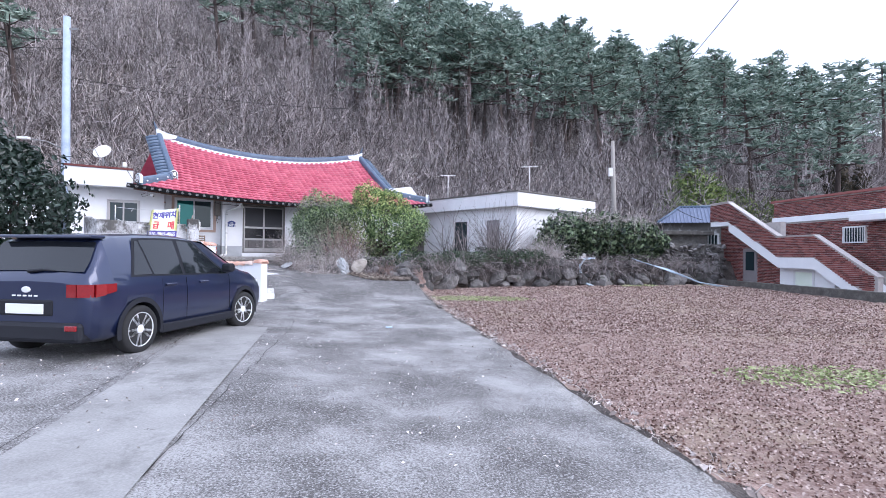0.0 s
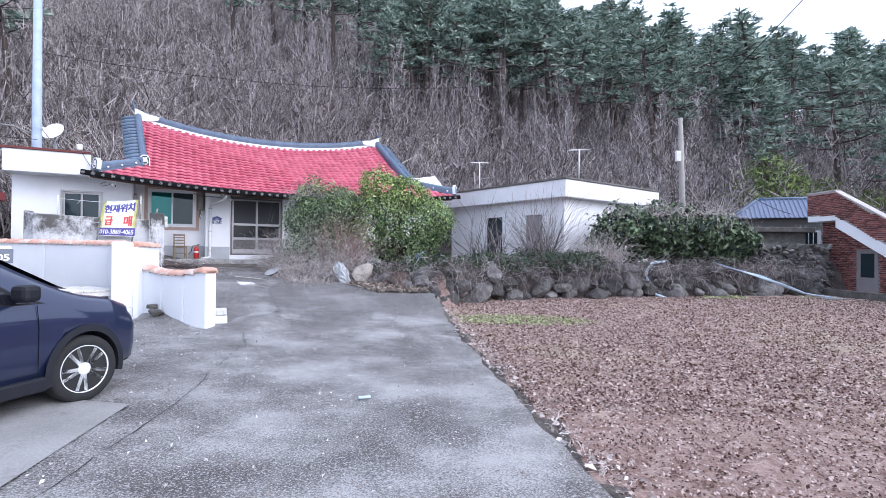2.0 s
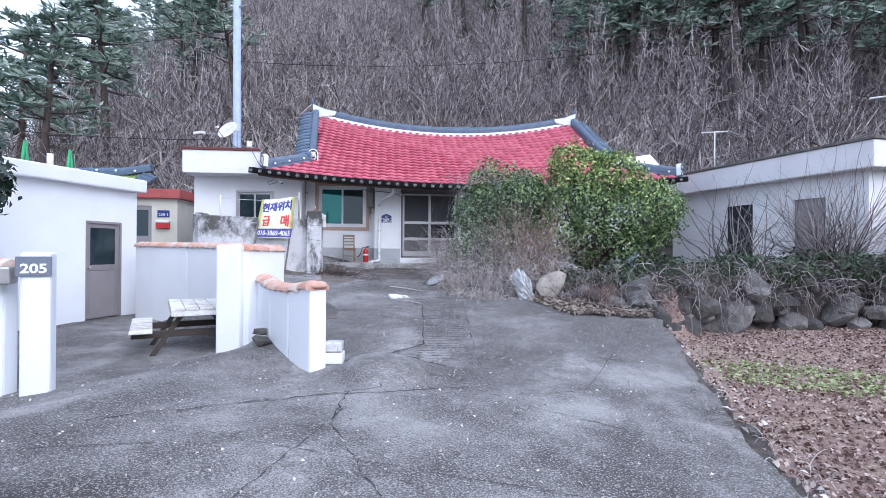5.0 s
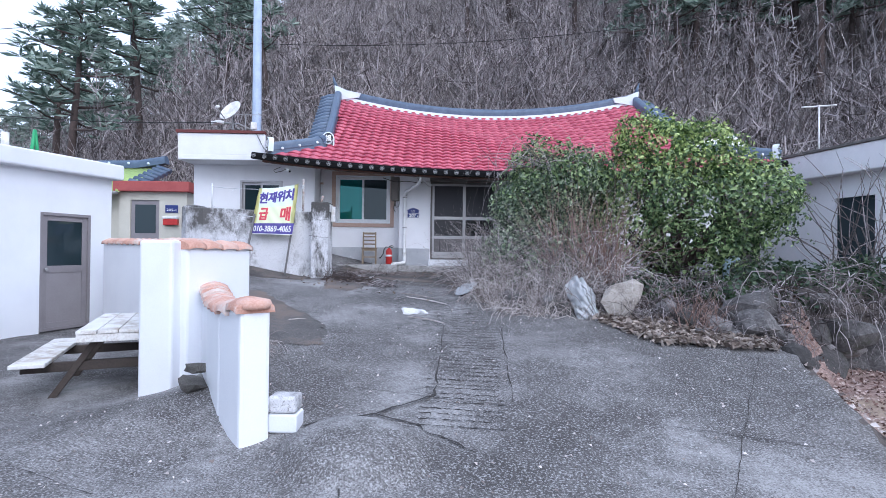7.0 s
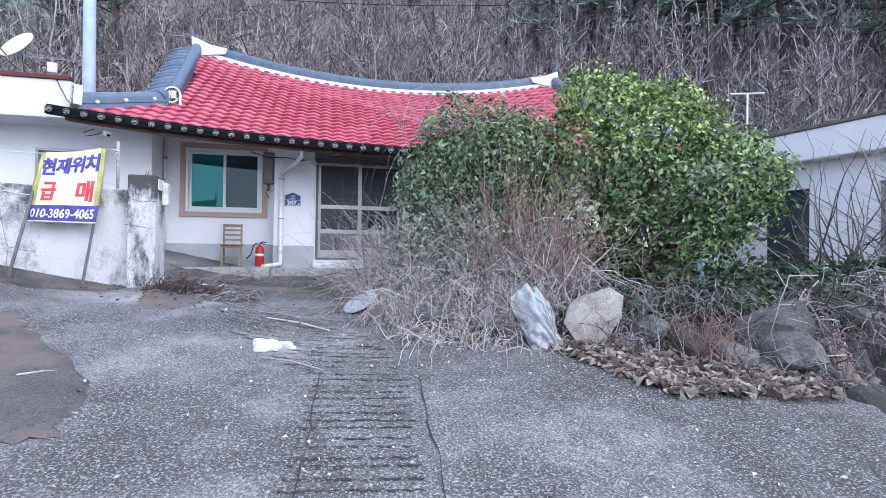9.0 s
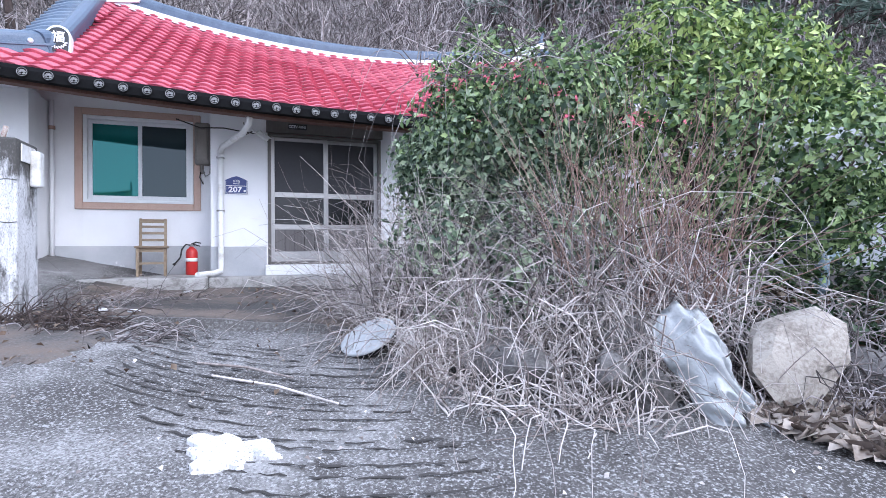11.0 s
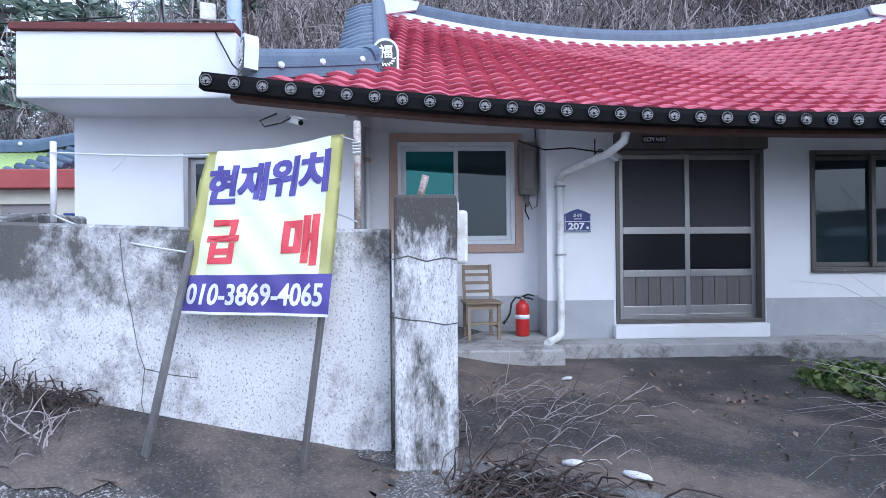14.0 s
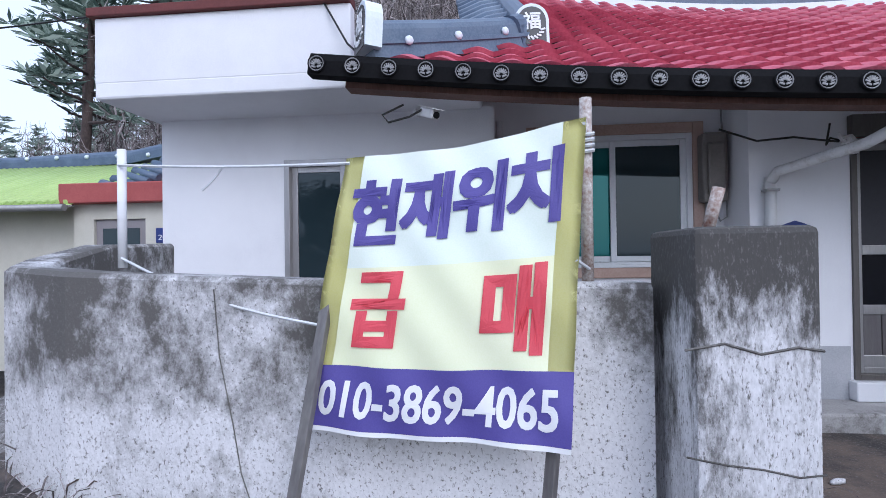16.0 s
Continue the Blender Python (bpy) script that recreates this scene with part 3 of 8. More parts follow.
def text_mesh(body, width, height, depth=0.004, bold=0.0):
    """Lettering with the built-in font, scaled to a width and height about its middle."""
    cu = bpy.data.curves.new("lettering", "FONT")
    cu.body, cu.extrude, cu.offset = body, 0.01, bold
    cu.resolution_u = 3
    tmp = new("lettering", cu)
    dg = bpy.context.evaluated_depsgraph_get()
    me = bpy.data.meshes.new_from_object(tmp.evaluated_get(dg))
    bpy.data.objects.remove(tmp)
    co = np.empty(len(me.vertices) * 3, dtype=np.float32)
    me.vertices.foreach_get("co", co)
    co = co.reshape(-1, 3)
    lo, hi = co.min(0), co.max(0)
    co = (co - (lo + hi) / 2) / np.maximum(hi - lo, 1e-6) * np.array([width, height, depth])
    me.vertices.foreach_set("co", co.ravel())
    me.update()
    return me


def lettering(name, body, width, height, mat, parent, m, bold=0.0, depth=0.004, label=""):
    me = text_mesh(body, width, height, depth, bold)
    me.materials.clear()
    me.materials.append(mat)
    ob = new(name, me)
    ob.parent = parent
    ob.matrix_local = m
    if label:
        tagged(ob, label)
    return ob


def end_plate(at, facing, tall):
    """An arched black end tile with a white rim and a written character."""
    z = Vector(facing).normalized()
    x = Vector((0, 0, 1)).cross(z).normalized()
    m = Matrix((x, z.cross(x), z)).transposed().to_4x4()
    m.translation = at
    def arch(w, h, z0, z1):
        bm = bmesh.new()
        out = [(-w, 0), (w, 0)] + [(w * math.cos(a), h - w + w * 1.1 * math.sin(a)) for a in np.linspace(0.0, math.pi, 13)]
        f = [bm.verts.new((a, b, z1)) for a, b in out]
        g = [bm.verts.new((a, b, z0)) for a, b in out]
        bm.faces.new(f)
        bm.faces.new(g[::-1])
        for k in range(len(out)):
            j = (k + 1) % len(out)
            bm.faces.new((f[k], g[k], g[j], f[j]))
        bmesh.ops.transform(bm, matrix=m, verts=bm.verts[:])
        return bm
    p = part("end_tile", arch(0.145, tall, -0.12, 0.0), M_RIDGE_WHITE, roof, "white-rimmed end tile with a written character")
    part("face_plate", arch(0.12, tall - 0.03, 0.0, 0.006), M_PLATE_BLACK, p)
    lettering("character", "福", 0.15, 0.16, M_SIGN_WHITE, p, m @ Matrix.Translation((0, tall * 0.58, 0.01)), bold=0.02)
    lr = bmesh.new()
    for k in range(9):
        a = math.pi * (1.08 + 0.84 * k / 8)
        box(lr, -0.02, 0.02, -0.008, 0.008, 0, 0.008, m=m @ Matrix.Translation((0.095 * math.cos(a), 0.15 + 0.1 * math.sin(a), 0.007)) @ Matrix.Rotation(a + 0.6, 4, "Z"))
    part("laurel", lr, M_SIGN_WHITE, p)
    return p


v = -0.28
end_plate((-2.62, -0.24, roof_z(-2.62, -0.24) + 0.05), (0.05, -1, 0.15), 0.36)
end_plate((-3.88, EAVE_V - 0.02, eave_z(-3.9) + 0.09), (-0.86, -0.5, 0.05), 0.34)
end_plate((6.8, v - 0.05, roof_z(6.8, v) + 0.03), (-0.1, -1, 0.12), 0.36)
end_plate((8.46, EAVE_V + 0.0, eave_z(8.5) + 0.08), (0.75, -0.75, 0.05), 0.36)

# black gutter board with a medallion for each tile wave
gut = [(u, EAVE_V - 0.06, eave_z(u) - 0.12) for u in np.linspace(-4.22, 8.6, 40)]
part("eave_board", sweep(bmesh.new(), gut, [(-0.05, 0.0), (-0.05, 0.155), (0.03, 0.155), (0.06, 0.10), (0.06, 0.0)]), M_BLACK, roof, "black eave gutter")
u = -4.15
med_me = None
while u < 8.5:
    if med_me is None:
        mb = lathe(bmesh.new(), [(0.062, -0.03), (0.062, 0.012), (0.054, 0.012), (0.052, 0.006)], 14)
        me = bpy.data.meshes.new("medallion")
        mb.to_mesh(me)
        mb.free()
        me.materials.append(M_BLACK)
        med_me = me
        rb = bmesh.new()
        for k in range(7):
            a = math.pi * (0.12 + 0.76 * k / 6)
            box(rb, 0.012, 0.042, -0.0045, 0.0045, 0.0, 0.009, m=Matrix.Translation((0, -0.014, 0.006)) @ Matrix.Rotation(a, 4, "Z"))
        box(rb, -0.036, -0.006, -0.006, 0.006, 0.0, 0.009, m=Matrix.Translation((0, -0.03, 0.006)) @ Matrix.Rotation(-0.35, 4, "Z"))
        box(rb, 0.006, 0.036, -0.006, 0.006, 0.0, 0.009, m=Matrix.Translation((0, -0.03, 0.006)) @ Matrix.Rotation(0.35, 4, "Z"))
        ring = [(0.05 * math.cos(a), 0.05 * math.sin(a), 0.008) for a in np.linspace(0, 2 * math.pi, 19)]
        tube(rb, ring, 0.0045, 4, cap=False)
        leaf_me = bpy.data.meshes.new("relief")
        rb.to_mesh(leaf_me)
        rb.free()
        leaf_me.materials.append(M_MEDAL)
    md = new("medallion", med_me)
    md.parent = roof
    md.matrix_local = Matrix.Translation((u, EAVE_V - 0.125, eave_z(u) - 0.045)) @ Matrix.Rotation(radians(90), 4, "X")
    rl = new("relief", leaf_me)
    rl.parent = md
    u += PITCH
fas = [(u, EAVE_V + 0.12, eave_z(u) - 0.17) for u in np.linspace(-4.0, 8.3, 40)]
part("fascia", sweep(bmesh.new(), fas, [(-0.06, 0.02), (-0.06, 0.11), (0.09, 0.11), (0.09, 0.02)]), M_BROWN_WOOD, roof, "dark brown wooden fascia")
sof = grid_bm([(u, vv, (eave_z(u) - 0.10 if vv < 0 else roof_z(u, vv) - 0.08)) for vv in (EAVE_V + 0.1, 0.52) for u in np.linspace(-3.2, 8.3, 30)], [(i + 1, i, 30 + i, 31 + i) for i in range(29)])
part("soffit", sof, M_WHITE, house, "white plastered eave soffit")

# ---- doors, windows and fittings of the house ----
M_ALU = material("brushed_aluminium", [(0.36, 0.35, 0.35), (0.46, 0.45, 0.45)], scale=4, fine=120, rough=0.42, metal=0.75, bump=0.08, bump_size=0.002, stretch=(1, 1, 0.1))
M_BRONZE = material("grey_brown_aluminium", [(0.10, 0.09, 0.085), (0.15, 0.14, 0.13)], scale=6, fine=80, rough=0.5, metal=0.3, stretch=(1, 1, 0.2))
M_UPVC = material("white_window_plastic", [(0.66, 0.68, 0.70), (0.74, 0.76, 0.78)], scale=3, fine=40, rough=0.4, bump=0.05)
M_TRIM = material("tan_window_surround", [(0.36, 0.25, 0.20), (0.45, 0.32, 0.26), (0.5, 0.37, 0.31)], scale=3, fine=60, rough=0.8)
M_GLASS_TEAL = glass_material("teal_tinted_glass", (0.016, 0.14, 0.135), 0.03, 0.4)
M_GLASS_DARK = glass_material("dark_window_glass", (0.025, 0.042, 0.05), 0.03, 0.22)
M_SCREEN = material("fly_screen_mesh", [(0.028, 0.028, 0.034), (0.042, 0.042, 0.05)], scale=30, fine=300, rough=0.6, bump=0.2, bump_size=0.002)
M_GLASS_DOOR = glass_material("dark_door_glass", (0.010, 0.010, 0.014), 0.25)
M_PANEL = material("grooved_door_panel", [(0.10, 0.09, 0.09), (0.16, 0.15, 0.15)], scale=5, fine=60, rough=0.55, metal=0.2, stretch=(6, 6, 0.4))
M_PVC = material("white_pipe_plastic", [(0.68, 0.68, 0.68), (0.78, 0.78, 0.78)], scale=3, fine=30, rough=0.45, stain=(0.5, 0.48, 0.45), stain_scale=2.5)
M_WOOD = material("weathered_pale_wood", [(0.14, 0.10, 0.065), (0.22, 0.165, 0.11), (0.30, 0.235, 0.165)], scale=4, fine=70, rough=0.7, stretch=(1, 1, 5), local=True)
M_RED = material("red_lacquer", [(0.42, 0.022, 0.02), (0.52, 0.03, 0.026)], scale=8, fine=50, rough=0.3, bump=0.03)
M_RUBBER = material("black_rubber", [(0.012, 0.012, 0.012), (0.025, 0.025, 0.025)], scale=15, fine=90, rough=0.7)
M_GREY_METAL = material("dull_grey_metal", [(0.24, 0.24, 0.24), (0.33, 0.33, 0.33)], scale=6, fine=60, rough=0.5, metal=0.5)
M_GREY_PLASTIC = material("grey_meter_plastic", [(0.17, 0.155, 0.14), (0.24, 0.22, 0.20)], scale=9, fine=70, rough=0.6)
M_NAVY = material("navy_enamel_plate", [(0.015, 0.03, 0.16), (0.02, 0.04, 0.20)], scale=6, fine=40, rough=0.35, bump=0.02)


def in_wall(u, v, z):
    return Matrix.Translation((u, v, z)) @ Matrix.Rotation(radians(90), 4, "X")


def frame_bars(u0, u1, z0, z1, v0, v1, w, bevel=0.004):
    return boxes((u0, u0 + w, v0, v1, z0, z1), (u1 - w, u1, v0, v1, z0, z1), (u0 + w, u1 - w, v0, v1, z1 - w, z1), (u0 + w, u1 - w, v0, v1, z0, z0 + w), bevel=bevel)


# front door: two sliding leaves
door_1 = thing("door_1", "grey aluminium sliding front door with dark screened panes", "door", HOUSE, kind="structure")
part("door_frame", frame_bars(0.002, 1.758, 1.322, 3.335, -0.02, 0.16, 0.045), M_BRONZE, door_1)
hdr = boxes((-0.02, 1.78, -0.07, -0.002, 3.34, 3.52), bevel=0.006)
header = part("header_box", hdr, M_BRONZE, door_1, "dark brown shutter box")
pl = part("notice_plate", boxes((0.30, 0.58, -0.078, -0.071, 3.40, 3.485)), M_PLATE_BLACK, header)
lettering("notice_lettering", "CCTV", 0.13, 0.045, M_SIGN_WHITE, pl, in_wall(0.375, -0.081, 3.442), bold=0.03)
lettering("notice_lettering", "녹화중", 0.11, 0.045, M_SIGN_WHITE, pl, in_wall(0.51, -0.081, 3.442))
for k, (a, b, d) in enumerate(((0.047, 0.895, 0.03), (0.865, 1.713, 0.075))):
    leaf = part("door_leaf", frame_bars(a, b, 1.367, 3.29, d, d + 0.038, 0.055), M_ALU, door_1)
    part("mid_rail", boxes((a + 0.055, b - 0.055, d - 0.004, d + 0.038, 2.36, 2.44), bevel=0.004), M_ALU, leaf)
    part("low_rail", boxes((a + 0.055, b - 0.055, d - 0.004, d + 0.038, 1.86, 1.94), bevel=0.004), M_ALU, leaf)
    part("foot_rail", boxes((a + 0.055, b - 0.055, d - 0.002, d + 0.038, 1.422, 1.52), bevel=0.004), M_ALU, leaf)
    part("screen", boxes((a + 0.05, b - 0.05, d + 0.014, d + 0.02, 2.44, 3.24)), M_SCREEN, leaf)
    part("pane", boxes((a + 0.05, b - 0.05, d + 0.014, d + 0.02, 1.94, 2.36)), M_GLASS_DOOR, leaf)
    for q in range(5):
        w = (b - a - 0.11) / 5
        part("panel_slat", boxes((a + 0.055 + q * w + 0.004, a + 0.055 + (q + 1) * w - 0.004, d + 0.008, d + 0.02, 1.52, 1.86), bevel=0.002), M_PANEL, leaf)
    part("panel_backing", boxes((a + 0.05, b - 0.05, d + 0.021, d + 0.026, 1.5, 1.88)), M_BLACK, leaf)
part("latch", boxes((0.86, 0.875, 0.018, 0.03, 2.7, 2.8), bevel=0.003), M_ALU, door_1)


def sliding_window(name, label, u0, u1, z0, z1, v, mats, surround=True, mat_frame=None):
    mf = mat_frame or M_UPVC
    w = thing(name, label, "window", HOUSE, kind="structure")
    if surround:
        part("surround", frame_bars(u0 - 0.1, u1 + 0.1, z0 - 0.1, z1 + 0.1, v - 0.035, v + 0.02, 0.1, 0.008), M_TRIM, w, "tan painted surround")
    part("window_frame", frame_bars(u0 + 0.002, u1 - 0.002, z0 + 0.002, z1 - 0.002, v - 0.02, v + 0.12, 0.05), mf, w)
    mid = (u0 + u1) / 2
    for k, (a, b, d) in enumerate(((u0 + 0.05, mid + 0.03, v + 0.045), (mid - 0.03, u1 - 0.05, v + 0.01))):
        s = part("sash", frame_bars(a, b, z0 + 0.055, z1 - 0.055, d, d + 0.03, 0.055), mf, w)
        part("pane", boxes((a + 0.05, b - 0.05, d + 0.012, d + 0.018, z0 + 0.105, z1 - 0.105)), mats[k], s)
    part("window_sill", boxes((u0 + 0.01, u1 - 0.01, v - 0.045, v - 0.021, z0 - 0.0, z0 + 0.03), bevel=0.004), mf, w)
    return w


sliding_window("window_1", "white plastic sliding window in a tan surround", -2.54, -1.08, 2.26, 3.54, 0.5, (M_GLASS_TEAL, M_GLASS_DARK))
sliding_window("window_2", "grey aluminium sliding window of the annex", -4.82, -3.75, 2.1, 3.27, -0.2, (M_GLASS_DARK, M_GLASS_DARK), False, M_ALU)
sliding_window("window_3", "dark aluminium side window beside the front door", 2.32, 3.9, 1.9, 3.33, 0.0, (M_GLASS_DARK, M_GLASS_DARK), False, M_BRONZE)

# rain pipe
pipe = thing("downpipe", "white plastic rain pipe running down the house wall", "pipe", HOUSE @ pose(-0.13, 0, 0))
part("pipe_upper", tube(bmesh.new(), [(-0.10, -0.95, 3.36), (-0.12, -0.92, 3.24), (-0.2, -0.7, 3.16), (-0.5, -0.12, 3.06), (-0.53, -0.07, 2.98)], 0.042, 10), M_PVC, pipe)
part("pipe_lower", tube(bmesh.new(), [(-0.53, -0.065, 3.02), (-0.53, -0.065, 1.30), (-0.54, -0.09, 1.235), (-0.62, -0.25, 1.215), (-0.8, -0.52, 1.20)], 0.042, 10), M_PVC, pipe)
part("funnel", tube(bmesh.new(), [(-0.10, -0.95, 3.32), (-0.10, -0.95, 3.42)], [0.055, 0.06], 10), M_PVC, pipe)
for z in (2.12, 2.9):
    part("pipe_clip", boxes((-0.585, -0.475, -0.112, -0.02, z, z + 0.02), bevel=0.003), M_GREY_METAL, pipe)

plate = thing("house_number_plate", "navy enamel house number plate with white 207", "number plate", HOUSE @ pose(-0.17, 0, 0.03))
pb = bmesh.new()
out = [(-0.43, 2.36), (-0.12, 2.36), (-0.12, 2.56), (-0.2, 2.60), (-0.275, 2.625), (-0.35, 2.60), (-0.43, 2.56)]
fr, bk = [pb.verts.new((a, -0.018, b)) for a, b in out], [pb.verts.new((a, -0.001, b)) for a, b in out]
pb.faces.new(fr)
pb.faces.new(bk[::-1])
for k in range(len(out)):
    pb.faces.new((fr[k], bk[k], bk[(k + 1) % len(out)], fr[(k + 1) % len(out)]))
bmesh.ops.recalc_face_normals(pb, faces=pb.faces[:])
part("plate", pb, M_NAVY, plate)
part("border_line", boxes((-0.42, -0.13, -0.021, -0.0185, 2.475, 2.483), (-0.425, -0.418, -0.021, -0.0185, 2.37, 2.55), (-0.132, -0.125, -0.021, -0.0185, 2.37, 2.55), (-0.42, -0.13, -0.021, -0.0185, 2.366, 2.373)), M_SIGN_WHITE, plate)
lettering("number", "207", 0.19, 0.082, M_SIGN_WHITE, plate, in_wall(-0.29, -0.021, 2.425), bold=0.03)
lettering("street_name", "호곡길", 0.10, 0.04, M_SIGN_WHITE, plate, in_wall(-0.275, -0.021, 2.55))
part("small_mark", boxes((-0.175, -0.145, -0.021, -0.0185, 2.39, 2.42)), M_SIGN_WHITE, plate)
part("small_bar", boxes((-0.32, -0.23, -0.021, -0.0185, 2.505, 2.513)), M_SIGN_WHITE, plate)

meter = thing("electric_meter", "grey plastic electric meter box with hanging cables", "meter", HOUSE)
part("case", boxes((-1.05, -0.83, 0.30, 0.47, 2.86, 3.50), bevel=0.03), M_GREY_PLASTIC, meter)
part("cover", boxes((-1.02, -0.86, 0.27, 0.30, 2.92, 3.40), bevel=0.02), M_GREY_PLASTIC, meter)
part("gland", tube(bmesh.new(), [(-0.95, 0.38, 2.86), (-0.95, 0.38, 2.72)], [0.03, 0.02], 8), M_GREY_PLASTIC, meter)
part("cable", tube(bmesh.new(), [(-0.93, 0.36, 2.78), (-0.9, 0.33, 2.68), (-0.84, 0.33, 2.72), (-0.81, 0.40, 2.95), (-0.82, 0.44, 3.3), (-0.83, 0.46, 3.9)], 0.009, 6), M_GREY_METAL, meter)
part("cable", tube(bmesh.new(), [(-0.97, 0.37, 2.75), (-0.98, 0.34, 2.66), (-0.93, 0.36, 2.56)], 0.008, 6), M_RUBBER, meter)


def cctv(m, label):
    c = thing("security_camera", label, "camera", m)
    part("housing", boxes((-0.035, 0.035, -0.16, 0.02, -0.03, 0.035), bevel=0.012), M_PVC, c)
    part("sun_hood", boxes((-0.045, 0.045, -0.19, 0.03, 0.037, 0.043), bevel=0.002), M_PVC, c)
    part("lens", tube(bmesh.new(), [(0, -0.158, 0), (0, -0.172, 0)], 0.024, 10), M_BLACK, c)
    part("bracket", tube(bmesh.new(), [(0, 0.0, 0.0), (0, 0.08, -0.03), (0, 0.14, 0.0)], 0.014, 6), M_PVC, c)
    return c


cctv(HOUSE @ pose(-0.12, -0.16, 3.28, 25, 0, 125), "white wall-mounted security camera beside the door")
cctv(HOUSE @ pose(-3.45, -0.95, 3.44, 20, 0, 40), "grey-white security camera under the eave corner")
cb = thing("eave_cable", "black cables sagging under the eave", "cable", HOUSE)
part("strand", tube(bmesh.new(), [(-1.2, -0.4, 3.36), (-0.9, -0.35, 3.27), (-0.6, -0.3, 3.30), (-0.3, -0.25, 3.27), (-0.12, -0.06, 3.30)], 0.009, 5), M_RUBBER, cb)
part("strand", tube(bmesh.new(), [(-0.33, -0.3, 3.40), (-0.3, -0.2, 3.25), (-0.22, -0.12, 3.32), (-0.1, -0.08, 3.30)], 0.008, 5), M_RUBBER, cb)
part("strand", tube(bmesh.new(), [(-3.6, -0.96, 3.5), (-3.75, -1.0, 3.42), (-3.7, -1.02, 3.36), (-3.55, -1.0, 3.40), (-3.45, -0.98, 3.46)], 0.008, 5), M_RUBBER, cb)
sp = thing("wall_pipe", "narrow cement-grey pipe in the wall corner", "pipe", HOUSE)
part("pipe", tube(bmesh.new(), [(-2.9, 0.44, 1.2), (-2.9, 0.44, 3.7)], 0.03, 8), M_WHITE, sp)
part("collar", tube(bmesh.new(), [(-2.9, 0.44, 3.28), (-2.9, 0.44, 3.33)], 0.042, 8), M_TRIM, sp)

# chair and fire extinguisher on the ledge
chair = thing("wooden_chair", "small weathered wooden chair with a slatted back", "chair", HOUSE @ pose(-1.57, 0.02, 1.182, 0, 0, 6))
for sx in (-1, 1):
    part("front_leg", boxes((sx * 0.17 - 0.018, sx * 0.17 + 0.018, -0.19, -0.155, 0, 0.40), bevel=0.004), M_WOOD, chair)
    bl = bmesh.new()
    box(bl, sx * 0.16 - 0.018, sx * 0.16 + 0.018, 0.15, 0.185, 0, 0.42, bevel=0.004)
    box(bl, sx * 0.16 - 0.018, sx * 0.16 + 0.018, 0.15, 0.18, 0.42, 0.84, bevel=0.004, m=Matrix.Translation((0, 0.15, 0.42)) @ Matrix.Rotation(-0.14, 4, "X") @ Matrix.Translation((0, -0.15, -0.42)))
    part("back_leg", bl, M_WOOD, chair)
    part("side_stretcher", boxes((sx * 0.165 - 0.011, sx * 0.165 + 0.011, -0.155, 0.15, 0.13, 0.16)), M_WOOD, chair)
part("seat", boxes((-0.205, 0.205, -0.22, 0.20, 0.40, 0.428), bevel=0.008), M_WOOD, chair)
part("apron", boxes((-0.15, 0.15, -0.185, -0.165, 0.345, 0.40)), M_WOOD, chair)
part("front_stretcher", boxes((-0.155, 0.155, -0.18, -0.16, 0.17, 0.20)), M_WOOD, chair)
for z, h in ((0.52, 0.035), (0.62, 0.035), (0.715, 0.035), (0.80, 0.055)):
    part("back_slat", boxes((-0.145, 0.145, 0.175 + (z - 0.42) * 0.14, 0.192 + (z - 0.42) * 0.14, z - h / 2, z + h / 2), bevel=0.004), M_WOOD, chair)

ext = thing("fire_extinguisher", "red fire extinguisher with a black hose", "extinguisher", HOUSE @ pose(-1.07, 0.12, 1.182))
part("cylinder", lathe(bmesh.new(), [(0.07, 0), (0.082, 0.015), (0.082, 0.33), (0.07, 0.375), (0.035, 0.405), (0.03, 0.42)], 20), M_RED, ext)
part("label", lathe(bmesh.new(), [(0.0835, 0.20), (0.0835, 0.25)], 20), M_SIGN_WHITE, ext, "pale printed band")
part("neck", tube(bmesh.new(), [(0, 0, 0.415), (0, 0, 0.455)], 0.024, 10), M_GREY_METAL, ext)
hd = bmesh.new()
tube(hd, [(0, 0, 0.455), (0.06, -0.03, 0.485), (0.13, -0.05, 0.47)], [0.014, 0.012, 0.009], 6)
tube(hd, [(0, 0, 0.45), (0.06, -0.03, 0.445), (0.12, -0.05, 0.425)], [0.012, 0.011, 0.008], 6)
part("handle", hd, M_RUBBER, ext)
part("hose", tube(bmesh.new(), [(0, 0, 0.44), (-0.08, 0, 0.45), (-0.13, -0.01, 0.38), (-0.15, -0.02, 0.26), (-0.2, -0.05, 0.19)], 0.012, 7), M_RUBBER, ext)
part("nozzle", tube(bmesh.new(), [(-0.2, -0.05, 0.19), (-0.235, -0.07, 0.155)], [0.012, 0.02], 7), M_RUBBER, ext)

# on the annex roof
dish = thing("satellite_dish", "grey-white satellite dish on the annex roof", "satellite dish", HOUSE @ pose(-4.95, -0.45, 4.3))
dm = Matrix.Translation((0, 0, 0.62)) @ Matrix.Rotation(radians(-28), 4, "Z") @ Matrix.Rotation(radians(58), 4, "X")
part("reflector", lathe(bmesh.new(), [(0.02, 0.0), (0.16, 0.02), (0.3, 0.075), (0.305, 0.085), (0.29, 0.085), (0.16, 0.035), (0.03, 0.015)], 26, dm), M_PVC, dish)
part("mast", tube(bmesh.new(), [(0, 0.06, 0.0), (0, 0.06, 0.6)], 0.022, 8), M_GREY_METAL, dish)
part("strut", tube(bmesh.new(), [(-0.3, 0.2, 0.0), (0, 0.06, 0.4)], 0.013, 6), M_GREY_METAL, dish)
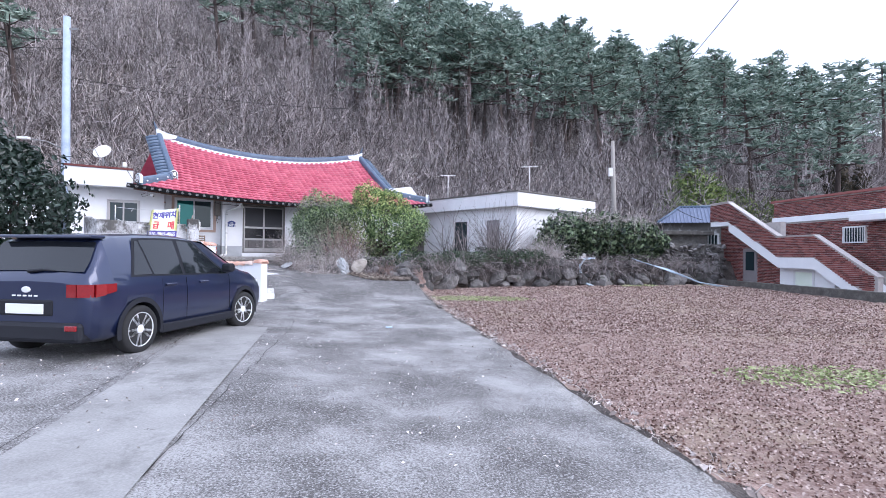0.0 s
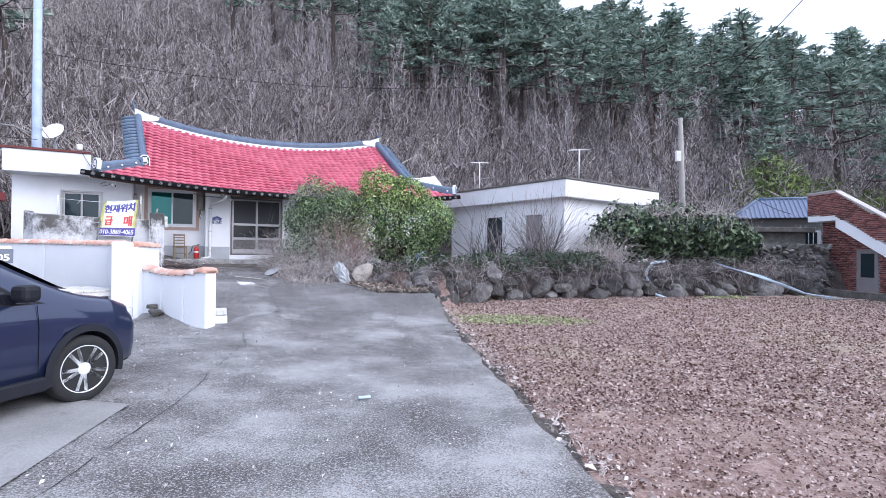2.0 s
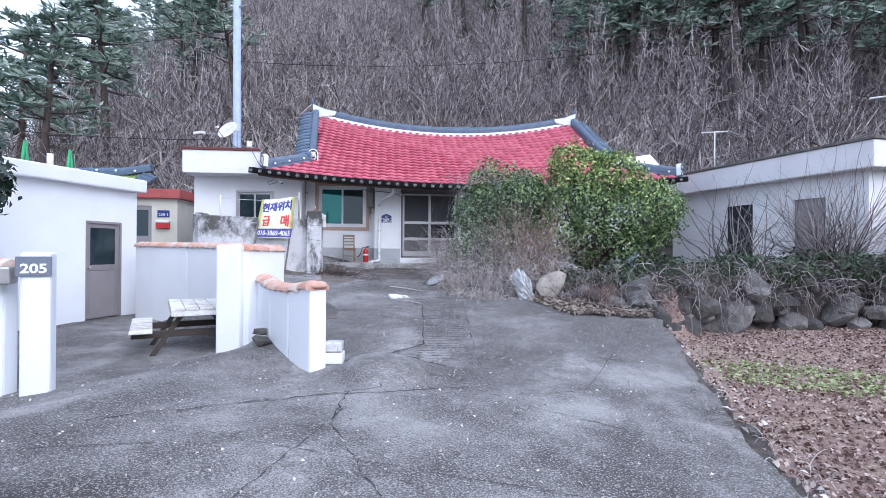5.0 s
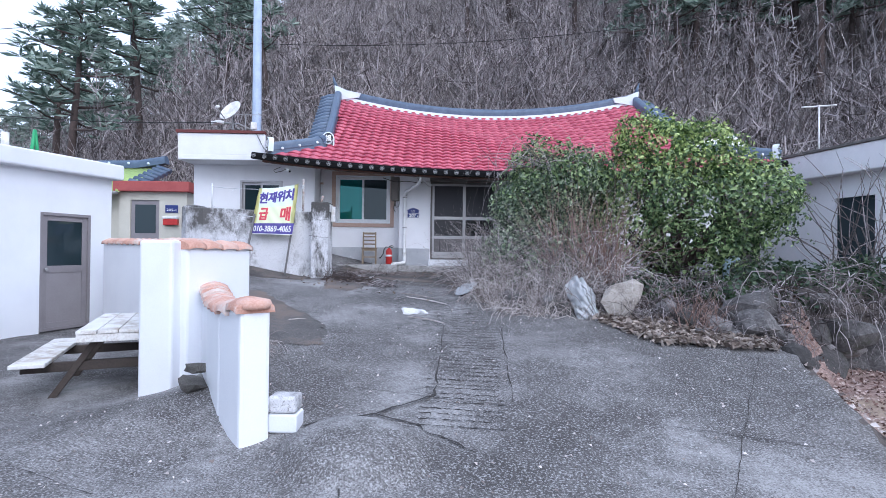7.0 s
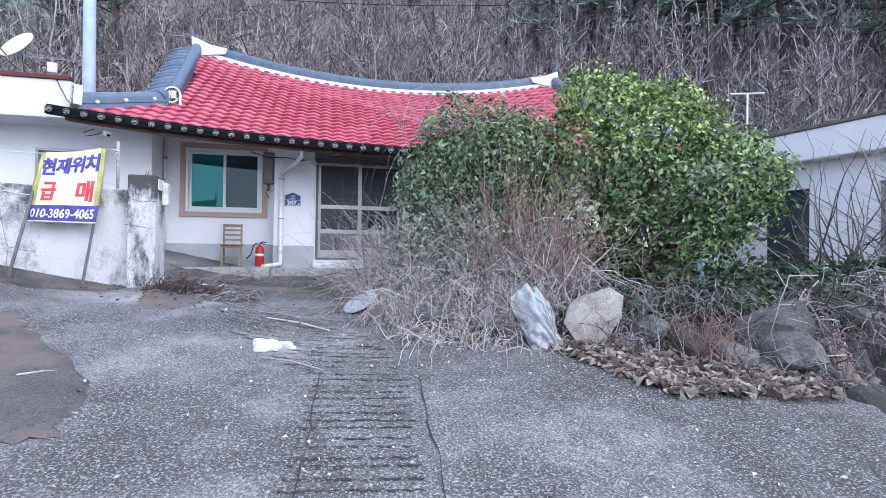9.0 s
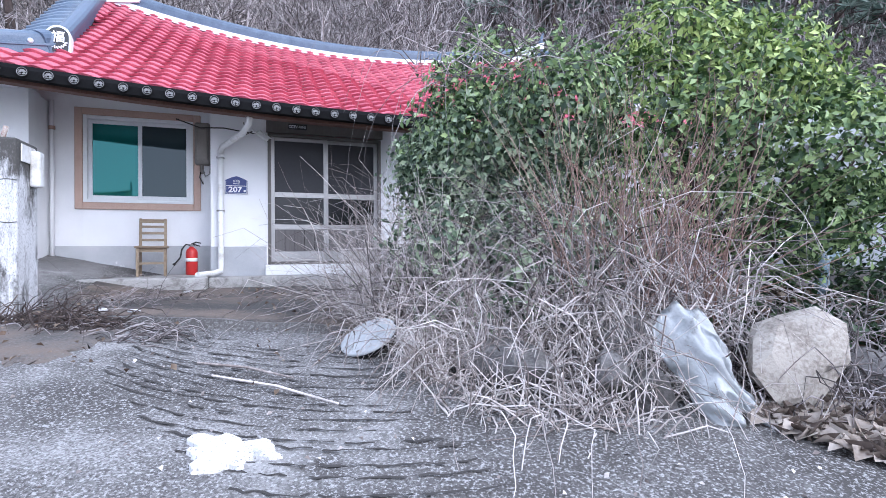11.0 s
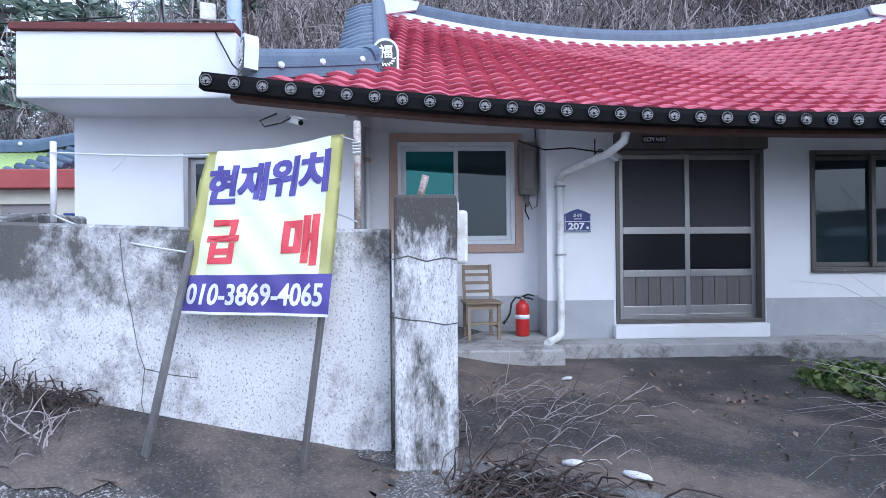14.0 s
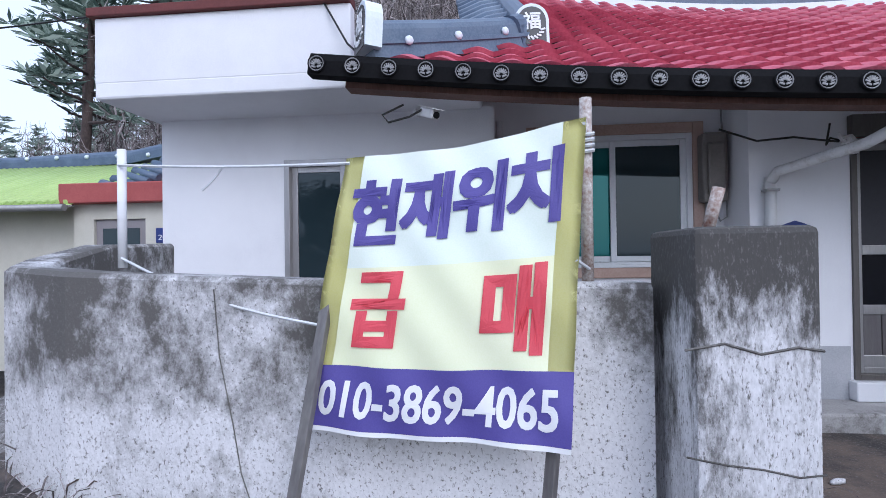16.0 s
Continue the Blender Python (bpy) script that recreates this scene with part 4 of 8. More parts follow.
part("strut", tube(bmesh.new(), [(0.25, 0.25, 0.0), (0, 0.06, 0.4)], 0.013, 6), M_GREY_METAL, dish)
arm_end = dm @ Vector((0, -0.25, 0.42))
part("arm", tube(bmesh.new(), [dm @ Vector((0, -0.29, 0.06)), arm_end], 0.012, 6), M_GREY_METAL, dish)
part("receiver", tube(bmesh.new(), [arm_end, arm_end + (dm.to_3x3() @ Vector((0, 0.08, -0.05)))], [0.03, 0.035], 8), M_PVC, dish)
part("cable", tube(bmesh.new(), [(0, 0.05, 0.55), (0.1, -0.1, 0.2), (0.4, -0.2, 0.1), (0.75, -0.45, 0.0), (0.95, -0.55, -0.35), (1.2, -0.6, -0.6)], 0.008, 5), M_RUBBER, dish)
lb = thing("roof_lamp", "small white floodlight on the annex rim", "lamp", HOUSE @ pose(-4.28, -0.86, 4.36, 0, 0, 20))
part("body", boxes((-0.07, 0.07, -0.05, 0.05, 0.05, 0.22), bevel=0.015), M_PVC, lb)
part("foot", boxes((-0.02, 0.02, -0.02, 0.02, 0.0, 0.05)), M_GREY_METAL, lb)
ant = thing("roof_antenna", "rusty television antenna behind the dish", "antenna", HOUSE @ pose(-5.1, 0.9, 4.3))
part("mast", tube(bmesh.new(), [(0, 0, -0.5), (0, 0, 0.95)], 0.014, 6), M_GREY_METAL, ant)
part("boom", tube(bmesh.new(), [(-0.45, 0, 0.92), (0.45, 0, 0.92)], 0.01, 5), M_GREY_METAL, ant)
for k in range(5):
    part("element", tube(bmesh.new(), [(-0.4 + 0.2 * k, -0.22, 0.92), (-0.4 + 0.2 * k, 0.22, 0.92)], 0.005, 4), M_GREY_METAL, ant)

# ---- garden wall, gate post and the banner ----
M_RUST = material("flaking_rusty_steel", [(0.16, 0.05, 0.025), (0.36, 0.30, 0.27), (0.62, 0.6, 0.58)], scale=18, fine=90, rough=0.75)
M_ROPE = material("white_cord", [(0.55, 0.57, 0.60), (0.7, 0.72, 0.74)], scale=60, fine=300, rough=0.8)
M_STEEL = material("dull_steel_leg", [(0.17, 0.16, 0.16), (0.30, 0.29, 0.28)], scale=7, fine=60, rough=0.5, metal=0.6, stretch=(1, 1, 0.2))


def house_ground(u, v):
    p = HOUSE @ Vector((u, v, 0))
    return float(ground_height(p.x, p.y))


wall_gate = thing("garden_wall", "weathered white cement garden wall with black stains", "wall", HOUSE, kind="structure")
line = [(-2.42, -2.62), (-3.0, -2.62), (-3.6, -2.62), (-4.1, -2.62), (-4.6, -2.60), (-4.92, -2.50), (-5.1, -2.25), (-5.2, -1.8), (-5.28, -1.1)]
tops = [2.31, 2.32, 2.33, 2.35, 2.37, 2.39, 2.42, 2.5, 2.52]
wb = bmesh.new()
rows_w = []
for i, ((u, v), zt) in enumerate(zip(line, tops)):
    a, b = line[max(i - 1, 0)], line[min(i + 1, len(line) - 1)]
    d = Vector((b[0] - a[0], b[1] - a[1])).normalized()
    n = Vector((-d.y, d.x))
    if n.y > 0 and i < 5:
        n = -n
    elif i >= 5 and n.x > 0:
        n = -n
    o = Vector((u, v))
    f, k = o + n * 0.18, o
    zz = min(house_ground(f.x, f.y), house_ground(k.x, k.y)) - 0.3
    cols = []
    for q in range(9):
        t = q / 8
        cols.append((f.x, f.y, zz + (zt - 0.02 - zz) * t))
    ring = [wb.verts.new(c) for c in cols] + [wb.verts.new((f.x - n.x * 0.02, f.y - n.y * 0.02, zt)), wb.verts.new((k.x + n.x * 0.02, k.y + n.y * 0.02, zt)), wb.verts.new((k.x, k.y, zt - 0.02)), wb.verts.new((k.x, k.y, zz))]
    rows_w.append(ring)
for r0, r1 in zip(rows_w, rows_w[1:]):
    for k in range(len(r0)):
        j = (k + 1) % len(r0)
        wb.faces.new((r0[k], r1[k], r1[j], r0[j]))
wb.faces.new(rows_w[0][::-1])
wb.faces.new(rows_w[-1])
bmesh.ops.recalc_face_normals(wb, faces=wb.faces[:])
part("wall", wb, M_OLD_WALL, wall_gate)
crack = bmesh.new()
tube(crack, [(-4.0, -2.803, 2.3), (-3.98, -2.803, 2.05), (-3.93, -2.803, 1.8), (-3.9, -2.803, 1.62), (-3.86, -2.803, 1.5), (-3.88, -2.803, 1.3), (-3.84, -2.803, 1.15)], 0.0025, 4)
tube(crack, [(-3.86, -2.803, 1.5), (-3.7, -2.803, 1.46), (-3.55, -2.803, 1.44)], 0.0025, 4)
part("crack", crack, M_OLD_CAP, wall_gate)
post = thing("gate_post", "weathered square cement gate post with a blackened top", "gate post", HOUSE)
gb = house_ground(-2.2, -3.1) - 0.15
pp = bmesh.new()
box(pp, -2.38, -2.03, -3.06, -2.62, gb, 2.49, bevel=0.022)
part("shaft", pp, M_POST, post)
part("joint_crack", tube(bmesh.new(), [(-2.41, -3.062, 2.13), (-2.3, -3.062, 2.15), (-2.2, -3.062, 2.12), (-2.1, -3.062, 2.14), (-2.03, -3.062, 2.13)], 0.004, 4), M_OLD_CAP, post)
part("joint_crack", tube(bmesh.new(), [(-2.41, -3.062, 1.82), (-2.3, -3.062, 1.80), (-2.2, -3.062, 1.79), (-2.1, -3.062, 1.77), (-2.03, -3.062, 1.78)], 0.003, 4), M_OLD_CAP, post)
part("name_plate", boxes((-2.026, -2.014, -3.0, -2.72, 2.30, 2.45), bevel=0.004), M_PVC, post, "blank white name plate")
part("intercom_box", boxes((-2.03, -1.95, -2.82, -2.70, 2.1, 2.42), bevel=0.02), M_PVC, post, "yellowed white plastic box")
part("hinge_rod", tube(bmesh.new(), [(-2.24, -2.8, 2.48), (-2.2, -2.8, 2.63)], 0.022, 8), M_RUST, post, "rusty steel stub")
part("cable", tube(bmesh.new(), [(-2.06, -2.76, 2.12), (-2.06, -2.77, 1.7), (-2.06, -2.78, 1.2)], 0.006, 5), M_PVC, post)

rod_a = thing("wall_rod", "flaking white steel rod standing on the wall", "rod", HOUSE)
part("rod", tube(bmesh.new(), [(-2.62, -2.7, 2.27), (-2.62, -2.71, 2.98)], 0.022, 8), M_RUST, rod_a)
rod_b = thing("wall_rod", "white painted thin rod at the wall end", "rod", HOUSE)
part("rod", tube(bmesh.new(), [(-4.52, -2.6, 2.38), (-4.52, -2.6, 2.88)], 0.018, 8), M_SIGN_WHITE, rod_b)

# banner: a billowing sheet between four corners
TL, TR, BL, BR = Vector((-3.47, -2.86, 2.76)), Vector((-2.66, -2.95, 2.85)), Vector((-3.62, -2.95, 1.84)), Vector((-2.74, -3.05, 1.82))


def on_banner(s, t, lift=0.0):
    """Across s, down t."""
    p = TL * (1 - s) * (1 - t) + TR * s * (1 - t) + BL * (1 - s) * t + BR * s * t
    sag = 0.03 * math.sin(math.pi * s) * (1 - t) ** 2
    p.z -= sag * 0.8
    wave = 0.012 * math.sin(9 * s + 5 * t) + 0.018 * math.sin(math.pi * s) * math.sin(math.pi * t) + 0.006 * math.sin(23 * (s - t))
    p.y -= wave + lift
    return p


M_B_YELLOW = material("yellow_banner_cloth", [(0.76, 0.74, 0.30), (0.82, 0.81, 0.42)], scale=3, fine=200, rough=0.6, bump=0.1, bump_size=0.002)
M_B_PALE = material("pale_banner_cloth", [(0.70, 0.80, 0.68), (0.80, 0.87, 0.80)], scale=1.4, fine=200, rough=0.6, bump=0.1, bump_size=0.002)
M_B_CREAM = material("pale_yellow_banner_cloth", [(0.76, 0.80, 0.50), (0.82, 0.85, 0.62)], scale=1.4, fine=200, rough=0.6, bump=0.1, bump_size=0.002)
M_B_PURPLE = material("violet_banner_print", [(0.07, 0.055, 0.26), (0.10, 0.08, 0.32)], scale=3, fine=200, rough=0.6, bump=0.05)
M_B_RED = material("red_banner_print", [(0.60, 0.06, 0.085), (0.68, 0.085, 0.11)], scale=3, fine=200, rough=0.6, bump=0.05)
banner = thing("banner_sign", "leaning cloth banner with violet and red lettering on steel legs", "sign", HOUSE)


def cloth(s0, s1, t0, t1, ns, nt, lift):
    bm = bmesh.new()
    g = [[bm.verts.new(on_banner(s0 + (s1 - s0) * i / ns, t0 + (t1 - t0) * j / nt, lift)) for i in range(ns + 1)] for j in range(nt + 1)]
    for j in range(nt):
        for i in range(ns):
            bm.faces.new((g[j][i], g[j + 1][i], g[j + 1][i + 1], g[j][i + 1])).smooth = True
    return bm


sheet = cloth(0, 1, 0, 1, 30, 30, 0)
bmesh.ops.solidify(sheet, geom=sheet.faces[:], thickness=0.002)
sheet_ob = part("cloth", sheet, M_B_YELLOW, banner, "yellow-bordered cloth")
part("pale_field", cloth(0.09, 0.91, 0.0, 0.42, 26, 14, 0.004), M_B_PALE, sheet_ob)
part("yellow_field", cloth(0.09, 0.91, 0.42, 0.77, 26, 12, 0.004), M_B_CREAM, sheet_ob, "pale yellow printed field")
part("violet_band", cloth(0.0, 1.0, 0.77, 0.985, 30, 8, 0.005), M_B_PURPLE, sheet_ob)
part("pale_hem", cloth(0.0, 1.0, 0.985, 1.0, 30, 1, 0.006), M_SIGN_WHITE, sheet_ob)


def banner_text(body, s0, s1, t0, t1, mat, bold, heavy=0.007):
    me = text_mesh(body, 1, 1, 0.0015, bold)
    bm = bmesh.new()
    bm.from_mesh(me)
    for k in range(2):
        bmesh.ops.subdivide_edges(bm, edges=[e for e in bm.edges if e.calc_length() > 0.08], cuts=1)
    base = [v for v in bm.verts]
    for k, (ds, dt) in enumerate(((heavy, heavy * 0.5), (-heavy, heavy * 0.5), (heavy, -heavy * 0.5), (-heavy, -heavy * 0.5))):
        geo = bmesh.ops.duplicate(bm, geom=base + list({f for v in base for f in v.link_faces}))["geom"]
        for v in geo:
            if isinstance(v, bmesh.types.BMVert):
                s, t = s0 + (s1 - s0) * (v.co.x + 0.5) + ds, t0 + (t1 - t0) * (0.5 - v.co.y) + dt
                v.co = on_banner(s, t, 0.008 + v.co.z + 0.0004 * k)
    for v in base:
        s, t = s0 + (s1 - s0) * (v.co.x + 0.5), t0 + (t1 - t0) * (0.5 - v.co.y)
        v.co = on_banner(s, t, 0.008 + v.co.z)
    part("lettering", bm, mat, sheet_ob)


for k, ch in enumerate("현재위치"):
    banner_text(ch, 0.075 + 0.215 * k, 0.27 + 0.215 * k, 0.10 - 0.008 * k, 0.335 - 0.008 * k, M_B_PURPLE, 0.02)
banner_text("급", 0.14, 0.35, 0.44, 0.70, M_B_RED, 0.02)
banner_text("매", 0.66, 0.88, 0.44, 0.72, M_B_RED, 0.02)
banner_text("010-3869-4065", 0.06, 0.95, 0.82, 0.945, M_SIGN_WHITE, 0.012, 0.002)
for top_p, bot_uv in ((on_banner(0.02, 0.5), (-3.66, -3.19)), (on_banner(0.97, 0.45), (-2.88, -3.10))):
    foot = Vector((bot_uv[0], bot_uv[1], house_ground(*bot_uv) - 0.02))
    top_p = top_p + Vector((0, 0.03, 0))
    lg = bmesh.new()
    d = (top_p - foot)
    box(lg, -0.02, 0.02, -0.012, 0.012, 0, d.length, bevel=0.003, m=Matrix.Translation(foot) @ d.to_track_quat("Z", "Y").to_matrix().to_4x4())
    part("leg", lg, M_STEEL, banner)
part("upper_stay", tube(bmesh.new(), [(-2.62, -2.7, 2.86), on_banner(0.99, 0.02) + Vector((0, -0.005, 0))], 0.006, 5), M_ROPE, banner)
ropes = thing("tie_ropes", "thin white cords tying the banner to the rods", "rope", HOUSE)


def rope(a, b, sag, r=0.006):
    a, b = Vector(a), Vector(b)
    pts = [a.lerp(b, k / 8) - Vector((0, 0, sag * math.sin(math.pi * k / 8))) for k in range(9)]
    part("cord", tube(bmesh.new(), pts, r, 5), M_ROPE, ropes)


rope((-4.52, -2.62, 2.81), on_banner(0.02, 0.02), 0.01)
rope((-4.5, -2.63, 2.42), on_banner(0.02, 0.63), 0.04)
rope((-2.62, -2.73, 2.36), on_banner(0.99, 0.44), 0.0)
for k in range(4):
    rope((-2.645, -2.735, 2.78 + 0.02 * k), (-2.595, -2.735, 2.785 + 0.02 * k), 0.0, 0.007)
rope((-4.0, -2.72, 2.78), (-4.08, -2.74, 2.68), 0.01, 0.005)

# ---- neighbour's white yard wall, bench table and houses ----
M_TERRA = material("terracotta_coping_tile", [(0.46, 0.24, 0.17), (0.60, 0.36, 0.28), (0.66, 0.46, 0.38)], scale=5, fine=60, rough=0.75, stain=(0.62, 0.55, 0.5), stain_scale=3)


def run_wall(name, label, pts, thick, z0, z1, coping):
    """A painted wall along a line, with a row of wavy clay tiles on top."""
    w = thing(name, label, "wall", kind="structure")
    for (ax_, ay_), (bx_, by_), ta, tb in zip(pts, pts[1:], z1, z1[1:]):
        d = Vector((bx_ - ax_, by_ - ay_, 0))
        ln = d.length
        m = Matrix.Translation((ax_, ay_, 0)) @ Matrix.Rotation(math.atan2(d.y, d.x), 4, "Z")
        bm = bmesh.new()
        box(bm, 0, ln, -thick / 2, thick / 2, z0, ta, bevel=0.03)
        for v in bm.verts:
            if v.co.z > (z0 + ta) / 2:
                v.co.z += (tb - ta) * v.co.x / ln
        bmesh.ops.transform(bm, matrix=m, verts=bm.verts[:])
        part("wall", bm, M_WHITE_CLEAN, w)
        if coping:
            n = max(int(ln / 0.2), 1)
            for k in range(n):
                x = (k + 0.5) * ln / n
                zt = ta + (tb - ta) * x / ln
                t = bmesh.new()
                prof = [(-thick / 2 - 0.03, -0.03), (-thick / 2 - 0.02, 0.02), (-thick * 0.25, 0.055), (0, 0.065), (thick * 0.25, 0.055), (thick / 2 + 0.02, 0.02), (thick / 2 + 0.03, -0.03)]
                rg = []
                for q in range(5):
                    xx = x + (q / 4 - 0.5) * ln / n * 1.05
                    up = 0.018 * math.sin(math.pi * q / 4)
                    rg.append([t.verts.new((xx, a, zt + b + up)) for a, b in prof])
                for r0, r1 in zip(rg, rg[1:]):
                    for j in range(len(prof) - 1):
                        t.faces.new((r0[j], r1[j], r1[j + 1], r0[j + 1])).smooth = True
                t.faces.new(rg[0])
                t.faces.new(rg[-1][::-1])
                bmesh.ops.transform(t, matrix=m, verts=t.verts[:])
                part("coping_tile", t, M_TERRA, w)
    return w


low = run_wall("low_wall", "low white-painted wall with a terracotta coping", [(-4.47, 13.6), (-5.0, 13.82), (-5.6, 14.14), (-6.30, 14.56)], 0.22, -0.1, [1.12, 1.04, 1.03, 1.12], True)
endcap = lathe(bmesh.new(), [(0.125, 1.10), (0.13, 1.13), (0.115, 1.16), (0.05, 1.175)], 14, Matrix.Translation((-4.53, 13.63, 0)))
part("end_coping", endcap, M_TERRA, low)
run_wall("yard_wall", "tall white-painted yard wall with a terracotta coping", [(-6.46, 15.06), (-6.34, 14.2)], 0.22, -0.2, [1.54, 1.55], True)
run_wall("yard_wall", "tall white-painted yard wall with a terracotta coping", [(-6.5, 14.2), (-7.6, 15.4), (-9.4, 15.8), (-11.35, 16.05)], 0.2, -0.2, [1.56, 1.58, 1.6, 1.62], True)
colm = thing("wall_pillar", "square white-painted wall pillar", "pillar", kind="structure")
part("pillar", box(bmesh.new(), -0.17, 0.17, -0.17, 0.17, -0.2, 1.61, bevel=0.03, m=pose(-6.47, 14.14, 0, 0, 0, 28)), M_WHITE_CLEAN, colm)
blk = thing("painted_block", "white-painted cracked block at the wall's foot", "block", pose(-4.43, 13.86, float(drive_height(-4.43, 13.86)) - 0.02, 0, 0, 28))
part("lower_block", boxes((-0.11, 0.11, -0.09, 0.09, 0, 0.14), bevel=0.015), M_WHITE_CLEAN, blk)
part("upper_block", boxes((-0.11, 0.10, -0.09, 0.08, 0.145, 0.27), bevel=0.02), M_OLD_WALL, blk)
gp = thing("gate_pillar", "white-painted gate pillar with a grey number plate", "pillar", kind="structure")
part("pillar", box(bmesh.new(), -0.12, 0.14, -0.14, 0.14, -0.2, 1.5, bevel=0.03, m=pose(-6.62, 11.76, 0, 0, 0, 52)), M_WHITE_CLEAN, gp)
gpl = pose(-6.62, 11.76, 0, 0, 0, 52)
npz = part("number_plate", box(bmesh.new(), -0.15, 0.15, -0.165, -0.145, 1.26, 1.46, bevel=0.006, m=gpl), material("slate_number_plate", [(0.12, 0.14, 0.18), (0.17, 0.19, 0.24)], scale=6, rough=0.5), gp, "slate-blue number plate")
lettering("number", "205", 0.22, 0.10, M_SIGN_WHITE, npz, gpl @ in_wall(0.0, -0.168, 1.34), bold=0.03)
part("mailbox", box(bmesh.new(), -0.52, -0.18, -0.2, 0.1, 1.18, 1.36, bevel=0.02, m=gpl), M_ALU, gp, "steel letter box with a sloping lid")
run_wall("yard_wall", "low white yard wall with a terracotta coping behind the car", [(-6.9, 11.66), (-8.6, 10.9), (-11.0, 9.9), (-14.5, 8.4)], 0.2, -0.1, [1.36, 1.36, 1.36, 1.36], True)

M_PT_WHITE = material("peeling_white_paint_wood", [(0.55, 0.53, 0.50), (0.70, 0.69, 0.67), (0.78, 0.78, 0.77)], scale=4, fine=60, rough=0.75, stain=(0.42, 0.36, 0.30), stain_scale=3)
M_PT_DARK = material("dark_stained_timber", [(0.035, 0.028, 0.024), (0.07, 0.055, 0.046)], scale=5, fine=60, rough=0.8)
tbl = thing("picnic_table", "white-topped wooden picnic table with attached benches", "picnic table", pose(-7.42, 14.3, -0.02, 0, 0, 145))
for k in range(4):
    part("top_board", boxes((-0.75, 0.75, -0.36 + 0.18 * k + 0.004, -0.36 + 0.18 * (k + 1) - 0.004, 0.70, 0.735), bevel=0.006), M_PT_WHITE, tbl)
part("top_edge", boxes((-0.74, 0.74, -0.355, 0.355, 0.62, 0.698), bevel=0.006), M_PT_WHITE, tbl)
for sy in (-1, 1):
    part("bench_board", boxes((-0.8, 0.8, sy * 0.72 - 0.14, sy * 0.72 + 0.14, 0.41, 0.45), bevel=0.008), M_PT_WHITE, tbl)
for sx in (-0.5, 0.5):
    part("cross_beam", boxes((sx - 0.03, sx + 0.03, -0.84, 0.84, 0.31, 0.405), bevel=0.006), M_PT_DARK, tbl)
    for sy in (-1, 1):
        lg = bmesh.new()
        d = Vector((0, sy * -0.42, 0.64))
        box(lg, -0.045, 0.045, -0.03, 0.03, 0, d.length, bevel=0.005, m=Matrix.Translation((sx, sy * 0.62, 0)) @ d.to_track_quat("Z", "Y").to_matrix().to_4x4())
        part("leg", lg, M_PT_DARK, tbl)
part("side_rail", boxes((-0.82, 0.82, -0.87, -0.845, 0.30, 0.42), bevel=0.005), M_PT_WHITE, tbl)
for k, (x, y, s) in enumerate(((-5.66, 13.93, 0.26), (-5.82, 14.07, 0.19))):
    r = new("stone", rock_mesh(90 + k))
    r.data.materials.append(M_OLD_CAP)
    r.matrix_world = pose(x, y, float(drive_height(x, y)) + 0.05 + 0.10 * k, 10, 5, 40 * k) @ Matrix.Diagonal((s * 1.4, s, s * 0.75, 1))
    tagged(r, "dark smooth stone at the wall's foot", "stone")

# neighbour's flat-roofed house
NB = Matrix.Translation((-11.6, 14.6, 0)) @ Matrix.Rotation(radians(103), 4, "Z")
nb = thing("neighbour_house", "low white flat-roofed house with a grey door", "house", NB)
nw = bmesh.new()
box(nw, -9.0, 0.55, 0.0, 0.2, -0.1, 2.85)
box(nw, 0.55, 1.45, 0.0, 0.2, 2.12, 2.85)
box(nw, 1.45, 1.86, 0.0, 0.2, -0.1, 2.85)
box(nw, 1.66, 1.86, 0.2, 4.0, -0.1, 2.85)
part("wall", nw, M_WHITE_CLEAN, nb)
part("flat_roof", boxes((-9.2, 1.98, -0.18, 4.2, 2.83, 3.12), bevel=0.03), M_WHITE_CLEAN, nb)
M_GREY_DOOR = material("grey_painted_door", [(0.22, 0.20, 0.21), (0.28, 0.26, 0.27)], scale=3, fine=60, rough=0.5)
nd = thing("door_2", "grey metal door with a frosted upper pane", "door", NB, kind="structure")
part("door_frame", frame_bars(0.55, 1.45, 0.08, 2.12, 0.0, 0.1, 0.05), M_GREY_DOOR, nd)
lf2 = part("door_leaf", frame_bars(0.6, 1.4, 0.13, 2.07, 0.03, 0.07, 0.09), M_GREY_DOOR, nd)
part("pane", boxes((0.68, 1.32, 0.045, 0.052, 1.2, 1.99)), M_GLASS_DARK, lf2)
part("panel", boxes((0.68, 1.32, 0.04, 0.06, 0.21, 1.08), bevel=0.01), M_GREY_DOOR, lf2)
part("mid_rail", boxes((0.68, 1.32, 0.03, 0.07, 1.08, 1.2), bevel=0.005), M_GREY_DOOR, lf2)
part("door_handle", lathe(bmesh.new(), [(0.012, 0), (0.012, 0.03), (0.03, 0.035), (0.032, 0.05), (0.02, 0.06)], 12, Matrix.Translation((0.65, 0.03, 1.14)) @ Matrix.Rotation(radians(90), 4, "X")), M_ALU, lf2)
M_GREEN = material("bright_green_steel", [(0.03, 0.27, 0.10), (0.05, 0.35, 0.14)], scale=6, rough=0.45)
for k, x in enumerate((0.25, 1.25)):
    rk = thing("roof_bracket", "green painted steel bracket on the flat roof", "bracket", NB @ pose(x, 1.2, 3.12), group="green roof brackets")
    part("upright", tube(bmesh.new(), [(-0.08, 0, 0), (0, 0, 0.62)], 0.03, 6), M_GREEN, rk)
    part("upright", tube(bmesh.new(), [(0.08, 0, 0), (0, 0, 0.62)], 0.03, 6), M_GREEN, rk)
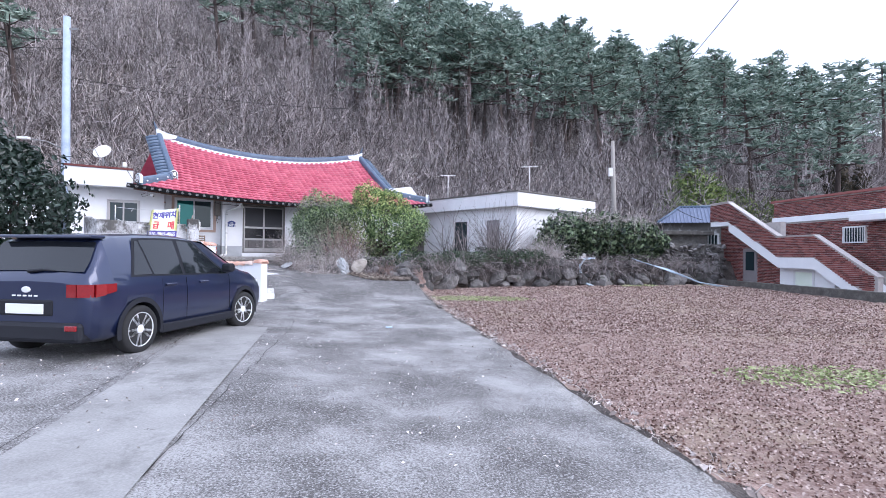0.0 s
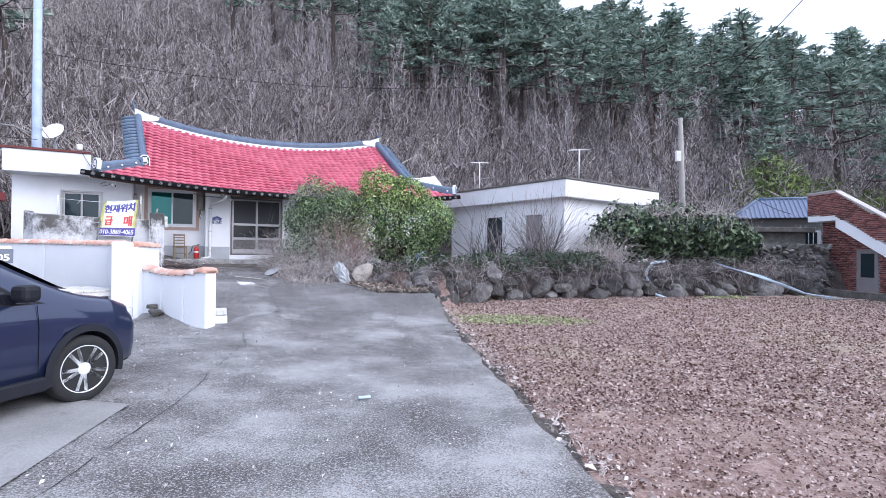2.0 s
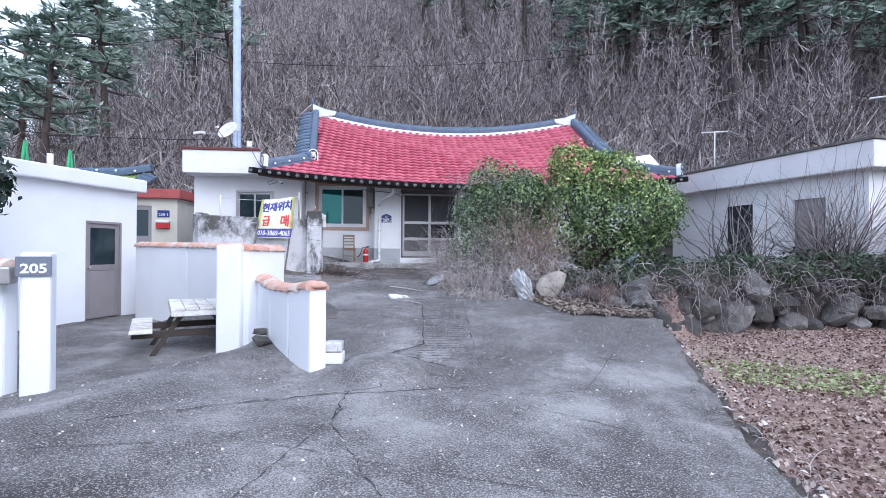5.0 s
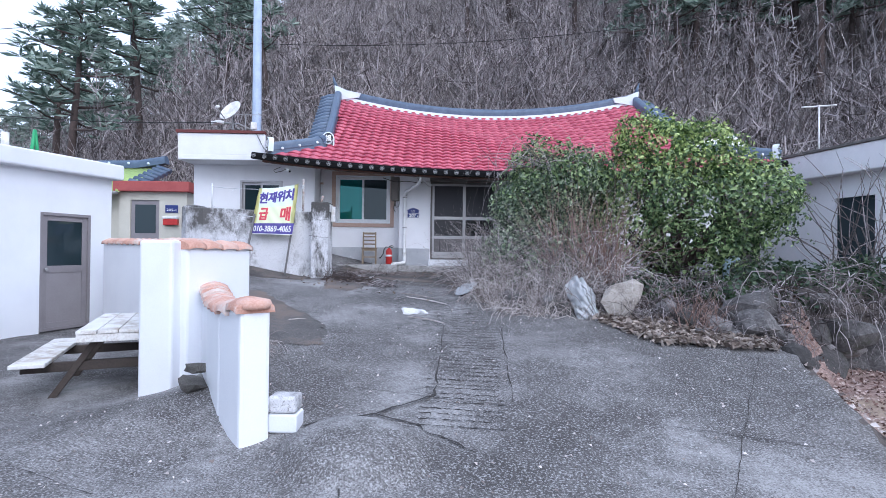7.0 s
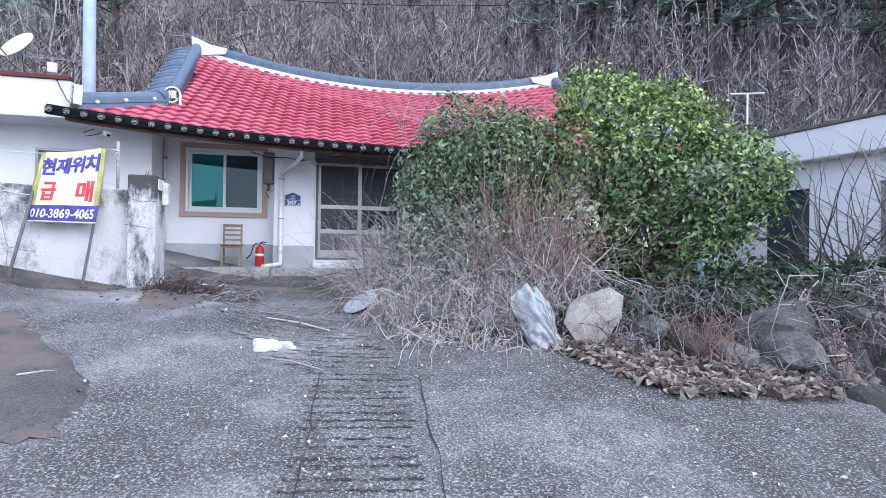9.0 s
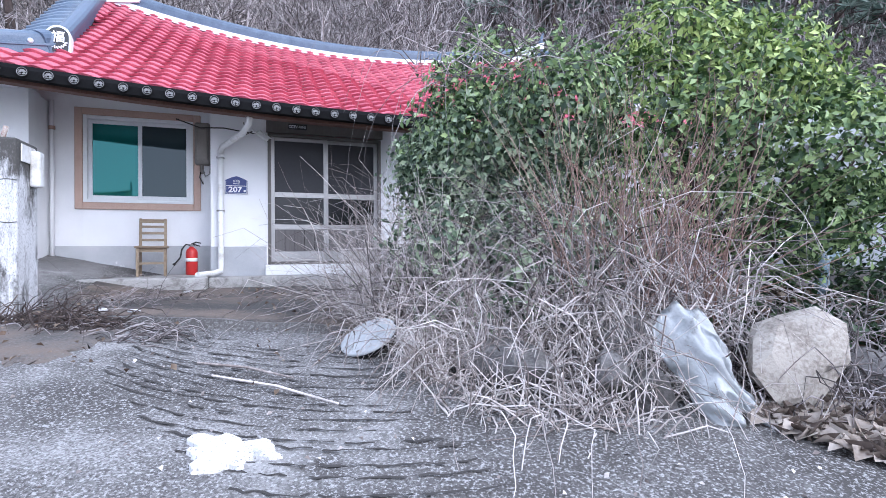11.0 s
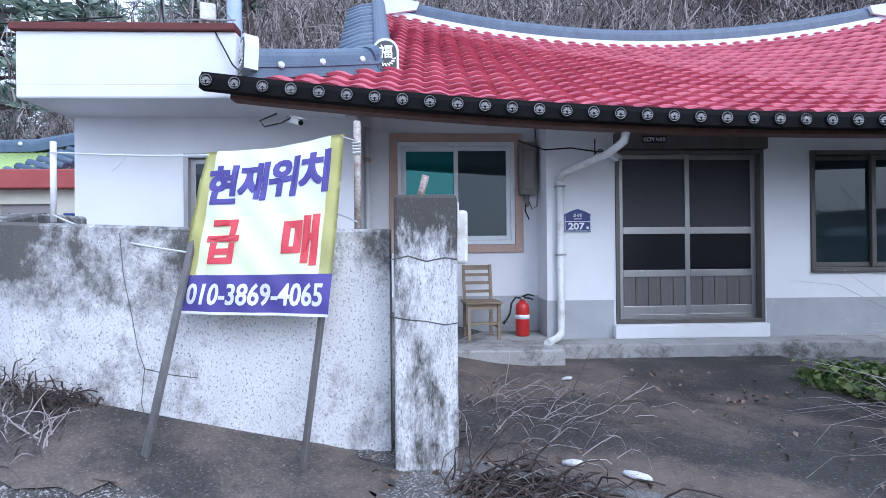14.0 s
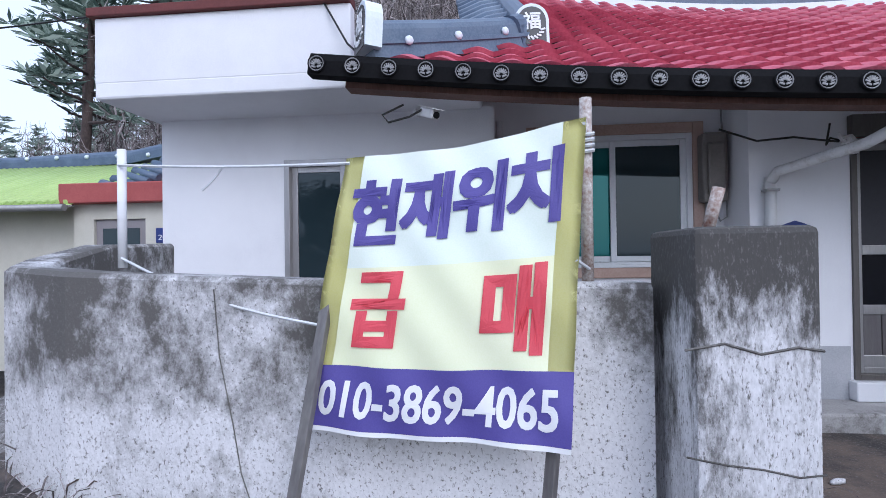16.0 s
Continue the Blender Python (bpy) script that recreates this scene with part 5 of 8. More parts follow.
vp = thing("roof_vent_pipe", "white vent pipe on the flat roof", "pipe", NB @ pose(0.62, 1.0, 3.12))
part("pipe", tube(bmesh.new(), [(0, 0, 0), (0, 0, 0.42)], 0.06, 10), M_PVC, vp)

# green-roofed house behind, with its porch
GH = Matrix.Translation((-20.0, 19.3, 0.3)) @ Matrix.Rotation(radians(32), 4, "Z")
gh = thing("green_roof_house", "cream house with a green metal roof and dark ridge", "house", GH)
M_CREAM = material("cream_wall_paint", [(0.52, 0.50, 0.42), (0.62, 0.60, 0.52)], scale=3, fine=60, rough=0.8)
M_GREEN_ROOF = material("yellow_green_roof_metal", [(0.36, 0.50, 0.16), (0.46, 0.60, 0.22)], scale=3, fine=40, rough=0.5)
part("wall", boxes((-6.0, 1.6, 0, 0.2, 0.2, 3.0), (1.4, 1.6, 0.2, 4, 0.2, 3.0)), M_CREAM, gh)
for pw in ((1.6, 1.95, -0.3, 3.0, 0.2, 3.0), (2.85, 3.7, -0.3, 3.0, 0.2, 3.0), (1.95, 2.85, -0.3, 3.0, 2.75, 3.0)):
    part("porch_wall", boxes(pw), M_CREAM, gh)
part("porch_roof", boxes((1.5, 3.85, -0.5, 3.1, 3.0, 3.32), bevel=0.02), material("faded_red_fascia", [(0.28, 0.05, 0.05), (0.40, 0.10, 0.09)], scale=3, rough=0.7), gh, "faded red porch fascia")
pd_ = part("porch_door", boxes((1.95, 2.85, -0.25, -0.2, 0.4, 2.75), bevel=0.01), M_GREY_DOOR, gh)
part("pane", boxes((2.08, 2.72, -0.262, -0.251, 1.7, 2.6)), M_GLASS_DARK, pd_)
gr_ = bmesh.new()
for k in range(55):
    u = -6.2 + k * 0.145
    tube(gr_, [(u, -0.5, 3.02), (u, 2.2, 4.1)], 0.045, 6)
g4 = [gr_.verts.new(p) for p in ((-6.3, -0.55, 2.97), (1.75, -0.55, 2.97), (1.75, 2.3, 4.1), (-6.3, 2.3, 4.1))]
gr_.faces.new(g4)
part("roof", gr_, M_GREEN_ROOF, gh, "ribbed yellow-green roof")
part("gutter", tube(bmesh.new(), [(-6.3, -0.6, 2.95), (1.7, -0.6, 2.93)], 0.06, 6), M_GREY_METAL, gh)
part("ridge", sweep(bmesh.new(), [(-6.3, 2.25, 4.12), (-2, 2.25, 4.05), (0.8, 2.25, 4.12), (1.8, 2.25, 4.3)], half_round(0.16, 0.16)), M_BLUE_TILE, gh)
for k in range(11):
    part("ridge_knob", lathe(bmesh.new(), [(0.05, 0), (0.045, 0.03), (0.02, 0.05)], 8, Matrix.Translation((-5.8 + 0.7 * k, 2.1, 4.28)) @ Matrix.Rotation(radians(70), 4, "X")), M_RIDGE_WHITE, gh)
for k in range(9):
    part("gable_tile", tube(bmesh.new(), [(1.5, 2.1 - 0.28 * k, 4.16 - 0.12 * k), (2.0, 2.1 - 0.28 * k, 4.0 - 0.12 * k)], 0.09, 7), M_BLUE_TILE, gh)
hp = thing("porch_plate", "navy house number plate on the porch wall", "number plate", GH @ pose(3.25, -0.32, 2.35))
part("plate", boxes((-0.2, 0.2, -0.02, 0.0, 0.0, 0.24), bevel=0.01), M_NAVY, hp)
lettering("number", "205-1", 0.3, 0.08, M_SIGN_WHITE, hp, in_wall(0, -0.024, 0.09))
mb = thing("red_mailbox", "red and white letter box on the porch wall", "mailbox", GH @ pose(3.25, -0.3, 1.95))
part("body", boxes((-0.22, 0.22, -0.14, 0.0, 0.0, 0.2), bevel=0.02), M_RED, mb)
part("lid", boxes((-0.23, 0.23, -0.16, 0.0, 0.2, 0.28), bevel=0.02), M_PVC, mb)

# ---- shed, retaining wall, brick house, poles ----
SH = Matrix.Translation((3.3, 23.75, 0)) @ Matrix.Rotation(radians(41.5), 4, "Z")
shed = thing("shed", "white flat-roofed outbuilding with dark doorways", "outbuilding", SH)
sw = bmesh.new()
# local x runs back along the right side, local y along the left side
box(sw, 0.35, 6.0, 0.35, 0.55, 0.9, 3.55)
box(sw, 0.35, 0.55, 0.55, 1.4, 0.9, 3.55)
box(sw, 0.35, 0.55, 1.4, 2.3, 3.0, 3.55)
box(sw, 0.35, 0.55, 2.3, 3.6, 0.9, 3.55)
box(sw, 0.35, 0.55, 3.6, 4.6, 3.0, 3.55)
box(sw, 0.35, 0.55, 4.6, 7.0, 0.9, 3.55)
box(sw, 0.55, 6.0, 6.8, 7.0, 0.9, 3.55)
box(sw, 5.8, 6.0, 0.55, 6.8, 0.9, 3.55)
part("wall", sw, M_WHITE, shed)
part("flat_roof", boxes((0, 6.3, 0, 7.3, 3.55, 4.2), bevel=0.03), M_WHITE, shed)
part("roof_rim", boxes((-0.04, 6.34, -0.04, 7.34, 4.2, 4.27), bevel=0.01), M_OLD_CAP, shed, "dark weathered roof rim")
part("door", boxes((0.42, 0.46, 1.4, 2.3, 0.95, 3.0)), M_GREY_DOOR, shed, "dark grey doorway")
part("door", boxes((0.42, 0.46, 3.6, 4.6, 0.95, 3.0)), M_GLASS_DARK, shed, "dark doorway")
at = thing("shed_antenna", "thin grey television antenna on the shed roof", "antenna", pose(4.2, 26.0, 4.2))
part("mast", tube(bmesh.new(), [(0, 0, 0), (0, 0, 1.5)], 0.022, 6), M_PVC, at)
part("boom", tube(bmesh.new(), [(-0.42, 0, 1.47), (0.42, 0, 1.5)], 0.022, 5), M_PVC, at)
at2 = copy_thing(at, pose(0.2, 27.8, 4.0, 0, 0, 20))

M_STONE = material("grey_field_stone", [(0.045, 0.042, 0.041), (0.105, 0.098, 0.096), (0.23, 0.22, 0.215)], scale=4, fine=40, rough=0.9, bump=0.8, bump_size=0.03, spread=0.35,
                   stain=(0.05, 0.055, 0.035), stain_scale=2.2, stain_at=(0.55, 0.68))
M_PALE_STONE = material("pale_granite", [(0.13, 0.11, 0.095), (0.27, 0.24, 0.21), (0.42, 0.385, 0.345)], contrast=1.4, scale=5, fine=50, rough=0.9, bump=0.6, bump_size=0.02, spread=0.3)
ROCKS = [rock_mesh(i, 2) for i in range(10)]
for r in ROCKS:
    r.materials.append(M_STONE)
    r.polygons.foreach_set("use_smooth", [False] * len(r.polygons))
rw = thing("retaining_wall", "dry-stacked boulder retaining wall with dead growth", "wall", kind="structure")
rr = random.Random(12)
count = 0
xs = np.array([p[0] for p in RW])
x = -1.3
while x < 13.2:
    for level, (h, off) in enumerate(((0.16, 0.0), (0.52, 0.12), (0.9, 0.24), (0.4, -0.02))):
        s = rr.choice((0.3, 0.42, 0.55, 0.75, 0.9)) * rr.uniform(0.8, 1.15) * (1.0 if level < 2 else 0.75)
        px = x + rr.uniform(-0.35, 0.35)
        py = float(rw_y(px)) + off + rr.uniform(-0.06, 0.06)
        st = new("stone", ROCKS[rr.randrange(10)])
        st.parent = rw
        st.matrix_local = pose(px, py, h + rr.uniform(-0.06, 0.06) - (0.12 if x > 9 else 0), rr.uniform(-25, 25), rr.uniform(-25, 25), rr.uniform(0, 360)) @ Matrix.Diagonal((s * 1.35, s * 0.95, s * rr.uniform(0.75, 1.0), 1))
    x += rr.uniform(0.45, 0.62)
# border stones beside the drive, under the bush
for k, (px, py, pz, s) in enumerate(((-1.2, 18.6, 0.62, 0.5), (-1.6, 18.75, 0.7, 0.55), (-2.05, 18.6, 0.72, 0.42), (-2.4, 18.85, 0.78, 0.5), (-3.75, 18.75, 0.95, 0.6), (-4.15, 18.85, 0.95, 0.5), (-4.6, 18.9, 0.95, 0.5),
                                      (-0.9, 18.15, 0.42, 0.35), (-1.9, 18.3, 0.55, 0.3), (-3.9, 18.4, 0.85, 0.34), (-4.45, 18.38, 0.85, 0.6), (-3.75, 18.3, 0.75, 0.45), (-1.35, 18.5, 0.75, 0.5), (-1.75, 18.55, 0.68, 0.42), (-1.05, 17.6, 0.3, 0.3), (-0.75, 16.9, 0.2, 0.26), (-0.45, 15.6, 0.08, 0.3), (-0.1, 14.0, 0.0, 0.25), (0.75, 9.6, -0.15, 0.32), (1.05, 8.2, -0.17, 0.28), (0.3, 11.6, -0.1, 0.3))):
    st = new("border_stone", ROCKS[k % 10])
    st.matrix_world = pose(px, py, pz - 0.06, 12 * k, 20 * k % 40, 50 * k) @ Matrix.Diagonal((s * 1.2, s, s * 0.9, 1))
    tagged(st, "rough grey stone edging the drive", "stone", "border stones")
big = new("granite_block", rock_mesh(55, 2, 0.12))
big.data.materials.append(M_PALE_STONE)
big.matrix_world = pose(-2.93, 18.55, 0.90, 4, -6, 22) @ Matrix.Diagonal((0.66, 0.55, 0.7, 1))
tagged(big, "pale buff granite block beside the drive", "stone")
# dry stone wall under the brick house
ds = thing("stone_wall", "dark dry-stone wall of small stones", "wall", kind="structure")
part("core", boxes((9.6, 13.3, 25.15, 25.5, -0.1, 1.95)), M_OLD_CAP, ds)
for k in range(190):
    px, pz = rr.uniform(9.6, 13.3), rr.uniform(-0.05, 1.9)
    s = rr.uniform(0.16, 0.34)
    st = new("stone", ROCKS[rr.randrange(10)])
    st.parent = ds
    st.matrix_local = pose(px, 25.1, pz, rr.uniform(-30, 30), rr.uniform(-30, 30), rr.uniform(0, 360)) @ Matrix.Diagonal((s * 1.4, s, s * 0.8, 1))

# red brick house with an outside stair
BK = Matrix.Translation((14.0, 24.3, 0)) @ Matrix.Rotation(radians(-84), 4, "Z")
M_BRICK = material("dark_red_brick", [(0.11, 0.035, 0.033), (0.19, 0.06, 0.055), (0.27, 0.10, 0.09)], scale=8, fine=60, rough=0.85, bump=0.4, bump_size=0.006, spread=0.6)
M_MORTAR = material("pale_mortar", [(0.36, 0.33, 0.32), (0.5, 0.47, 0.46)], scale=8, fine=80, rough=0.95)
bh = thing("brick_house", "dark red brick house with a white band and outside stair", "house", BK)
# local x to the right along the facade, local y into the building
part("stair_wall", boxes((-2.0, 1.9, 0.0, 0.24, -0.1, 2.86)), M_MORTAR, bh)
stairwhite = bmesh.new()
box(stairwhite, -2.35, -0.9, -0.35, 0.9, 2.84, 3.06, bevel=0.02)
for (x0, z0, x1, z1) in ((-0.95, 3.0, 2.2, 1.35), (2.2, 1.35, 4.0, 1.35), (4.0, 1.35, 6.6, -0.1)):
    vs = [(x0, z0), (x1, z1), (x1, z1 - 0.42), (x0, z0 - 0.42)]
    a = [stairwhite.verts.new((p, -0.35, q)) for p, q in vs]
    b = [stairwhite.verts.new((p, 0.9, q)) for p, q in vs]
    stairwhite.faces.new(a)
    stairwhite.faces.new(b[::-1])
    for k in range(4):
        stairwhite.faces.new((a[k], b[k], b[(k + 1) % 4], a[(k + 1) % 4]))
box(stairwhite, 1.9, 4.6, -0.02, 0.3, -0.1, 1.0)
bmesh.ops.recalc_face_normals(stairwhite, faces=stairwhite.faces[:])
part("stair", stairwhite, M_WHITE_CLEAN, bh, "white-painted concrete stair")
rail = bmesh.new()
RAILS = ((-2.35, 3.06, 3.95, -0.95, 3.06, 3.95), (-0.95, 3.0, 3.9, 2.2, 1.35, 2.2), (2.2, 1.35, 2.2, 4.0, 1.35, 2.2), (4.0, 1.35, 2.2, 6.6, -0.1, 0.7))
for (x0, za, zb, x1, zc, zd) in RAILS:
    a = [rail.verts.new(p) for p in ((x0, -0.35, za), (x1, -0.35, zc), (x1, -0.35, zd), (x0, -0.35, zb))]
    b = [rail.verts.new(p) for p in ((x0, -0.15, za), (x1, -0.15, zc), (x1, -0.15, zd), (x0, -0.15, zb))]
    rail.faces.new(a)
    rail.faces.new(b[::-1])
    for k in range(4):
        rail.faces.new((a[k], b[k], b[(k + 1) % 4], a[(k + 1) % 4]))
bmesh.ops.recalc_face_normals(rail, faces=rail.faces[:])
part("stair_parapet", rail, M_MORTAR, bh)
capb = bmesh.new()
for (x0, za, zb, x1, zc, zd) in RAILS:
    sweep(capb, [(x0, -0.25, zb), (x1, -0.25, zd)], [(-0.13, 0), (-0.13, 0.05), (0.13, 0.05), (0.13, 0)])
part("parapet_cap", capb, M_MORTAR, bh)
part("main_wall", boxes((-0.6, 9.0, 1.7, 1.95, -0.1, 3.9), (-0.6, -0.35, 1.95, 8.0, -0.1, 3.9)), M_MORTAR, bh)
part("white_band", boxes((-0.62, 9.0, 1.62, 1.7, 2.95, 3.2), bevel=0.01), M_WHITE_CLEAN, bh, "white concrete band")
part("balcony_slab", boxes((4.2, 9.0, 0.9, 1.62, 2.75, 2.98), bevel=0.02), M_WHITE_CLEAN, bh)
part("upper_coping", boxes((-0.7, 9.0, 1.6, 2.0, 3.9, 4.0), bevel=0.01), M_BRICK, bh)
bw = thing("window_4", "barred brick-house window with a white frame", "window", BK, kind="structure")
part("window_frame", frame_bars(3.2, 4.2, 1.95, 2.6, 1.60, 1.70, 0.05), M_UPVC, bw)
part("pane", boxes((3.25, 4.15, 1.66, 1.67, 2.0, 2.55)), M_GLASS_DARK, bw)
for k in range(8):
    part("bar", tube(bmesh.new(), [(3.3 + 0.115 * k, 1.6, 1.98), (3.3 + 0.115 * k, 1.6, 2.58)], 0.012, 5), M_SIGN_WHITE, bw)
bd = thing("door_3", "narrow grey door with a dark pane in the brick wall", "door", BK, kind="structure")
part("door_frame", frame_bars(-0.35, 0.55, -0.05, 1.75, -0.05, 0.0, 0.07), M_GREY_DOOR, bd)
part("door_leaf", boxes((-0.28, 0.48, -0.03, -0.002, -0.05, 1.68)), M_GREY_DOOR, bd)
part("pane", boxes((-0.18, 0.38, -0.04, -0.031, 0.75, 1.6)), M_GLASS_DARK, bd)
mbx = thing("basement_window", "small white-framed basement window", "window", BK, kind="structure")
part("window_frame", frame_bars(2.7, 3.7, 0.15, 0.85, -0.08, -0.02, 0.07), M_UPVC, mbx)
part("pane", boxes((2.77, 3.63, -0.05, -0.045, 0.22, 0.78)), M_B_PALE, mbx)
sidew = thing("window_5", "white sliding window with bars at the side", "window", pose(13.55, 26.6, 1.55, 0, 0, -84), kind="structure")
part("window_frame", frame_bars(-0.5, 0.5, 0, 0.95, -0.1, 0.0, 0.06), M_UPVC, sidew)
part("pane", boxes((-0.44, 0.44, -0.05, -0.045, 0.06, 0.89)), M_GLASS_DARK, sidew)
for k in range(3):
    part("bar", boxes((-0.25 + 0.25 * k - 0.015, -0.25 + 0.25 * k + 0.015, -0.12, -0.1, 0.05, 0.9)), M_UPVC, sidew)
kerb = thing("kerb_wall", "low mossy concrete wall along the field", "wall", kind="structure")
part("wall", box(bmesh.new(), -3.2, 9.5, -1.35, -1.15, -0.3, 0.32, bevel=0.02, m=BK), M_OLD_CAP, kerb)

# bricks laid on the mortar faces
BRICK_W, BRICK_H = 0.215, 0.066


def brick_face(x0, x1, z0, z1, y, gaps=(), low=None, high=None):
    """Running-bond bricks on a facade plane, proud of the mortar."""
    out = []
    row_, z = 0, z0
    while z + BRICK_H <= z1:
        x = x0 - (BRICK_W / 2 if row_ % 2 else 0)
        while x < x1:
            a, b = max(x, x0) + 0.006, min(x + BRICK_W, x1) - 0.006
            mid, zm = (a + b) / 2, z + BRICK_H / 2
            if b - a > 0.05 and not any(g[0] < mid < g[1] and g[2] < zm < g[3] for g in gaps) and (low is None or low(mid) < z) and (high is None or z + BRICK_H < high(mid)):
                out.append((mid, y, zm, b - a))
            x += BRICK_W
        z += BRICK_H
        row_ += 1
    return out


bb0 = bmesh.new()
box(bb0, -0.5, 0.5, -0.012, 0.02, -BRICK_H / 2 + 0.006, BRICK_H / 2 - 0.006)
brick_me = bpy.data.meshes.new("brick")
bb0.to_mesh(brick_me)
bb0.free()
brick_me.materials.append(M_BRICK)


def up_line(za, zb):
    return lambda xq: np.interp(xq, (-2.35, -0.95, 2.2, 4.0, 6.6), za if zb is None else zb)


low_l, high_l = (3.06, 3.0, 1.35, 1.35, -0.1), (3.95, 3.9, 2.2, 2.2, 0.7)
laid = brick_face(-2.35, 6.5, 0.0, 3.95, -0.352, low=up_line(low_l, None), high=up_line(high_l, None))
laid += brick_face(-2.0, 1.9, -0.1, 2.84, -0.002, gaps=((-0.36, 0.56, -0.2, 1.78),), high=lambda xq: np.interp(xq, (-0.95, 2.2), (2.62, 0.95)) if xq > -0.95 else 2.84)
laid += brick_face(-0.6, 9.0, 0.9, 2.94, 1.698, gaps=((3.18, 4.22, 1.93, 2.62),))
laid += brick_face(-0.6, 9.0, 3.2, 3.9, 1.698)
bx_v, bx_f = [], []
bverts = np.array([v.co[:] for v in brick_me.vertices])
bfaces = np.array([list(p.vertices) for p in brick_me.polygons])
for k, (mx_, my_, mz_, w_) in enumerate(laid):
    if k < 300:
        o = new("brick", brick_me)
        o.parent = bh
        o.matrix_local = Matrix.Translation((mx_, my_, mz_)) @ Matrix.Diagonal((w_, 1, 1, 1))
    else:
        bx_f.append(bfaces + len(bx_f) * len(bverts))
        bx_v.append(bverts * np.array([w_, 1, 1]) + np.array([mx_, my_, mz_]))
brick_rest = new("bricks", raw_mesh("bricks", np.concatenate(bx_v), np.concatenate(bx_f), M_BRICK))
brick_rest.parent = bh
tagged(brick_rest, kind="stuff")

# blue-roofed house
BH = Matrix.Translation((14.9, 31.5, 1.3)) @ Matrix.Rotation(radians(-20), 4, "Z") @ Matrix.Scale(0.62, 4)
bl_ = thing("blue_roof_house", "old house with a blue-grey tiled hip roof", "house", BH)
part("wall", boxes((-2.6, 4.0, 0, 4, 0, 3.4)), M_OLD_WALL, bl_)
M_BLUE_ROOF = material("blue_grey_roof", [(0.12, 0.145, 0.22), (0.16, 0.19, 0.28)], scale=3, fine=40, rough=0.5)
hr = bmesh.new()
pts = [(-3.2, -0.7, 3.3), (4.6, -0.7, 3.3), (4.6, 4.6, 3.3), (-3.2, 4.6, 3.3), (-1.0, 2.0, 5.0), (3.2, 2.0, 5.0)]
pv = [hr.verts.new(p) for p in pts]
for f in ((0, 1, 5, 4), (1, 2, 5), (2, 3, 4, 5), (3, 0, 4)):
    hr.faces.new([pv[i] for i in f])
part("roof", hr, M_BLUE_ROOF, bl_)
for k in range(24):
    x0 = -3.0 + k * 0.32
    xt = min(max(x0, -1.0), 3.2)
    t = 1.0 if -1.0 <= x0 <= 3.2 else (1 - abs(x0 - xt) / 2.2)
    part("roof_rib", tube(bmesh.new(), [(x0, -0.7, 3.34), (x0, -0.7 + 2.7 * t, 3.34 + 1.7 * t)], 0.05, 5), M_BLUE_ROOF, bl_)
for a, b in (((-3.2, -0.7, 3.35), (-1.0, 2.0, 5.05)), ((4.6, -0.7, 3.35), (3.2, 2.0, 5.05)), ((-1.1, 2.0, 5.05), (3.3, 2.0, 5.05))):
    part("ridge", tube(bmesh.new(), [a, b], 0.13, 7), M_BLUE_TILE, bl_)
shack = thing("stone_shack", "ruined vine-covered shack beside the stone wall", "shack", pose(11.6, 25.9, 0))
part("wall", boxes((-1.0, 1.3, 0, 1.6, 0, 2.4)), M_OLD_CAP, shack)
part("roof", boxes((-1.2, 1.5, -0.3, 1.8, 2.4, 2.6), bevel=0.03), M_OLD_CAP, shack)

# poles
M_POLE_BLUE = material("pale_blue_grey_pole", [(0.32, 0.39, 0.52), (0.42, 0.50, 0.63), (0.5, 0.57, 0.68)], scale=3, fine=40, rough=0.6)
M_POLE = material("weathered_concrete_pole", [(0.26, 0.24, 0.22), (0.36, 0.34, 0.32)], scale=4, fine=50, rough=0.9)
p1 = thing("utility_pole", "tall pale blue-grey utility pole behind the house", "utility pole", pose(-17.3, 24.2, float(ground_height(-17.3, 24.2)) - 0.2))
part("shaft", tube(bmesh.new(), [(0, 0, 0), (-0.05, 0, 5), (-0.1, 0, 11.0)], [0.19, 0.17, 0.14], 12), M_POLE_BLUE, p1)
part("bracket", boxes((-0.55, 0.45, -0.03, 0.03, 10.4, 10.48)), M_GREY_METAL, p1)
part("lamp_arm", tube(bmesh.new(), [(-0.1, 0, 4.9), (-0.7, -0.3, 5.2), (-1.3, -0.6, 5.25)], 0.035, 6), M_GREY_METAL, p1)
part("lamp_head", boxes((-1.7, -1.2, -0.78, -0.55, 5.2, 5.32), bevel=0.03), M_PVC, p1)
p2 = thing("utility_pole", "leaning grey concrete utility pole with a meter box", "utility pole", pose(8.9, 27.8, 1.0))
part("shaft", tube(bmesh.new(), [(0.1, 0, 0), (0.05, 0, 3), (-0.05, 0, 6.4)], [0.13, 0.12, 0.09], 10), M_POLE, p2)
part("box", boxes((-0.3, -0.08, -0.22, -0.06, 4.5, 4.95), bevel=0.02), M_PVC, p2)
part("arm", tube(bmesh.new(), [(-0.05, 0, 6.0), (-0.5, -0.1, 6.3)], 0.025, 5), M_GREY_METAL, p2)
part("arm", tube(bmesh.new(), [(-0.05, 0, 6.2), (0.35, -0.1, 6.5)], 0.025, 5), M_GREY_METAL, p2)
part("cable_coil", tube(bmesh.new(), [(-0.5 + 0.1 * math.cos(a), -0.1, 5.75 + 0.42 * math.sin(a)) for a in np.linspace(0, 6.28, 14)], 0.014, 4), M_RUBBER, p2)
wires = thing("overhead_wires", "black overhead wires running from the pole", "wire")


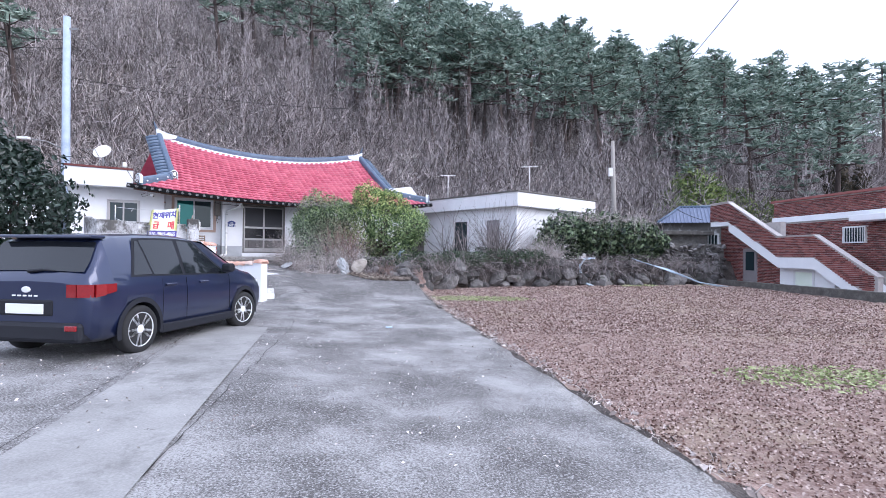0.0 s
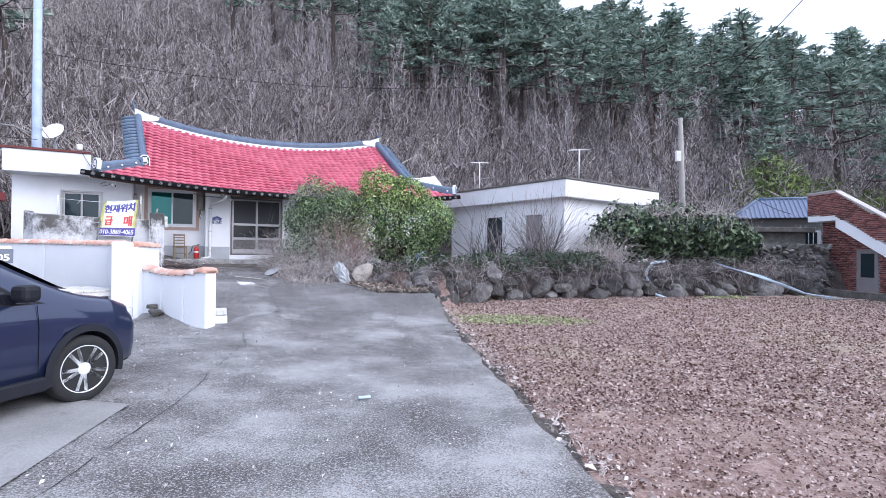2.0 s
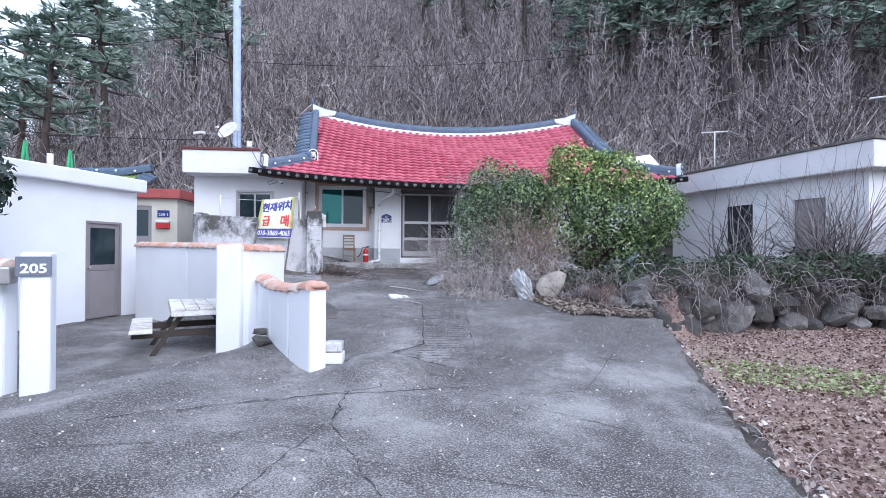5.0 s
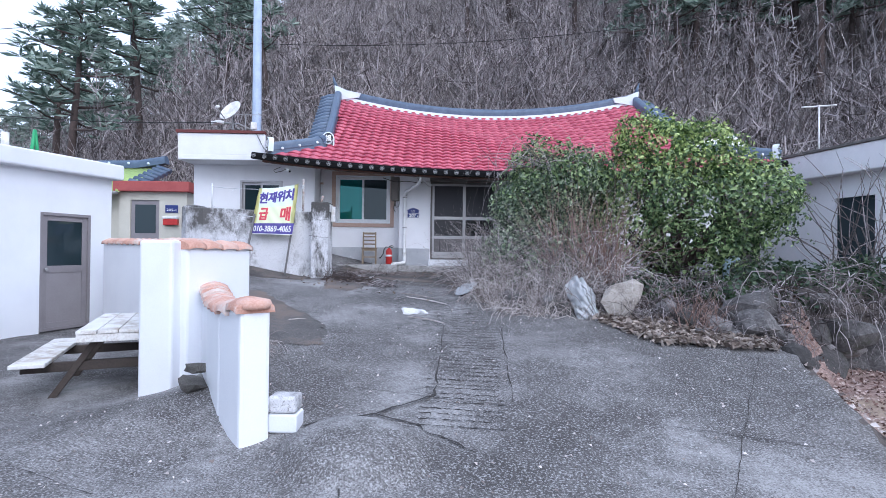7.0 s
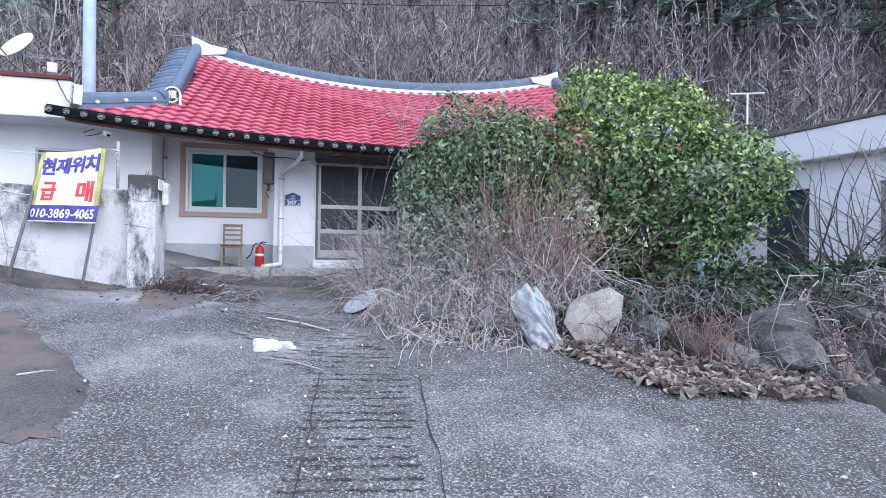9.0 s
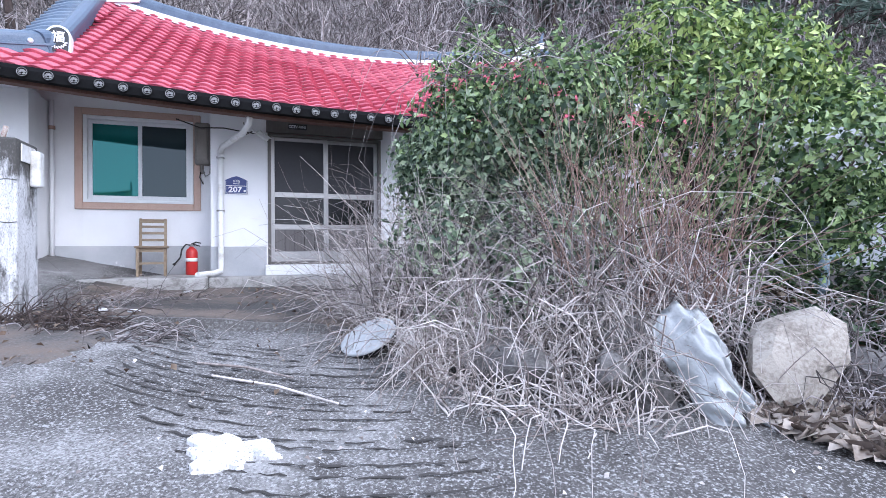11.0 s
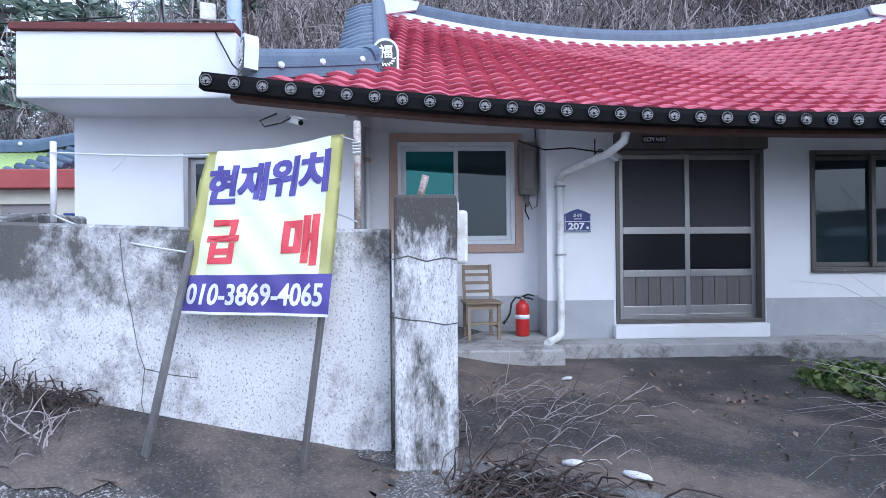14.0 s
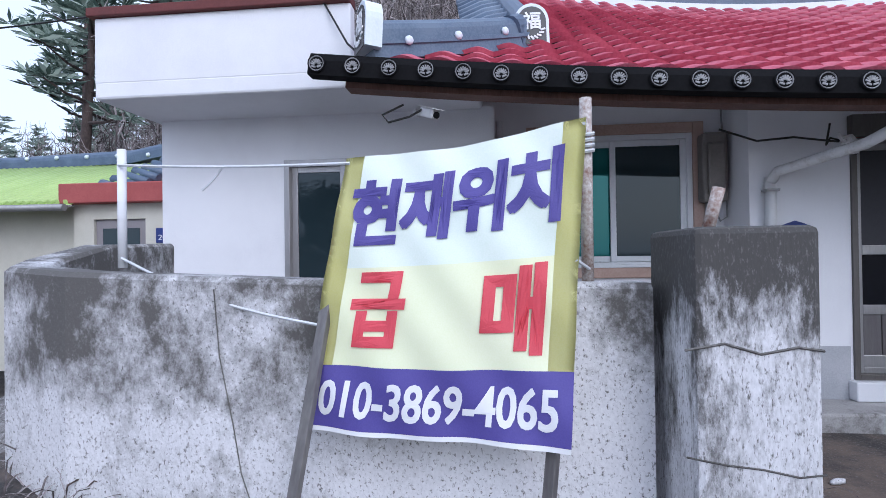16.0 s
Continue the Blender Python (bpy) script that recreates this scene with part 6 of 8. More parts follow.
def wire(a, b, sag, r=0.012):
    a, b = Vector(a), Vector(b)
    part("wire", tube(bmesh.new(), [a.lerp(b, k / 16) - Vector((0, 0, sag * 4 * (k / 16) * (1 - k / 16))) for k in range(17)], r, 4), M_RUBBER, wires)


wire((8.9, 27.8, 7.2), (7.2, 8.0, 8.9), 0.25, 0.016)
wire((8.95, 27.8, 6.8), (14.5, 29.5, 3.4), 0.6, 0.014)
wire((-17.4, 24.2, 11.0), (-40, 14, 11), 0.8)
wire((-17.4, 24.2, 10.6), (-40, 15, 10.6), 0.8)
wire((-17.4, 24.2, 9.3), (3.9, 35.0, 11.5), 0.9, 0.012)
wire((-12.9, 19.3, 4.7), (-30, 12, 7.5), 0.7, 0.01)

# things in and on the boulder wall
M_BLUEPIPE = material("pale_blue_plastic", [(0.42, 0.55, 0.68), (0.55, 0.66, 0.76)], scale=5, rough=0.4)
hose = thing("plastic_hose", "pale blue plastic hose over the boulder wall", "hose")
part("hose", tube(bmesh.new(), [(6.6, 23.2, 1.25), (6.1, 22.95, 1.2), (5.85, 22.8, 0.9), (5.9, 22.7, 0.5), (6.1, 22.55, 0.15), (6.35, 22.4, 0.06)], 0.045, 7), M_BLUEPIPE, hose)
hose2 = thing("plastic_hose", "long pale plastic pipes lying down the bank", "hose")
for k in range(3):
    part("hose", tube(bmesh.new(), [(8.3 + 0.1 * k, 23.4, 1.25 - 0.05 * k), (9.6 + 0.1 * k, 23.2, 0.8), (11.0, 22.9 - 0.1 * k, 0.25), (11.8 + 0.2 * k, 22.7, 0.08)], 0.02, 6), M_BLUEPIPE, hose2)
tap = thing("pipe_elbow", "pale blue plastic pipe elbow standing in the bed", "pipe", pose(-1.72, 20.9, 1.0, 0, 0, 30))
part("pipe", tube(bmesh.new(), [(0, 0, 0), (0, 0, 0.36), (0.04, 0, 0.44), (0.12, 0, 0.46), (0.2, 0, 0.43)], 0.06, 10), M_BLUEPIPE, tap)
cov = thing("bucket_lid", "round grey-white plastic lid leaning on the weeds", "lid", pose(-5.47, 18.72, 0.90, 30, -8, -12) @ Matrix.Scale(0.74, 4))
part("disc", lathe(bmesh.new(), [(0.26, 0.0), (0.275, 0.012), (0.275, 0.035), (0.255, 0.042), (0.24, 0.034), (0.05, 0.03)], 26), material("scuffed_pale_plastic", [(0.30, 0.32, 0.34), (0.42, 0.44, 0.46), (0.5, 0.52, 0.54)], scale=7, fine=50, rough=0.55, stain=(0.14, 0.14, 0.14), stain_scale=6, stain_at=(0.6, 0.66)), cov)
part("rim", lathe(bmesh.new(), [(0.277, -0.012), (0.285, 0.0), (0.285, 0.014), (0.277, 0.02)], 26), M_BLACK, cov)
# torn plastic sack
sack = bmesh.new()
n = 26
g = []
rs = random.Random(5)
for j in range(n + 1):
    t = j / n
    row_ = []
    for i in range(n + 1):
        s = i / n - 0.5
        w = 0.58 * (0.55 + 0.55 * t - 0.75 * t * t) * (1 + 0.12 * math.sin(9 * t))
        p = Vector((s * w + 0.20 * t, -0.28 * t - 0.06 * math.sin(6 * s + 4 * t) - 0.05 * abs(math.sin(13 * s + 3 * math.sin(4 * t))) * (0.4 + t) + 0.05 * noise.noise(Vector((9 * s, 7 * t, 3))), 0.62 - 0.66 * t + 0.09 * math.cos(5 * s) + 0.05 * noise.noise(Vector((6 * s, 8 * t, 9)))))
        row_.append(sack.verts.new(p))
    g.append(row_)
for j in range(n):
    for i in range(n):
        sack.faces.new((g[j][i], g[j + 1][i], g[j + 1][i + 1], g[j][i + 1])).smooth = True
bmesh.ops.solidify(sack, geom=sack.faces[:], thickness=0.008)
sk_ob = finish("plastic_sack", sack, material("dirty_white_sack", [(0.58, 0.60, 0.62), (0.72, 0.74, 0.76), (0.80, 0.82, 0.84)], scale=6, fine=60, rough=0.5, stain=(0.22, 0.2, 0.17), stain_scale=4, stain_at=(0.58, 0.7)))
sk_ob.matrix_world = pose(-3.52, 18.42, 0.64, 0, 0, 15) @ Matrix.Diagonal((1.0, 0.95, 0.8, 1))
tagged(sk_ob, "torn dirty white plastic sack draped over a stone", "sack")
wpm = bmesh.new()
ring_w = [wpm.verts.new((0, 0, 0))]
cxw, cyw = -5.55, 17.25
def spill(a, q):
    k = 0.64 * q * (0.24 + 0.05 * math.sin(3 * a) + 0.04 * math.sin(7 * a + 1) + 0.02 * math.sin(13 * a))
    px, py = cxw + 1.2 * k * math.cos(a), cyw + 0.8 * k * math.sin(a)
    return (px, py, float(drive_height(px, py)) + 0.012 + 0.02 * (1 - q))
ring_w[0].co = spill(0, 0)
r1 = [wpm.verts.new(spill(a, 0.6)) for a in np.linspace(0, 2 * math.pi, 41)[:-1]]
r2 = [wpm.verts.new(spill(a, 1.0)) for a in np.linspace(0, 2 * math.pi, 41)[:-1]]
r3 = [wpm.verts.new(Vector(spill(a, 1.02)) - Vector((0, 0, 0.03))) for a in np.linspace(0, 2 * math.pi, 41)[:-1]]
for k in range(40):
    j = (k + 1) % 40
    wpm.faces.new((ring_w[0], r1[k], r1[j]))
    wpm.faces.new((r1[k], r2[k], r2[j], r1[j]))
    wpm.faces.new((r2[k], r3[k], r3[j], r2[j]))
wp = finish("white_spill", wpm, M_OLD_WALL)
tagged(wp, "crumbled patch of white plaster on the concrete", "plaster")

# ---- parked car ----
M_PAINT = material("dark_blue_car_paint", [(0.014, 0.021, 0.062), (0.018, 0.027, 0.075)], scale=2, fine=400, rough=0.3, metal=0.35, bump=0.0, coat=1.0, spread=0.0, rough_var=0.03)
M_CAR_GLASS = glass_material("dark_car_glass", (0.012, 0.014, 0.018), 0.03)
M_CLAD = material("black_cladding_plastic", [(0.010, 0.011, 0.016), (0.018, 0.019, 0.026)], scale=20, fine=200, spec=0.3, rough=0.6, bump=0.2, bump_size=0.002)
M_TAIL = material("red_tail_lens", [(0.19, 0.006, 0.01), (0.27, 0.01, 0.014)], scale=10, fine=60, rough=0.12, bump=0.0, coat=1.0)
M_ALLOY = material("silver_alloy", [(0.66, 0.67, 0.69), (0.76, 0.77, 0.79)], scale=8, fine=60, rough=0.35, metal=0.0, bump=0.02)
M_TYRE = material("black_tyre", [(0.014, 0.014, 0.015), (0.028, 0.028, 0.029)], scale=12, fine=80, rough=0.85)
M_LENS = material("clear_lamp_lens", [(0.5, 0.52, 0.55), (0.65, 0.67, 0.7)], scale=8, rough=0.12, coat=1.0, bump=0.0)
CAR = pose(-4.47, 7.09, 0.115, 0, 0, 81.2)
car = thing("parked_car", "dark blue compact crossover parked beside the drive", "car", CAR)
ST = [(-0.735, 0.42, 0.60, 0.64, 0.82, 0.62, 0.88, 0.58), (-0.70, 0.28, 0.74, 0.78, 0.87, 0.755, 0.95, 0.70), (-0.60, 0.22, 0.775, 0.805, 0.90, 0.785, 1.10, 0.70), (-0.42, 0.20, 0.785, 0.815, 0.92, 0.80, 1.38, 0.635),
      (-0.2, 0.20, 0.79, 0.822, 0.925, 0.80, 1.425, 0.61), (0.3, 0.20, 0.79, 0.822, 0.92, 0.80, 1.455, 0.60), (0.8, 0.20, 0.79, 0.82, 0.91, 0.795, 1.46, 0.60), (1.2, 0.20, 0.79, 0.82, 0.905, 0.795, 1.44, 0.595),
      (1.5, 0.20, 0.79, 0.82, 0.90, 0.79, 1.38, 0.60), (1.85, 0.20, 0.79, 0.82, 0.90, 0.79, 1.19, 0.65), (2.2, 0.20, 0.79, 0.82, 0.90, 0.785, 1.0, 0.71), (2.36, 0.20, 0.79, 0.82, 0.885, 0.78, 0.945, 0.72),
      (2.65, 0.21, 0.785, 0.815, 0.84, 0.765, 0.90, 0.70), (2.88, 0.23, 0.76, 0.79, 0.76, 0.73, 0.82, 0.66), (2.98, 0.27, 0.66, 0.70, 0.62, 0.66, 0.69, 0.58), (3.02, 0.36, 0.52, 0.55, 0.52, 0.52, 0.57, 0.46)]


def car_row(x):
    cols = list(zip(*ST))
    return [float(np.interp(x, cols[0], c)) for c in cols[1:]]


def car_ring(x):
    zb, ws, wm, zt, wb, zr, wr = car_row(x)
    half = [(0, zb), (ws * 0.8, zb), (ws, zb + 0.07), (wm, zb + (zt - zb) * 0.42), (wm, zb + (zt - zb) * 0.74), (wb, zt), (wb - (wb - wr) * 0.52, zt + (zr - zt) * 0.55), (wr, zr - 0.025 * min(1, (zr - zt) * 4)), (wr * 0.72, zr + 0.012), (0, zr + 0.025)]
    return [(x, y, z) for y, z in half] + [(x, -y, z) for y, z in half[-2:0:-1]]


bb_ = bmesh.new()
xs_ = sorted(set(list(np.linspace(-0.735, 3.02, 60)) + [s[0] for s in ST]))
rings = [[bb_.verts.new(p) for p in car_ring(x)] for x in xs_]
for r0, r1 in zip(rings, rings[1:]):
    for k in range(len(r0)):
        j = (k + 1) % len(r0)
        f = bb_.faces.new((r0[k], r0[j], r1[j], r1[k]))
        f.smooth = True
bb_.faces.new(rings[0][::-1])
bb_.faces.new(rings[-1])
bmesh.ops.recalc_face_normals(bb_, faces=bb_.faces[:])
tmp_body = finish("body", bb_, M_PAINT)
cut = bmesh.new()
for wx in (0.0, 2.34):
    bmesh.ops.create_cone(cut, cap_ends=True, segments=36, radius1=0.335, radius2=0.335, depth=2.4, matrix=Matrix.Translation((wx, 0, 0.30)) @ Matrix.Rotation(radians(90), 4, "X"))
tmp_cut = finish("cutter", cut, M_CLAD)
md_ = tmp_body.modifiers.new("arches", "BOOLEAN")
md_.operation, md_.object, md_.solver = "DIFFERENCE", tmp_cut, "EXACT"
me_ = bpy.data.meshes.new_from_object(tmp_body.evaluated_get(bpy.context.evaluated_depsgraph_get()))
bpy.data.objects.remove(tmp_body)
bpy.data.objects.remove(tmp_cut)
body = new("body", me_)
body.parent = car


def side_point(x, t, out=0.0, sgn=-1):
    """On the flank glass line: t 0 at the belt, 1 at the roof."""
    zb, ws, wm, zt, wb, zr, wr = car_row(x)
    if t < 0.55:
        y, z = wb + (-(wb - wr) * 0.52) * t / 0.55, zt + (zr - zt) * t
    else:
        q = (t - 0.55) / 0.45
        y, z = wb - (wb - wr) * (0.52 + 0.48 * q), zt + (zr - zt) * t
    return Vector((x, sgn * (y + out), z))


def side_glass(name, pts, sgn, mat, out=0.008):
    """A pane over the flank: corners as (x, t)."""
    bm = bmesh.new()
    n = 6
    (a, b, c, d) = pts
    g = []
    for j in range(n + 1):
        row_ = []
        for i in range(n + 1):
            s, t = i / n, j / n
            x = (a[0] * (1 - s) + b[0] * s) * (1 - t) + (d[0] * (1 - s) + c[0] * s) * t
            h = (a[1] * (1 - s) + b[1] * s) * (1 - t) + (d[1] * (1 - s) + c[1] * s) * t
            row_.append(bm.verts.new(side_point(x, h, out, sgn)))
        g.append(row_)
    for j in range(n):
        for i in range(n):
            q = (g[j][i], g[j][i + 1], g[j + 1][i + 1], g[j + 1][i])
            bm.faces.new(q if sgn < 0 else q[::-1]).smooth = True
    return part(name, bm, mat, car)


for sgn in (-1, 1):
    side_glass("window_trim", ((-0.15, 0.02), (1.98, 0.02), (1.22, 0.93), (0.04, 0.93)), sgn, M_CLAD, 0.004)
    side_glass("front_window", ((0.86, 0.06), (1.86, 0.06), (1.18, 0.88), (0.86, 0.88)), sgn, M_CAR_GLASS)
    side_glass("rear_window", ((0.24, 0.06), (0.80, 0.06), (0.78, 0.88), (0.14, 0.88)), sgn, M_CAR_GLASS)
    side_glass("quarter_window", ((-0.10, 0.07), (0.21, 0.07), (0.11, 0.87), (0.07, 0.87)), sgn, M_CAR_GLASS)


def cross_glass(name, xa, xb, ta, tb, inset, mat, lift=0.008):
    """Glass across the car between two stations, on the slope of the roof line."""
    bm = bmesh.new()
    g = []
    for j in range(9):
        t = j / 8
        x = xa + (xb - xa) * t
        zb, ws, wm, zt, wb, zr, wr = car_row(x)
        w = wr * 0.98 - inset
        g.append([bm.verts.new((x - lift * (1 if xa < 0 else -1) * 0.6, w * (i / 6 - 1), zr + 0.012 + 0.013 * (1 - abs(i / 6 - 1)) + lift)) for i in range(13)])
    for j in range(8):
        for i in range(12):
            q = (g[j][i], g[j + 1][i], g[j + 1][i + 1], g[j][i + 1])
            bm.faces.new(q).smooth = True
    bmesh.ops.recalc_face_normals(bm, faces=bm.faces[:])
    return part(name, bm, mat, car)


cross_glass("rear_screen", -0.675, -0.46, 0, 1, 0.02, M_CAR_GLASS, 0.012)
cross_glass("windscreen", 1.5, 2.26, 0, 1, 0.02, M_CAR_GLASS)
part("spoiler", boxes((-0.56, -0.34, -0.62, 0.62, 1.385, 1.425), bevel=0.015), M_PAINT, car)
part("wiper", tube(bmesh.new(), [(-0.70, 0.02, 1.01), (-0.69, -0.16, 1.03), (-0.685, -0.3, 1.02)], [0.02, 0.015, 0.008], 6), M_CLAD, car)
part("rear_bumper", boxes((-0.775, -0.5, -0.70, 0.70, 0.23, 0.46), bevel=0.05), M_CLAD, car, "black plastic rear bumper")
part("front_bumper", boxes((2.75, 3.04, -0.62, 0.62, 0.22, 0.40), bevel=0.05), M_CLAD, car)
part("tail_recess", boxes((-0.75, -0.70, -0.34, 0.34, 0.52, 0.70), bevel=0.02), M_CLAD, car)
part("number_plate", boxes((-0.765, -0.752, -0.24, 0.24, 0.545, 0.655), bevel=0.004), M_SIGN_WHITE, car, "blank white number plate")
for k in range(5):
    part("badge_bar", boxes((-0.752, -0.742, -0.15 + 0.07 * k, -0.11 + 0.07 * k, 0.735, 0.752)), M_ALLOY, car)
part("emblem", lathe(bmesh.new(), [(0.05, 0), (0.05, 0.006), (0.036, 0.008)], 18, Matrix.Translation((-0.74, 0, 0.81)) @ Matrix.Rotation(radians(-90), 4, "Y") @ Matrix.Diagonal((0.7, 1.15, 1, 1))), M_ALLOY, car, "plain oval chrome emblem")
for sgn in (-1, 1):
    tl_ = bmesh.new()
    prof = [(-0.738, 0.53), (-0.73, 0.64), (-0.66, 0.785), (-0.56, 0.82), (-0.40, 0.83)]
    for (xa, ya), (xb, yb) in zip(prof, prof[1:]):
        a = [tl_.verts.new(p) for p in ((xa, sgn * ya, 0.735 + (0.02 if xa > -0.6 else 0)), (xb, sgn * yb, 0.735 + (0.05 if xb > -0.5 else 0.02 if xb > -0.6 else 0)), (xb, sgn * yb, 0.875), (xa, sgn * ya, 0.875))]
        tl_.faces.new(a)
    bmesh.ops.recalc_face_normals(tl_, faces=tl_.faces[:])
    bmesh.ops.solidify(tl_, geom=tl_.faces[:], thickness=-0.03)
    part("tail_lamp", tl_, M_TAIL, car, "red tail lamp")
    part("reflector", boxes((-0.79, -0.76, sgn * 0.6 - 0.07, sgn * 0.6 + 0.07, 0.37, 0.43), bevel=0.01), M_TAIL, car)
    part("sill", boxes((0.36, 1.98, sgn * 0.80 - 0.03, sgn * 0.80 + 0.03, 0.19, 0.31), bevel=0.02), M_CLAD, car)
    for wx in (0.0, 2.34):
        ar = bmesh.new()
        for r0, r1, y in ((0.325, 0.385, 0.826),):
            inner = [ar.verts.new((wx + r0 * math.cos(a), sgn * (y + 0.006), 0.30 + r0 * math.sin(a))) for a in np.linspace(-0.25, math.pi + 0.25, 26)]
            outer = [ar.verts.new((wx + r1 * math.cos(a), sgn * y, 0.30 + r1 * math.sin(a))) for a in np.linspace(-0.25, math.pi + 0.25, 26)]
            deep = [ar.verts.new((wx + r0 * math.cos(a), sgn * (y - 0.1), 0.30 + r0 * math.sin(a))) for a in np.linspace(-0.25, math.pi + 0.25, 26)]
            for k in range(25):
                ar.faces.new((inner[k], inner[k + 1], outer[k + 1], outer[k]))
                ar.faces.new((deep[k], deep[k + 1], inner[k + 1], inner[k]))
        bmesh.ops.recalc_face_normals(ar, faces=ar.faces[:])
        part("wheel_arch_trim", ar, M_CLAD, car)
    mr_ = part("mirror", box(bmesh.new(), 1.66, 1.80, sgn * 0.90 - 0.08, sgn * 0.90 + 0.08, 0.94, 1.07, bevel=0.035), M_CLAD, car)
    part("mirror_arm", tube(bmesh.new(), [(1.74, sgn * 0.80, 0.95), (1.73, sgn * 0.86, 0.98)], 0.025, 6), M_CLAD, mr_)
    for hx in (0.42, 1.12):
        part("door_handle", box(bmesh.new(), hx, hx + 0.2, sgn * 0.832 - 0.014, sgn * 0.832 + 0.014, 0.80, 0.83, bevel=0.009), M_PAINT, car)
    for dx in (0.02 + 0.36, 0.86, 1.9):
        part("door_gap", tube(bmesh.new(), [(dx, sgn * 0.818, 0.34), (dx, sgn * 0.8235, 0.55), (dx, sgn * 0.8235, 0.72), (dx, sgn * 0.80, 0.895)], 0.0035, 4), M_BLACK, car)
    hl = boxes((2.84, 2.93, sgn * 0.66 - 0.09, sgn * 0.66 + 0.09, 0.66, 0.78), bevel=0.03)
    part("headlamp", hl, M_LENS, car)
    part("daylight_lamp", boxes((2.93, 3.0, sgn * 0.55 - 0.07, sgn * 0.55 + 0.07, 0.44, 0.54), bevel=0.02), M_LENS, car)

for wx in (0.0, 2.34):
    for sgn in (-1, 1):
        w = new("wheel")
        w.parent = car
        steer = -10 if wx > 1 else 0
        w.matrix_local = Matrix.Translation((wx, sgn * 0.735, 0.295)) @ Matrix.Rotation(radians(steer + (180 if sgn > 0 else 0)), 4, "Z") @ Matrix.Rotation(radians(90), 4, "X")
        # local z points out of the car
        part("tyre", lathe(bmesh.new(), [(0.195, -0.085), (0.27, -0.09), (0.292, -0.06), (0.296, 0.0), (0.292, 0.06), (0.275, 0.088), (0.215, 0.09), (0.195, 0.075)], 36), M_TYRE, w)
        part("rim", lathe(bmesh.new(), [(0.19, -0.07), (0.2, 0.085), (0.208, 0.088), (0.21, 0.08), (0.205, -0.08)], 32), M_ALLOY, w)
        part("brake", lathe(bmesh.new(), [(0.15, 0.0), (0.15, 0.02), (0.05, 0.025)], 20), M_CLAD, w)
        sp_ = bmesh.new()
        for k in range(5):
            for da in (-0.16, 0.16):
                m = Matrix.Rotation(2 * math.pi * k / 5 + da + 0.2, 4, "Z") @ Matrix.Rotation(da * 1.6, 4, "Z")
                box(sp_, 0.05, 0.197, -0.019, 0.019, 0.055, 0.075, bevel=0.004, m=m)
        lathe(sp_, [(0.055, 0.04), (0.055, 0.076), (0.05, 0.08), (0.02, 0.081), (0.002, 0.081)], 18)
        part("spokes", sp_, M_ALLOY, w, "five-spoke silver alloy")

# ---- plants ----
M_TWIG = material("grey_brown_twigs", [(0.065, 0.054, 0.053), (0.18, 0.157, 0.155), (0.43, 0.39, 0.39)], scale=3, fine=30, rough=0.9, bump=0.0, spread=0.5)
M_TWIG_PALE = material("pale_dead_vines", [(0.22, 0.185, 0.17), (0.46, 0.41, 0.39), (0.68, 0.63, 0.61)], scale=4, fine=40, rough=0.9, bump=0.0, spread=0.5)
M_TWIG_RED = material("reddish_dead_stems", [(0.20, 0.12, 0.095), (0.30, 0.20, 0.165), (0.40, 0.29, 0.25)], scale=4, fine=40, rough=0.9, bump=0.0, spread=0.5)
M_BARK = material("pine_bark", [(0.035, 0.026, 0.024), (0.07, 0.052, 0.047), (0.12, 0.09, 0.08)], scale=4, fine=30, rough=0.95, bump=0.5, bump_size=0.02, stretch=(1, 1, 0.3), spread=0.3)


def leaf_material(name, stops, rough=0.45, through=0.22):
    m = material(name, stops, scale=2.5, fine=20, rough=rough, bump=0.0, spread=0.75)
    b = m.node_tree.nodes["Principled BSDF"]
    n, l = m.node_tree.nodes, m.node_tree.links
    tr, mix = n.new("ShaderNodeBsdfTranslucent"), n.new("ShaderNodeMixShader")
    mix.inputs[0].default_value = through
    l.new(b.inputs["Base Color"].links[0].from_socket, tr.inputs["Color"])
    l.new(b.outputs[0], mix.inputs[1])
    l.new(tr.outputs[0], mix.inputs[2])
    l.new(mix.outputs[0], n["Material Output"].inputs["Surface"])
    return m


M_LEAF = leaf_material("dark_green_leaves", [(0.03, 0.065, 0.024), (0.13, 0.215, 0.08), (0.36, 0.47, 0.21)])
# yellow-green leaves for a bush top, with sunlight brightened into the colour
M_LEAF_BRIGHT = leaf_material("sunlit_fresh_green_leaves", [(0.05, 0.10, 0.025), (0.20, 0.30, 0.085), (0.50, 0.60, 0.21)])
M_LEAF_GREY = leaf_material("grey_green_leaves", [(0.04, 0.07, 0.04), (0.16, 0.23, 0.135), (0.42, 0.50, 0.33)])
M_LEAF_DARK = leaf_material("glossy_camellia_leaves", [(0.010, 0.022, 0.014), (0.022, 0.042, 0.028), (0.05, 0.075, 0.06)], rough=0.3)
# distance haze is mixed into the far needles' colour, paler than the near ones
M_NEEDLE_FAR = leaf_material("haze_tinted_needles", [(0.20, 0.25, 0.215), (0.30, 0.37, 0.32), (0.44, 0.50, 0.44)], rough=0.8, through=0.35)
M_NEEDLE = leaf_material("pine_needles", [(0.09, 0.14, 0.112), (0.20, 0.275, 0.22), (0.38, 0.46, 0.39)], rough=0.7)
M_BAMBOO = leaf_material("yellow_green_bamboo", [(0.06, 0.10, 0.022), (0.13, 0.19, 0.045), (0.24, 0.30, 0.09)], rough=0.6)
M_FATSIA = leaf_material("dark_glossy_fatsia_leaves", [(0.012, 0.026, 0.014), (0.045, 0.075, 0.04), (0.20, 0.27, 0.15)], rough=0.35)
